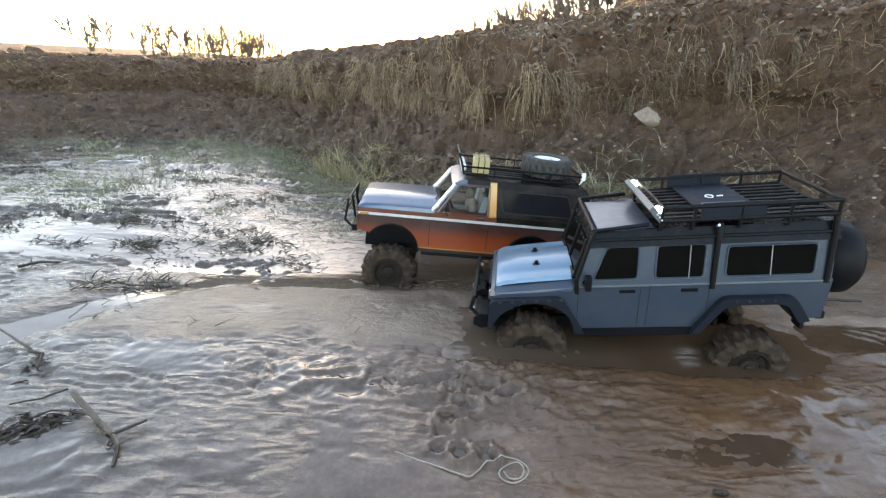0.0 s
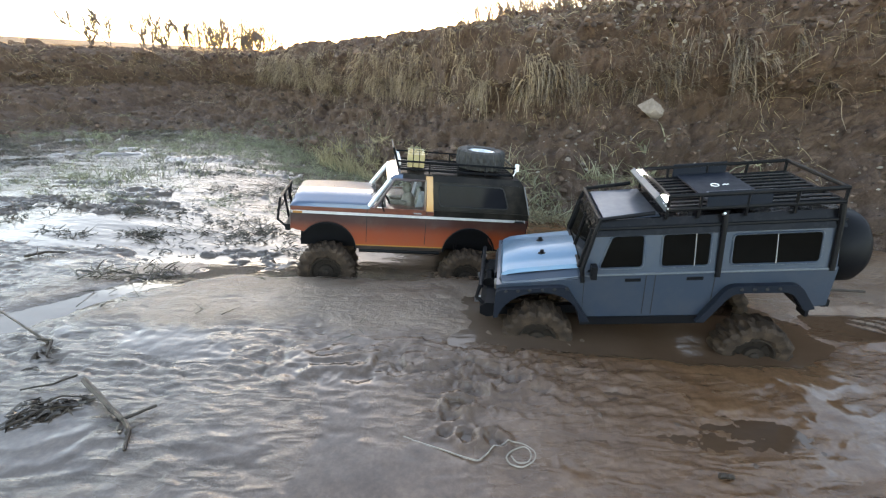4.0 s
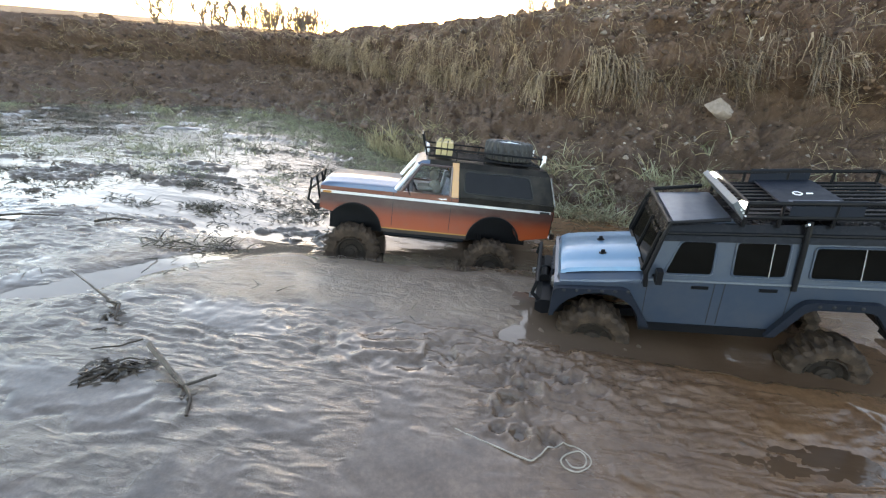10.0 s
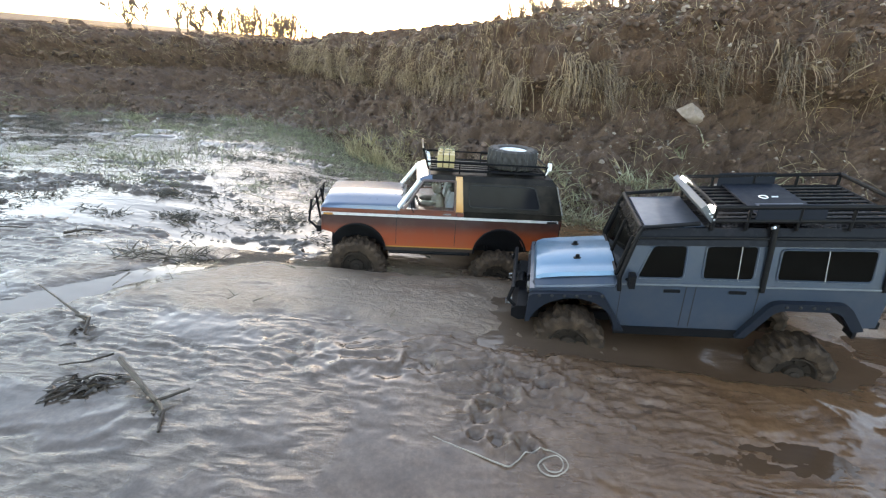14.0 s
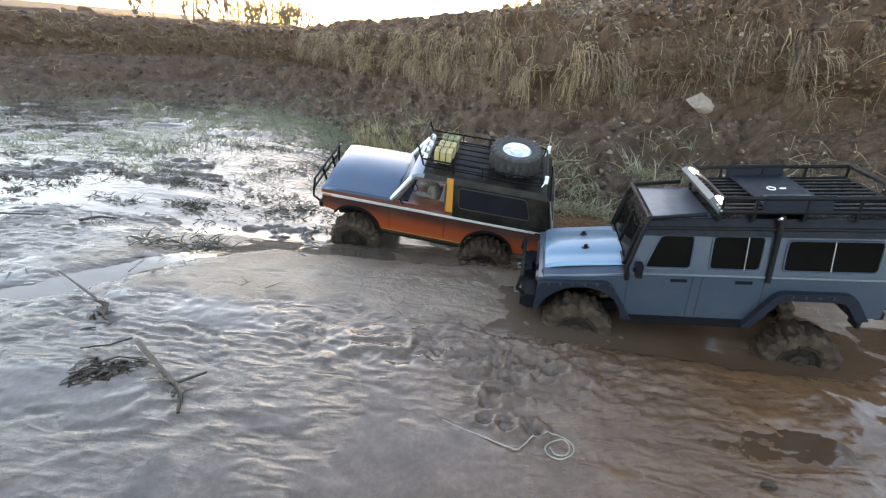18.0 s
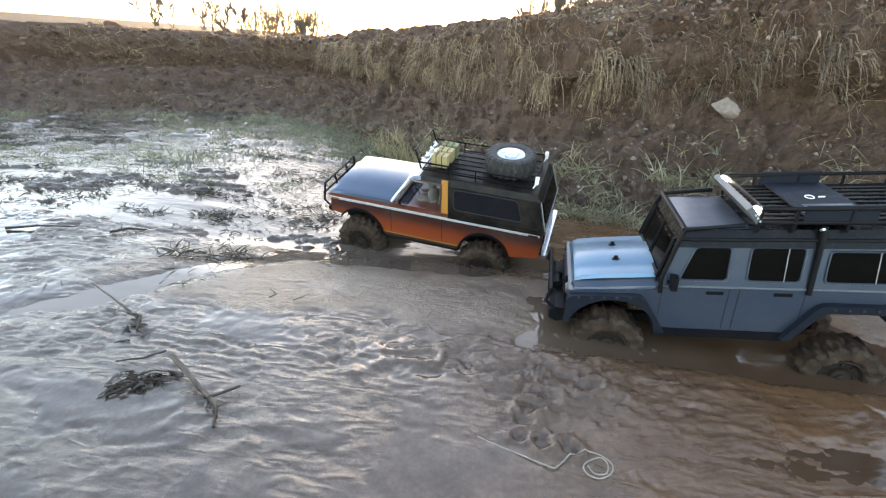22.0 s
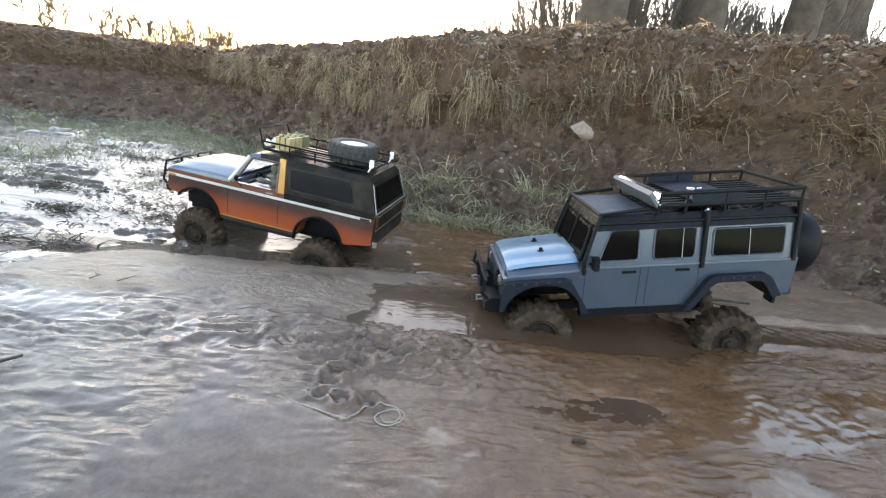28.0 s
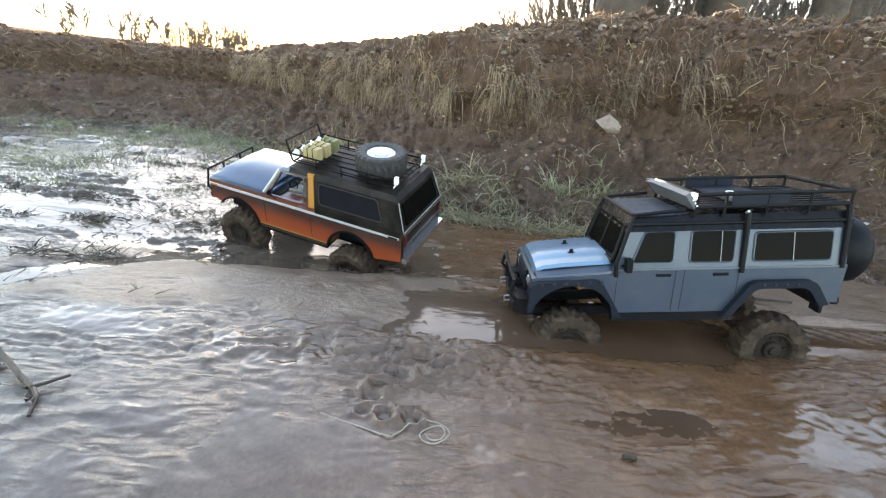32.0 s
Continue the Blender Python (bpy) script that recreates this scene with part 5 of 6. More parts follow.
def tuft_blades(cx, cy, count, spread, length, lean, droop, width, sink=0.004):
    out = []
    for _ in range(count):
        a, r = rnd.uniform(0, 6.283), spread * math.sqrt(rnd.random())
        x, y = cx + r * math.cos(a), cy + r * math.sin(a)
        b = rnd.uniform(0, 6.283)
        k = rnd.uniform(0.2, 1) * lean
        out.append(((x, y, max(height(x, y), float(level(x, y))) - sink), (k * math.cos(b), k * math.sin(b) - 0.1, 1), length * rnd.uniform(0.5, 1.2), droop * rnd.uniform(0.4, 1.3), width * rnd.uniform(0.6, 1.3)))
    return out


# marsh at the far left: green patches towards the bank, dark dead stems in the open water
green, dead = [], []
for _ in range(6500):
    x, y = rnd.uniform(-2.7, -0.3), rnd.uniform(1.10, 2.95)
    foot = float(along(BASE, x))
    if y > foot + 0.1:
        continue
    clump = noise.noise((x * 6, y * 12.0, 4.0)) + 0.8 * noise.noise((x * 15, y * 27, 8.0))
    lawn = math.exp(-((x + 0.85) / 0.55) ** 2) * float(ease(y, foot - 0.75, foot - 0.35))  # green sward by the bank
    if rnd.random() < 0.75 * lawn and clump > -0.45:
        green += tuft_blades(x, y, 14, 0.05, 0.030, 2.2, 0.3, 0.0026)
    elif clump > 0.20:
        if noise.noise((x * 1.7 + 9, y * 2.2, 1.0)) > 0.12:
            green += tuft_blades(x, y, 10, 0.04, 0.034, 2.4, 0.3, 0.0026)
        else:
            dead += tuft_blades(x, y, 11, 0.030, 0.024, 6.0, 0.06, 0.0028, -0.001)
    elif rnd.random() < 0.10:
        dead += tuft_blades(x, y, 6, 0.03, 0.020, 6.0, 0.05, 0.0024, -0.001)
for cx, cy, n in ((-1.19, 1.735, 90), (-1.04, 1.91, 70), (-1.85, 2.46, 60), (-0.77, 2.5, 80), (-0.5, 2.3, 90), (-0.42, 2.28, 60), (-1.4, 2.75, 80)):
    green += tuft_blades(cx, cy, n, 0.13, 0.06, 1.0, 0.3, 0.0032)
for cx, cy, n in ((-0.86, 1.41, 26), (-1.02, 1.37, 30), (-0.74, 1.30, 18), (-1.5, 1.6, 30), (-0.66, 1.55, 24), (-1.25, 1.45, 26), (-0.56, 1.33, 20), (-0.95, 1.62, 22), (-0.62, 1.75, 26)):
    dead += tuft_blades(cx, cy, n, 0.08, 0.045, 3.0, 0.12, 0.0026)
for cx, cy in ((-0.738, 0.909), (-0.69, 0.905), (-0.65, 0.915), (-0.62, 0.93), (-0.60, 0.945)):
    dead += tuft_blades(cx, cy, 26, 0.045, 0.045, 4.0, 0.2, 0.0030, -0.001)
for _ in range(120):
    x, y = rnd.uniform(-1.6, -0.1), rnd.uniform(0.62, 1.25)
    if rnd.random() < 0.4 - 0.25 * (x + 1):
        dead += tuft_blades(x, y, 4, 0.03, 0.035, 6, 0.1, 0.0026, -0.002)
reeds = []
for _ in range(45):
    x = rnd.gauss(-0.50, 0.11)
    reeds += tuft_blades(x, float(along(BASE, x)) + rnd.uniform(-0.10, 0.06), 9, 0.03, 0.11, 0.7, 0.35, 0.0040)
for _ in range(90):
    x = rnd.uniform(-0.35, 0.05)
    reeds += tuft_blades(x, float(along(BASE, x)) + rnd.uniform(-0.08, 0.10), 8, 0.04, 0.07, 2.2, 0.5, 0.0034)
strands("reeds", reeds, REED, "pale yellow-green reeds at the foot of the bank", "reeds")
strands("green_marsh_grass", green, GREEN, "short green marsh grass in shallow water", "grass")
strands("dead_marsh_stems", dead, DEAD, "dark dead stems and leaves on the water", "dead plants")

# grass at the foot of the bank
foot_grass, foot_straw = [], []
for _ in range(220):
    x = rnd.uniform(-0.05, 1.05)
    y = float(along(BASE, x)) + rnd.uniform(-0.10, 0.10)
    if noise.noise((x * 6, y * 6, 2.0)) < -0.22:
        continue
    foot_grass += tuft_blades(x, y, 9, 0.03, 0.095, 1.5, 0.6, 0.0040)
    foot_straw += tuft_blades(x, y, 7, 0.05, 0.10, 2.0, 0.55, 0.0036)
for cx, cy, n in ((0.72, 1.64, 40), (0.69, 1.63, 34), (0.35, 1.6, 30), (0.56, 1.61, 30), (0.14, 1.63, 24)):
    foot_grass += tuft_blades(cx, cy, n, 0.05, 0.12, 1.1, 0.65, 0.0042)
strands("bank_foot_grass", foot_grass, PALE_GREEN, "arching pale green grass at the foot of the bank", "grass")
strands("bank_foot_straw", foot_straw, STRAW, "dry straw-coloured grass at the foot of the bank", "grass")

# dead grass and fine roots that hang down the face in bunches
hang, hang_glare, lie = [], [], []
x = -1.3
while x < 2.0:
    x += rnd.uniform(0.008, 0.026) if x < 0.4 else rnd.uniform(0.012, 0.05)
    if noise.noise((x * 7, 0.3, 0.0)) < (-0.25 if x < 0.4 else -0.02):
        continue
    # bunches nearer the sun get the straw with glare in its colour
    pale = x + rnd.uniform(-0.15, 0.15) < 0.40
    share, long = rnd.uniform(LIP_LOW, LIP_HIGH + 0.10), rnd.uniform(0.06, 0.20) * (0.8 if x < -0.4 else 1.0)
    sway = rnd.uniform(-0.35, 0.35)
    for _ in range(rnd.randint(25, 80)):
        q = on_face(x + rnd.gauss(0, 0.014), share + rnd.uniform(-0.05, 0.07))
        (hang_glare if pale else hang).append(((q[0], q[1] - 0.003, q[2] + 0.003), (sway + rnd.uniform(-0.3, 0.3), -0.8, rnd.uniform(-0.5, 0.3)), long * rnd.uniform(0.5, 1.1), rnd.uniform(0.6, 1.2), rnd.uniform(0.0014, 0.0040)))
for _ in range(2600):
    x = rnd.uniform(-1.3, 2.0)
    if noise.noise((x * 9, 0.3, 0.0)) < -0.1:
        continue
    q = on_face(x, rnd.uniform(LIP_LOW, LIP_HIGH + 0.06))
    (hang_glare if x < 0.35 else hang).append(((q[0], q[1] - 0.003, q[2] + 0.003), (rnd.uniform(-0.5, 0.5), -0.8, rnd.uniform(-0.5, 0.4)), rnd.uniform(0.05, 0.16), rnd.uniform(0.5, 1.2), rnd.uniform(0.0009, 0.0024)))
for _ in range(21000):
    x = rnd.uniform(-3.0, 2.1)
    k = rnd.uniform(0.02, 1.2)
    q = on_face(x, k)
    if noise.noise((x * 5, k * 5, 7.0)) < (0.10 if k < LIP_LOW else -0.15):
        continue
    dx = rnd.uniform(-1, 1)
    e = on_face(x + 0.03 * dx, k + rnd.uniform(-0.10, 0.02))
    d = Vector(e) - Vector(q)
    if d.length < 1e-4:
        continue
    lie.append(((q[0], q[1] - 0.004, q[2] + 0.004), d.normalized() + Vector((0, -0.12, 0.12)), rnd.uniform(0.02, 0.09), 0.12, rnd.uniform(0.0012, 0.0030)))
strands("hanging_pale_grass", hang_glare, GLARE_STRAW, "pale dead grass hanging down the bank, lightened further for sun glare", "dead grass")
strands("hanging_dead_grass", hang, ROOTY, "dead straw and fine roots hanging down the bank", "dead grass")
strands("bank_litter", lie, STRAW, "dry straw litter strewn over the earth bank", "dead grass")
crest = []
for _ in range(1500):
    x = rnd.uniform(-3.0, 2.1)
    q = on_face(x, rnd.uniform(0.85, 1.7))
    if noise.noise((x * 4, q[1] * 4, 3.0)) < -0.05:
        continue
    crest += tuft_blades(q[0], q[1], 7, 0.03, 0.026, 1.0, 0.4, 0.0020)
strands("crest_grass", crest, ROOTY, "short dry grass along the crest of the bank", "grass")


# ---- clods, stones, lumps ----
ICO = bmesh.new()
bmesh.ops.create_icosphere(ICO, subdivisions=1, radius=1)
ICO_V = [v.co.copy() for v in ICO.verts]
ICO_F = [tuple(v.index for v in f.verts) for f in ICO.faces]
ICO.free()


def lumps(name, places, mat, label, category, flat=0.7):
    verts, faces = [], []
    for (x, y, z), r in places:
        base = len(verts)
        turn = Matrix.Rotation(rnd.uniform(0, 6.28), 3, "Z")
        sx, sy = rnd.uniform(0.7, 1.4), rnd.uniform(0.7, 1.2)
        for v in ICO_V:
            k = r * rnd.uniform(0.55, 1.3)
            w = turn @ Vector((v.x * sx, v.y * sy, v.z * flat))
            verts.append((x + w.x * k, y + w.y * k, z + w.z * k))
        faces += [tuple(base + i for i in f) for f in ICO_F]
    me = bpy.data.meshes.new(name)
    me.from_pydata(verts, [], faces)
    me.materials.append(mat)
    return tagged(new(name, me), label, category, kind="stuff")


def on_bank(lo, hi, x0=-3.0, x1=2.1):
    q = on_face(rnd.uniform(x0, x1), lo + (hi - lo) * rnd.random())
    return float(q[0]), float(q[1]), float(q[2])


lumps("earth_clods", [(on_bank(0.0, 1.2), 0.0018 + 0.013 * rnd.random() ** 4) for _ in range(15000)] + [(on_bank(0.0, 0.95, -3.0, 0.1), 0.004 + 0.018 * rnd.random() ** 4) for _ in range(3500)] + [(on_bank(LIP_HIGH, 1.25, 0.2), 0.003 + 0.016 * rnd.random() ** 3) for _ in range(2500)], CLOD, "crumbled clods of brown earth on the bank", "earth clods")
lumps("pebbles", [(on_bank(0.05, 1.3, -0.8), 0.0018 + 0.006 * rnd.random() ** 3) for _ in range(700)] + [(on_bank(LIP_HIGH, 1.3, 0.3), 0.0018 + 0.011 * rnd.random() ** 3) for _ in range(900)] + [(on_bank(0.02, 0.35, 0.3), 0.0018 + 0.007 * rnd.random() ** 3) for _ in range(500)], PEBBLE, "pale pebbles in the earth bank", "pebbles")
churn = []
for _ in range(260):
    x, y = rnd.gauss(0.16, 0.16), rnd.gauss(0.58, 0.10)
    if rnd.random() < 0.7:
        x, y = rnd.uniform(0.0, 0.95), rnd.uniform(0.98, 1.55)
    if not (0.28 < y < 1.55) or noise.noise((x * 14, y * 14, 0)) < -0.1:
        continue
    z = max(height(x, y), float(level(x, y)))
    churn.append(((x, y, z - 0.0005), 0.0015 + 0.005 * rnd.random() ** 3))
lumps("mud_lumps", churn, WETMUD, "glistening lumps of churned wet mud", "mud lumps", 0.28)


chip = random.Random(14)


def stone(x, z, r, mat, label, tilt=0.5, cuts=9):
    """A broken stone: a lump cut flat on several sides."""
    bm = bmesh.new()
    bmesh.ops.create_icosphere(bm, subdivisions=3, radius=1)
    planes = []
    for _ in range(cuts):
        d = Vector((chip.uniform(-1, 1), chip.uniform(-1, 1), chip.uniform(-1, 1))).normalized()
        planes.append((d, chip.uniform(0.45, 0.72)))
    seed = chip.uniform(0, 50)
    for v in bm.verts:
        p = v.co.copy()
        for d, k in planes:
            over = p.dot(d) - k
            if over > 0:
                p -= d * over
        p *= 1 + 0.05 * noise.noise(p * 4 + Vector((seed, 0, 0)))
        v.co = Vector((p.x * 1.25, p.y * 0.75, p.z * 0.9)) * r
    me = bpy.data.meshes.new("stone")
    bm.to_mesh(me)
    bm.free()
    me.materials.append(mat)
    me.polygons.foreach_set("use_smooth", np.ones(len(me.polygons), bool))
    me.set_sharp_from_angle(angle=radians(24))
    ob = new("stone", me)
    ob.matrix_world = Matrix.Translation(Vector(face_near(x, z)) + Vector((0, -r * 0.15, r * 0.1))) @ Euler((tilt, chip.uniform(-0.4, 0.4), chip.uniform(-0.5, 0.5))).to_matrix().to_4x4()
    return tagged(ob, label, "stone")


stone(0.719, 0.305, 0.046, STONE, "large pale angular stone set in the earth bank")
for x, z, r in ((0.926, 0.261, 0.011), (0.949, 0.195, 0.010), (0.992, 0.198, 0.012), (0.969, 0.223, 0.009), (0.414, 0.144, 0.010), (0.483, 0.116, 0.011), (0.26, 0.279, 0.008), (0.172, 0.27, 0.008),
                (0.842, 0.535, 0.009), (0.805, 0.498, 0.009), (0.681, 0.653, 0.015), (0.994, 0.661, 0.017), (1.043, 0.648, 0.013), (0.697, 0.61, 0.011), (1.10, 0.16, 0.008), (1.15, 0.66, 0.014), (0.60, 0.2, 0.008), (0.52, 0.18, 0.008)):
    tagged(stone(x, z, r, STONE, "small pale stone in the earth bank"), group="small stones of the bank")


# ---- roots on the face ----
def root(points, r0, r1, mat, name, label, category, offset=0.012, wiggle=2.6):
    pts = []
    for i in range(len(points) - 1):
        a, b = Vector(points[i]), Vector(points[i + 1])
        for k in range(5):
            p = a.lerp(b, k / 5)
            w = wiggle * r0
            pts.append(p + Vector((rnd.uniform(-w, w), rnd.uniform(-w, w) - offset, rnd.uniform(-w, w))))
    pts.append(Vector(points[-1]) + Vector((0, -offset, 0)))
    bm = tube([pts], 1.0, 6)
    n = len(pts)
    for i, v in enumerate(bm.verts):
        c = pts[min(i // 6, n - 1)]
        v.co = c + (v.co - c) * (r0 + (r1 - r0) * (i // 6) / (n - 1))
    return tagged(part(name, bm, mat, None, "", True), label, category)


for pts, r in (([(0.885, 1.80, 0.55), (0.897, 1.77, 0.473), (0.918, 1.755, 0.413)], 0.0045), ([(0.885, 1.80, 0.55), (0.926, 1.77, 0.489)], 0.006), ([(1.123, 1.69, 0.507), (1.064, 1.685, 0.376), (1.089, 1.635, 0.287)], 0.004),
               ([(0.703, 1.84, 0.494), (0.682, 1.82, 0.401), (0.67, 1.785, 0.279)], 0.0055), ([(-0.855, 3.06, 0.33), (-0.83, 2.85, 0.2), (-0.793, 2.70, 0.09)], 0.008), ([(-0.562, 2.71, 0.261), (-0.585, 2.66, 0.20), (-0.597, 2.56, 0.113)], 0.008),
               ([(1.30, 1.62, 0.52), (1.27, 1.56, 0.38), (1.30, 1.50, 0.27)], 0.004), ([(1.20, 1.68, 0.53), (1.19, 1.62, 0.44), (1.22, 1.58, 0.33)], 0.003), ([(0.56, 1.86, 0.50), (0.575, 1.82, 0.41), (0.555, 1.80, 0.34)], 0.003),
               ([(0.45, 1.9, 0.5), (0.47, 1.83, 0.38), (0.44, 1.8, 0.30)], 0.003), ([(-1.645, 3.17, 0.135), (-1.577, 3.14, 0.14), (-1.5, 3.12, 0.12)], 0.007)):
    pts = [tuple(face_near(x, z)) for x, y, z in pts]
    tagged(root(pts, r * 0.55, r * 0.2, PALE_ROOT, "root", "pale bare root hanging out of the bank", "root"), group="roots in the bank")


# ---- bare shrubs on the skyline ----
def shrub(x, y, z, size, stems, seed, label, spread=0.5, depth=5, straight=0.0, thin=0.02):
    r = random.Random(seed)
    top = tagged(new("shrub"), label, "shrub")
    top.location = (x, y, z)

    def grow(bm, p, d, length, rad, left):
        pts = [p]
        for k in range(3):
            d = (d + Vector((r.uniform(-1, 1), r.uniform(-1, 1), r.uniform(-0.3, 0.6))) * 0.16).normalized()
            pts.append(pts[-1] + d * length / 3)
        tube([pts], max(rad, thin), 4, bm)
        if left:
            for _ in range(r.choice((2, 3, 3))):
                e = (d + Vector((r.uniform(-1, 1), r.uniform(-1, 1), r.uniform(-0.1, 0.5))) * spread).normalized()
                grow(bm, pts[r.choice((1, 2, 3))], e, length * r.uniform(0.65, 0.95), rad * 0.6, left - 1)

    for k in range(stems):
        bm = bmesh.new()
        a = r.uniform(0, 6.28)
        q = r.uniform(0.1, 1.0) * spread * (1 - straight)
        grow(bm, Vector((r.uniform(-1, 1) * size * spread * 0.55, r.uniform(-0.3, 0.3) * size, -0.3 * size)), Vector((q * math.cos(a), q * math.sin(a), 1)).normalized(), size * 0.40, size * 0.020, depth)
        part("stem", bm, BARK, top)
    return top


def bush(x, y, z, wide, tall, shoots, seed, label, thin):
    """A leafless bush: many slender shoots that fan up from the base, each with side twigs."""
    r = random.Random(seed)
    top = tagged(new("shrub"), label, "shrub")
    top.location = (x, y, z)
    bm = bmesh.new()
    for _ in range(shoots * 7):
        a = r.uniform(-1, 1)
        p = Vector((a * wide * 0.32 + r.uniform(-0.1, 0.1) * wide, r.uniform(-0.25, 0.25) * wide, -0.25 * tall))
        d = Vector((a * 0.45 + r.uniform(-0.3, 0.3), r.uniform(-0.35, 0.35), 1)).normalized()
        length = tall * (1.35 - 0.45 * a * a) * r.uniform(0.6, 1.0)
        pts = [p]
        for _ in range(5):
            d = (d + Vector((r.uniform(-1, 1), r.uniform(-1, 1), 0.1)) * 0.13).normalized()
            pts.append(pts[-1] + d * length / 5)
        tube([pts[:4]], thin * 1.2, 4, bm)
        tube([pts[3:]], thin * 0.9, 3, bm)
        for _ in range(r.choice((6, 7, 9))):
            q = pts[r.choice((2, 3, 3, 4, 4))]
            e = (d + Vector((r.uniform(-1, 1), r.uniform(-1, 1), r.uniform(0, 0.5))) * 0.5).normalized()
            m = q + e * length * r.uniform(0.15, 0.30)
            tube([[q, m, m + (e + Vector((r.uniform(-0.3, 0.3), 0, 0.3))).normalized() * length * r.uniform(0.10, 0.25)]], thin * 0.5, 3, bm)
    tagged(part("crown", bm, BARK, top), "slender leafless shoots", kind="stuff")
    return top


for bx, wide, tall, n, sd in ((-11.9, 3.0, 1.5, 7, 31), (-13.9, 3.8, 2.1, 10, 32), (-16.0, 3.2, 1.7, 7, 33)):
    bush(bx, 33.0 + 0.5 * (sd - 32), 0.62, wide, tall, n, sd, "dense leafless bush on the horizon", 0.021)
for bx, tall, sd, lean in ((-17.6, 2.4, 5, 0.4), (-19.4, 2.6, 8, 0.5), (-21.4, 2.7, 12, 0.8)):
    shrub(bx, 33.0, 0.62, tall, 2, sd, "thin leafless sapling on the horizon", lean, 4, 0.0, 0.030)
for bx, wide, tall, n, sd in ((1.0, 1.3, 1.0, 7, 41), (2.2, 1.8, 1.3, 10, 42), (3.3, 1.8, 1.3, 9, 43)):
    bush(bx, 16.0, 1.35, wide, tall, n, sd, "leafless bush behind the crest", 0.012)


def trunk(x, y, r, tall, lean, seed):
    """A thick trunk behind the crest, its top out of sight above."""
    top = tagged(new("tree"), "thick dark tree trunk behind the crest", "tree")
    top.location = (x, y, 0.55)
    rr = random.Random(seed)
    bm = bmesh.new()
    rings = []
    for k in range(9):
        f = k / 8
        rad = r * (1.25 - 0.45 * f + 0.35 * math.exp(-9 * f))
        rings.append([bm.verts.new((lean * f * tall + rad * math.cos(a) * (1 + 0.07 * rr.uniform(-1, 1)), rad * math.sin(a) * (1 + 0.07 * rr.uniform(-1, 1)), f * tall)) for a in (2 * math.pi * i / 14 for i in range(14))])
    for p, q in zip(rings, rings[1:]):
        for i in range(14):
            bm.faces.new((p[i], p[(i + 1) % 14], q[(i + 1) % 14], q[i]))
    part("trunk", bm, TRUNK_BARK, top, "", True)
    crown = bmesh.new()
    for _ in range(9):
        a = rr.uniform(0, 6.28)
        b0 = Vector((lean * tall * 0.9, 0, tall * rr.uniform(0.75, 0.98)))
        tube([[b0, b0 + Vector((math.cos(a), math.sin(a), 0.8)) * 0.5, b0 + Vector((math.cos(a) * 1.1, math.sin(a) * 1.1, 1.3))]], r * 0.16, 6, crown)
    part("limb", crown, TRUNK_BARK, top)


TRUNK_BARK = plain("dark_trunk_bark", (0.05, 0.038, 0.03), 0.95, 0, 0.4, 12, 0.01)
trunk(1.62, 4.6, 0.17, 3.2, 0.02, 3)
trunk(2.75, 4.9, 0.15, 3.2, -0.03, 4)
trunk(3.9, 5.2, 0.14, 3.2, 0.02, 5)
for tx, ty, tr, sd in ((2.1, 5.7, 0.20, 6), (3.2, 6.0, 0.22, 7), (2.5, 6.6, 0.16, 8), (4.5, 5.7, 0.20, 9), (5.2, 6.3, 0.25, 10), (3.7, 7.1, 0.22, 11)):
    trunk(tx, ty, tr, 3.2, 0.03 * (sd % 3 - 1), sd)
for bx, by, n, sd in ((1.75, 5.3, 10, 51), (2.6, 5.5, 12, 52), (3.5, 5.8, 12, 53), (4.5, 6.0, 12, 54), (5.5, 6.0, 10, 55)):
    bush(bx, by, 0.85, 1.3, 0.9, n, sd, "dark leafless thicket behind the crest", 0.010)


# ---- things lying in the mud ----
def lying(points, r0, r1, mat, name, label, category, lift=0.002):
    pts = [(x, y, max(height(x, y), float(level(x, y))) + lift + h) for x, y, h in points]
    return root(pts, r0, r1, mat, name, label, category, 0.0, 0.22)


WHITE_CORD = plain("dirty_white_cord", (0.25, 0.205, 0.165), 0.8, 0, 0.25, 90)
GREY_WOOD = plain("weathered_wood", (0.085, 0.064, 0.048), 0.85, 0, 0.35, 60, 0.001)
DARK_WOOD = plain("soaked_dark_wood", (0.036, 0.025, 0.018), 0.5, 0, 0.35, 60, 0.001)
DARK_WOOD.node_tree.nodes["Principled BSDF"].inputs["Specular IOR Level"].default_value = 0.25
cord_pts = [(-0.05, 0.465), (-0.012, 0.449), (0.020, 0.436), (0.040, 0.429), (0.052, 0.440), (0.062, 0.451), (0.085, 0.462), (0.100, 0.460), (0.112, 0.448), (0.108, 0.434), (0.094, 0.424), (0.080, 0.427), (0.076, 0.437), (0.084, 0.448), (0.100, 0.456), (0.107, 0.446), (0.101, 0.432), (0.088, 0.430), (0.082, 0.440)]


def smooth_line(pts, n=5):
    """A curve through plan points."""
    out = []
    for i in range(len(pts) - 1):
        p = [Vector(pts[min(max(k, 0), len(pts) - 1)]) for k in (i - 1, i, i + 1, i + 2)]
        for k in range(n):
            t = k / n
            out.append(0.5 * (2 * p[1] + (p[2] - p[0]) * t + (2 * p[0] - 5 * p[1] + 4 * p[2] - p[3]) * t * t + (3 * p[1] - p[0] - 3 * p[2] + p[3]) * t ** 3))
    return out + [Vector(pts[-1])]


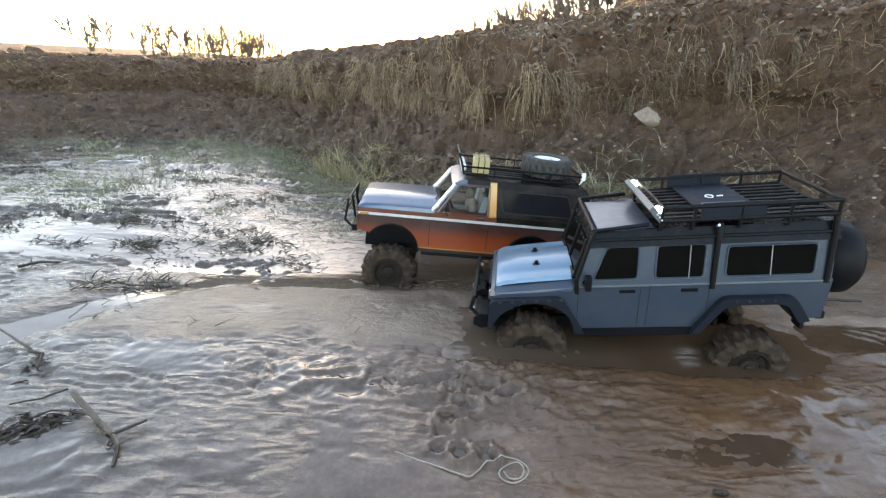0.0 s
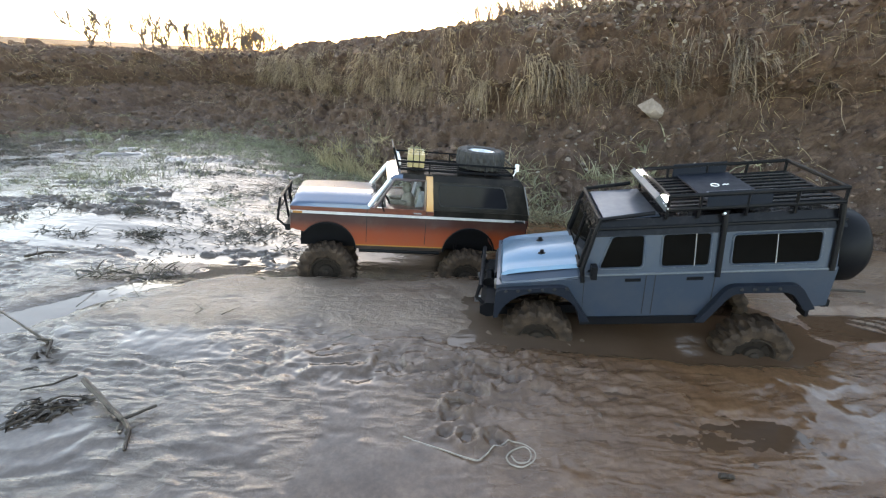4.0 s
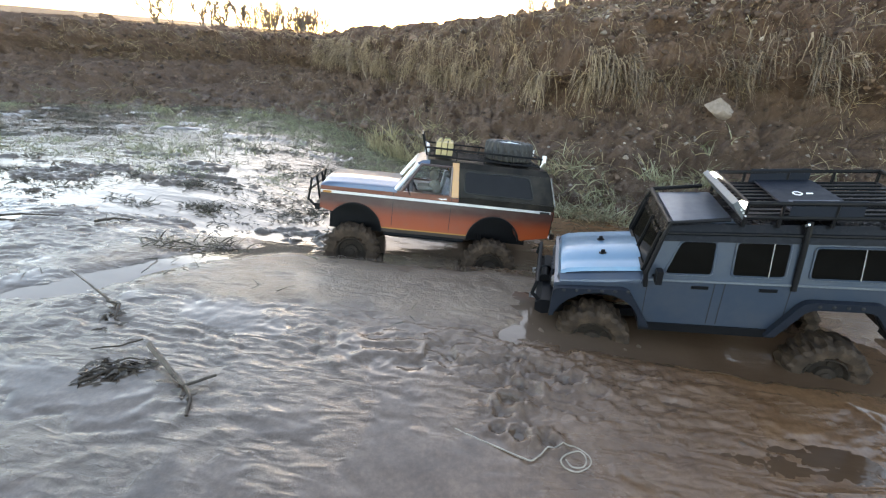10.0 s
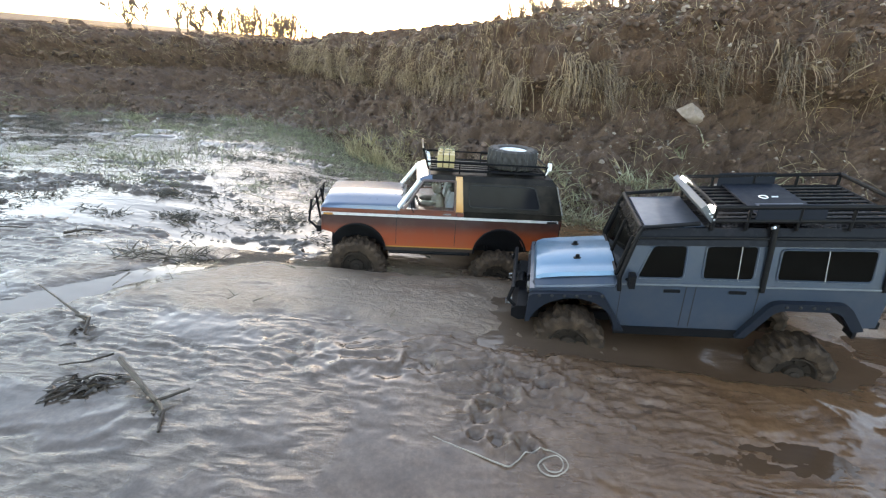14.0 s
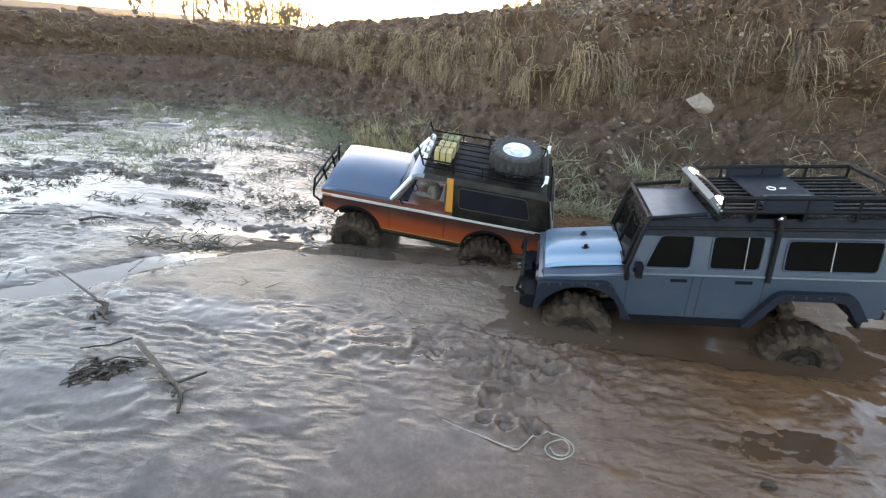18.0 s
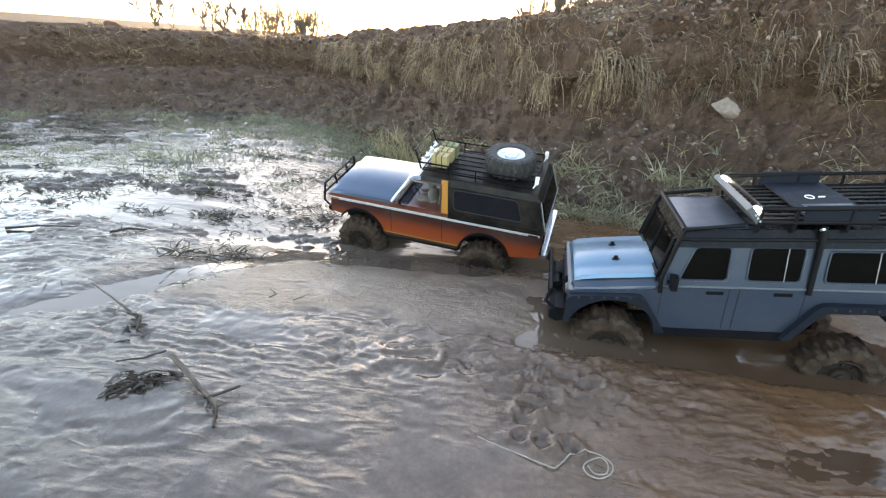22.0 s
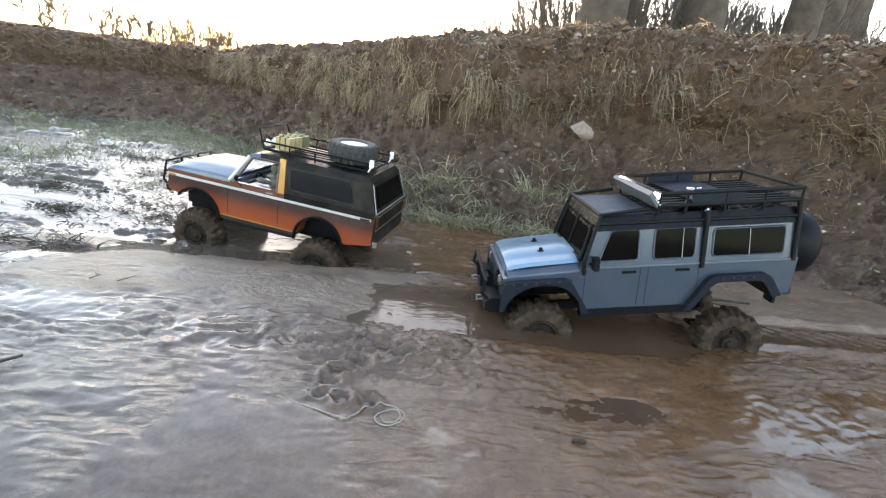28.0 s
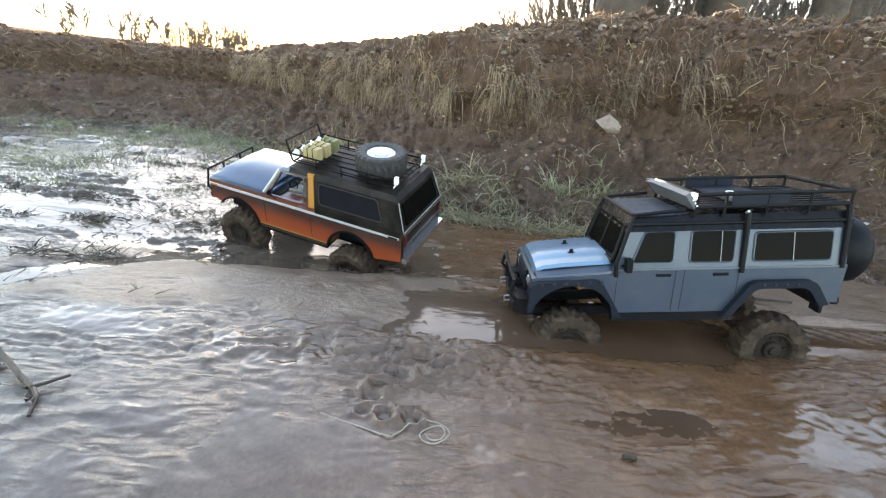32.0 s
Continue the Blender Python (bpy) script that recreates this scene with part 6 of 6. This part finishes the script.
cord = tube([[(x, y, max(height(x, y), 0.0) + 0.0008 + 0.0012 * math.sin(40 * x)) for x, y in smooth_line(cord_pts)]], 0.0010, 6)
tagged(part("cord", cord, WHITE_CORD, None, "", True), "dirty white cord with a loop lying in the mud", "cord")
lying([(-0.495, 0.535, 0.010), (-0.445, 0.499, 0.006), (-0.405, 0.474, 0.003)], 0.0042, 0.003, GREY_WOOD, "branch", "weathered grey stick half sunk in mud", "stick")
lying([(-0.430, 0.488, 0.004), (-0.405, 0.474, 0.003), (-0.374, 0.497, 0.006)], 0.003, 0.002, DARK_WOOD, "branch", "short dark forked stick in mud", "stick")
lying([(-0.405, 0.474, 0.002), (-0.385, 0.455, 0.002), (-0.372, 0.425, -0.001)], 0.0028, 0.002, DARK_WOOD, "branch", "dark stick sinking into the water", "stick")
lying([(-0.575, 0.522, 0.001), (-0.540, 0.535, 0.003), (-0.518, 0.553, 0.006)], 0.0012, 0.0016, DARK_WOOD, "branch", "thin dark stick on the mud", "stick")
lying([(-0.744, 0.688, 0.030), (-0.677, 0.656, 0.016), (-0.625, 0.635, 0.001)], 0.0012, 0.0024, GREY_WOOD, "reed", "thin dry reed leaning out of the mud", "reed")
lying([(-0.645, 0.640, 0.006), (-0.615, 0.632, 0.008), (-0.600, 0.600, 0.003)], 0.0025, 0.0018, DARK_WOOD, "reed_stub", "dark rotten reed stub", "reed")
for x0, y0, x1, y1, r in ((-0.535, 0.452, -0.485, 0.500, 0.0020), (-0.545, 0.468, -0.500, 0.478, 0.0017), (-0.530, 0.492, -0.478, 0.512, 0.0016), (-0.540, 0.46, -0.515, 0.50, 0.0014)):
    tagged(lying([(x0, y0, 0.001), ((x0 + x1) / 2, (y0 + y1) / 2 + 0.006, 0.006), (x1, y1, 0.002)], r, r * 0.5, DARK_WOOD, "dead_leaf_stalk", "dark rotting stalk heaped on the mud", "dead plant"), group="rotting stalks")
lying([(-0.94, 0.968, 0.003), (-0.915, 0.995, 0.006), (-0.885, 1.02, 0.003)], 0.0035, 0.002, DARK_WOOD, "driftwood", "short dark piece of driftwood", "stick")
lying([(-1.16, 0.925, 0.002), (-1.10, 0.945, 0.006), (-1.03, 0.975, 0.002)], 0.0035, 0.0015, DARK_WOOD, "driftwood", "dark piece of driftwood in shallow water", "stick")
lying([(0.04, 1.50, 0.004), (0.09, 1.53, 0.012), (0.15, 1.55, 0.008)], 0.003, 0.002, GREY_WOOD, "twig", "dry twig at the foot of the bank", "stick")
lying([(0.02, 1.55, 0.004), (0.06, 1.52, 0.008), (0.12, 1.50, 0.004)], 0.003, 0.002, GREY_WOOD, "twig", "dry twig at the foot of the bank", "stick")

heap = []
for cx, cy, n, wide in ((-0.525, 0.470, 34, 0.020), (-0.505, 0.485, 34, 0.020), (-0.490, 0.500, 26, 0.018), (-0.535, 0.490, 22, 0.018), (-0.400, 0.470, 5, 0.012), (-0.612, 0.615, 12, 0.015), (-0.60, 0.59, 10, 0.02), (-0.39, 0.45, 4, 0.010)):
    for _ in range(n):
        a, r = rnd.uniform(0, 6.283), wide * math.sqrt(rnd.random())
        x, y = cx + r * math.cos(a), cy + r * math.sin(a)
        b = rnd.uniform(0, 6.283)
        heap.append(((x, y, max(height(x, y), 0.0) + 0.001 + 0.010 * rnd.random() * (1 - r / wide)), (math.cos(b), math.sin(b), rnd.uniform(-0.1, 0.2)), rnd.uniform(0.010, 0.024), 0.25, rnd.uniform(0.0025, 0.007)))
strands("rotting_leaves", heap, ROT, "dark rotting leaves heaped on the mud", "dead plants")

lying([(0.78, 0.985, 0.004), (0.86, 0.978, 0.007), (0.95, 0.985, 0.005)], 0.004, 0.003, DARK_WOOD, "branch", "dark stick lying on the mud behind the truck", "stick")
tagged(lying([(0.322, 0.421, 0.001), (0.330, 0.418, 0.003), (0.337, 0.419, 0.000)], 0.0035, 0.0025, DARK_WOOD, "wood_chip", "small dark piece of wood in the mud", "wood chip"))


# ---- how the trucks move ----
BLUE_ROWS = [  # seconds, x, y, z, lean, nose down, heading
    (0, 0.3444, 0.8051, -0.0305, -2.23, 3.79, 173.28),
    (0.5, 0.3439, 0.8035, -0.0302, -2.27, 3.81, 173.36),
    (1, 0.3449, 0.8085, -0.0320, -2.39, 3.97, 172.99),
    (1.5, 0.3449, 0.8070, -0.0309, -2.40, 3.76, 173.11),
    (2, 0.3443, 0.8081, -0.0319, -2.46, 3.86, 172.83),
    (2.5, 0.3450, 0.8076, -0.0302, -2.37, 3.79, 172.82),
    (3, 0.3454, 0.8066, -0.0300, -2.29, 3.84, 173.10),
    (3.5, 0.3450, 0.8060, -0.0300, -2.48, 3.89, 173.17),
    (5.5, 0.3461, 0.8081, -0.0314, -2.29, 3.97, 173.01),
    (6, 0.3462, 0.8085, -0.0307, -2.36, 3.92, 172.90),
    (6.5, 0.3454, 0.8074, -0.0302, -2.63, 3.90, 172.96),
    (7, 0.3475, 0.8137, -0.0323, -2.81, 4.02, 172.96),
    (7.5, 0.3489, 0.8130, -0.0315, -2.83, 4.07, 172.90),
    (8, 0.3462, 0.8077, -0.0307, -2.44, 4.04, 173.31),
    (8.5, 0.3409, 0.8035, -0.0303, -2.26, 3.58, 174.09),
    (9, 0.3410, 0.8075, -0.0291, -3.03, 3.53, 173.96),
    (9.5, 0.3450, 0.8109, -0.0304, -2.78, 3.87, 174.01),
    (10, 0.3486, 0.8131, -0.0318, -2.88, 4.09, 172.96),
    (10.5, 0.3465, 0.8094, -0.0313, -2.47, 3.96, 173.41),
    (11, 0.3461, 0.8077, -0.0314, -2.30, 4.19, 173.82),
    (11.5, 0.3446, 0.8066, -0.0309, -2.32, 4.10, 173.92),
    (12, 0.3448, 0.8084, -0.0309, -2.48, 4.14, 173.78),
    (12.5, 0.3471, 0.8111, -0.0315, -2.55, 4.04, 173.49),
    (13, 0.3469, 0.8093, -0.0320, -2.52, 4.11, 173.27),
    (13.5, 0.3463, 0.8078, -0.0318, -2.07, 4.03, 173.19),
    (14, 0.3450, 0.8088, -0.0312, -2.87, 3.97, 173.30),
    (14.5, 0.3462, 0.8119, -0.0316, -2.76, 4.04, 173.41),
    (16.5, 0.3466, 0.8094, -0.0310, -2.25, 4.15, 173.49),
    (17, 0.3499, 0.8112, -0.0343, -2.04, 4.33, 173.08),
    (17.5, 0.3514, 0.8132, -0.0340, -2.03, 4.43, 172.71),
    (18, 0.3478, 0.8119, -0.0331, -2.59, 4.07, 173.14),
    (18.5, 0.3450, 0.8053, -0.0315, -2.34, 4.14, 173.65),
    (19, 0.3463, 0.8100, -0.0320, -2.59, 4.00, 173.51),
    (19.5, 0.3477, 0.8108, -0.0322, -2.45, 4.09, 173.45),
    (20, 0.3456, 0.8096, -0.0320, -2.60, 4.14, 173.62),
    (20.5, 0.3469, 0.8116, -0.0335, -2.69, 4.01, 173.56),
    (21, 0.3462, 0.8104, -0.0319, -2.78, 4.17, 173.96),
    (21.5, 0.3457, 0.8108, -0.0332, -2.73, 4.03, 173.73),
    (22, 0.3449, 0.8104, -0.0318, -3.00, 4.04, 173.98),
    (22.5, 0.3467, 0.8117, -0.0335, -2.79, 3.94, 173.64),
    (23, 0.3574, 0.8083, -0.0297, -2.96, 5.80, 173.74),
    (23.5, 0.3833, 0.8005, -0.0211, -3.17, 8.14, 172.70),
    (24, 0.4102, 0.7963, -0.0155, -3.80, 9.63, 172.02),
    (24.5, 0.4283, 0.7921, -0.0139, -3.12, 9.96, 172.83),
    (25, 0.4461, 0.7871, -0.0118, -3.06, 9.94, 173.48),
    (25.5, 0.4657, 0.7858, -0.0099, -2.42, 9.43, 174.27),
    (26, 0.4787, 0.7843, -0.0113, -0.79, 8.83, 175.27),
    (26.5, 0.4912, 0.7841, -0.0142, 0.30, 8.25, 177.49),
    (28.5, 0.5351, 0.8117, -0.0243, -0.03, 5.68, 179.01),
    (29, 0.5410, 0.8079, -0.0247, -0.37, 5.41, 179.26),
    (29.5, 0.5401, 0.8108, -0.0241, -1.09, 4.47, 178.61),
    (30, 0.4872, 0.8102, -0.0238, -0.45, 2.40, 177.66),
    (30.5, 0.4663, 0.8112, -0.0276, 3.60, 1.90, 173.70),
    (31, 0.4657, 0.8106, -0.0290, 3.34, 1.96, 174.58),
    (31.5, 0.4852, 0.8008, -0.0261, 3.57, 3.34, 175.40),
    (32, 0.5095, 0.7955, -0.0265, 3.02, 4.12, 176.54),
]
ORANGE_ROWS = [  # seconds, x, y, z, lean, nose down, heading
    (0, 0.0293, 1.1538, -0.0239, -1.19, -3.52, 181.52),
    (0.5, 0.0105, 1.1378, -0.0247, 0.21, -3.88, 182.94),
    (1, -0.0139, 1.1268, -0.0225, -0.06, -4.48, 184.07),
    (1.5, -0.0462, 1.1381, -0.0234, -0.41, -4.55, 184.84),
    (2, -0.0683, 1.1482, -0.0323, 0.06, -3.74, 184.11),
    (2.5, -0.0847, 1.1482, -0.0353, 0.47, -3.33, 184.10),
    (3, -0.0990, 1.1352, -0.0353, 1.38, -2.98, 185.33),
    (3.5, -0.1182, 1.1321, -0.0361, -0.12, -3.39, 187.24),
    (5.5, -0.1679, 1.1269, -0.0421, -0.50, -3.21, 189.70),
    (6, -0.1755, 1.1327, -0.0458, -1.99, -3.11, 188.06),
    (6.5, -0.1817, 1.1379, -0.0464, -2.05, -3.14, 187.90),
    (7, -0.1876, 1.1463, -0.0498, -1.82, -3.03, 187.68),
    (7.5, -0.1882, 1.1516, -0.0536, -0.58, -2.33, 186.89),
    (8, -0.1946, 1.1611, -0.0514, 2.33, -2.51, 187.49),
    (8.5, -0.1956, 1.1643, -0.0513, 4.88, -2.26, 187.47),
    (9, -0.1952, 1.1599, -0.0493, 5.54, -1.90, 187.49),
    (9.5, -0.1959, 1.1544, -0.0501, 5.22, -1.89, 187.71),
    (10, -0.1980, 1.1448, -0.0509, 5.08, -2.46, 187.61),
    (10.5, -0.1997, 1.1388, -0.0507, 3.13, -2.66, 188.22),
    (11, -0.2013, 1.1382, -0.0521, 3.64, -2.57, 188.59),
    (11.5, -0.2003, 1.1392, -0.0524, 3.50, -2.55, 188.40),
    (12, -0.1996, 1.1366, -0.0538, 3.27, -2.12, 187.91),
    (12.5, -0.1837, 1.1327, -0.0577, 0.39, 0.18, 188.25),
    (13, -0.1674, 1.1315, -0.0568, 0.40, 0.54, 188.46),
    (13.5, -0.1562, 1.1279, -0.0548, 0.66, 0.39, 188.97),
    (14, -0.1278, 1.1278, -0.0493, -0.16, 0.26, 187.25),
    (14.5, -0.0903, 1.1332, -0.0453, -0.68, -1.03, 184.81),
    (16.5, -0.0740, 1.1673, -0.0198, -21.05, -2.95, 181.24),
    (17, -0.0834, 1.1724, -0.0265, -18.79, -3.11, 178.16),
    (17.5, -0.1078, 1.1762, -0.0302, -17.00, -3.35, 175.77),
    (18, -0.1534, 1.1903, -0.0302, -18.52, -3.85, 175.12),
    (18.5, -0.1746, 1.1968, -0.0355, -16.32, -3.28, 173.67),
    (19, -0.1814, 1.2063, -0.0394, -15.45, -2.80, 172.69),
    (19.5, -0.1847, 1.2123, -0.0400, -15.47, -2.74, 171.42),
    (20, -0.1912, 1.2161, -0.0432, -14.94, -2.58, 170.42),
    (20.5, -0.1981, 1.2207, -0.0430, -15.28, -3.10, 171.22),
    (21, -0.1993, 1.2208, -0.0411, -15.38, -2.78, 169.92),
    (21.5, -0.2001, 1.2259, -0.0407, -15.29, -2.30, 168.56),
    (22, -0.2034, 1.2262, -0.0429, -14.52, -2.04, 168.17),
    (22.5, -0.2071, 1.2229, -0.0453, -13.73, -2.31, 167.69),
    (23, -0.2077, 1.2246, -0.0463, -12.83, -2.19, 167.36),
    (23.5, -0.2312, 1.2387, -0.0553, -4.20, -4.91, 170.83),
    (24, -0.2382, 1.2309, -0.0539, -4.45, -4.14, 170.87),
    (24.5, -0.2416, 1.2270, -0.0591, -5.41, -3.76, 168.87),
    (25, -0.2379, 1.2330, -0.0566, -5.42, -3.08, 167.33),
    (25.5, -0.2385, 1.2312, -0.0561, -4.01, -2.19, 165.80),
    (26, -0.2408, 1.2122, -0.0480, -2.31, -1.67, 163.91),
    (26.5, -0.2421, 1.1968, -0.0436, -2.12, -1.73, 163.14),
    (28.5, -0.2497, 1.1845, -0.0373, -3.39, -2.90, 164.57),
    (29, -0.2458, 1.1846, -0.0419, -4.27, -1.93, 165.91),
    (29.5, -0.2248, 1.1829, -0.0382, -5.48, -0.69, 165.48),
    (30, -0.1914, 1.1921, -0.0296, -9.18, -0.03, 165.78),
    (30.5, -0.1325, 1.1874, -0.0236, -15.75, 0.00, 162.18),
    (31, -0.1202, 1.1868, -0.0258, -18.00, -0.81, 161.05),
    (31.5, -0.1815, 1.1938, -0.0226, -18.59, -2.93, 159.52),
    (32, -0.2184, 1.2065, -0.0238, -14.70, -4.36, 157.50),
]


def hub_rows(rows, x, y, height, low, high, turns):
    """Poses of a wheel in its truck's space: the hub keeps near the mud, the wheel rolls with the travel and spins as turns tells."""
    out, rolled, last = [], 0.0, rows[0]
    for row in rows:
        t, px, py, pz, a, b, c = row
        m = pose(px, py, pz, a, b, c)
        r = m.to_3x3()
        z = (np.interp(t, *zip(*height)) - pz - r[2][0] * x - r[2][1] * y) / r[2][2]
        z = min(max(z, low), high)
        ahead = m.to_3x3() @ Vector((1, 0, 0))
        rolled += math.degrees(((px - last[1]) * ahead.x + (py - last[2]) * ahead.y) / 0.0585)
        last = row
        out.append((t, pose(x, y, z, 0, rolled + np.interp(t, *zip(*turns)), 0)))
    return out


def motions():
    walk(blue_truck, [(t, pose(x, y, z, a, b, c)) for t, x, y, z, a, b, c in BLUE_ROWS])
    walk(orange_truck, [(t, pose(x, y, z, a, b, c)) for t, x, y, z, a, b, c in ORANGE_ROWS])
    still, spin = [(0, 0), (32, 0)], [(0, 0), (22, 0), (26.5, -540), (28.5, -620), (32, -1000)]
    for w, (x, s) in zip(blue_wheels, ((0.171, 1), (0.171, -1), (-0.186, 1), (-0.186, -1))):
        high = [(0, -0.006), (22, -0.006), (26.5, -0.008), (32, -0.012)] if x > 0 else [(0, 0.001), (22, 0.001), (26.5, 0.012), (32, 0.018)]
        walk(w, hub_rows(BLUE_ROWS, x, s * (0.086 if x > 0 else 0.082), high, 0.012, 0.075, spin))
    for w, (x, s) in zip(orange_wheels, ((0.160, 1), (0.160, -1), (-0.168, 1), (-0.168, -1))):
        high = [(0, -0.008), (5.5, -0.022), (16.5, -0.024), (26.5, -0.036), (32, -0.012)] if x > 0 else [(0, -0.044), (32, -0.047)]
        walk(w, hub_rows(ORANGE_ROWS, x, s * 0.092, high, -0.012, 0.058, still if x > 0 else [(0, 0), (16.5, 0), (26.5, 1300), (28.5, 1370), (32, 1370)]))


motions()
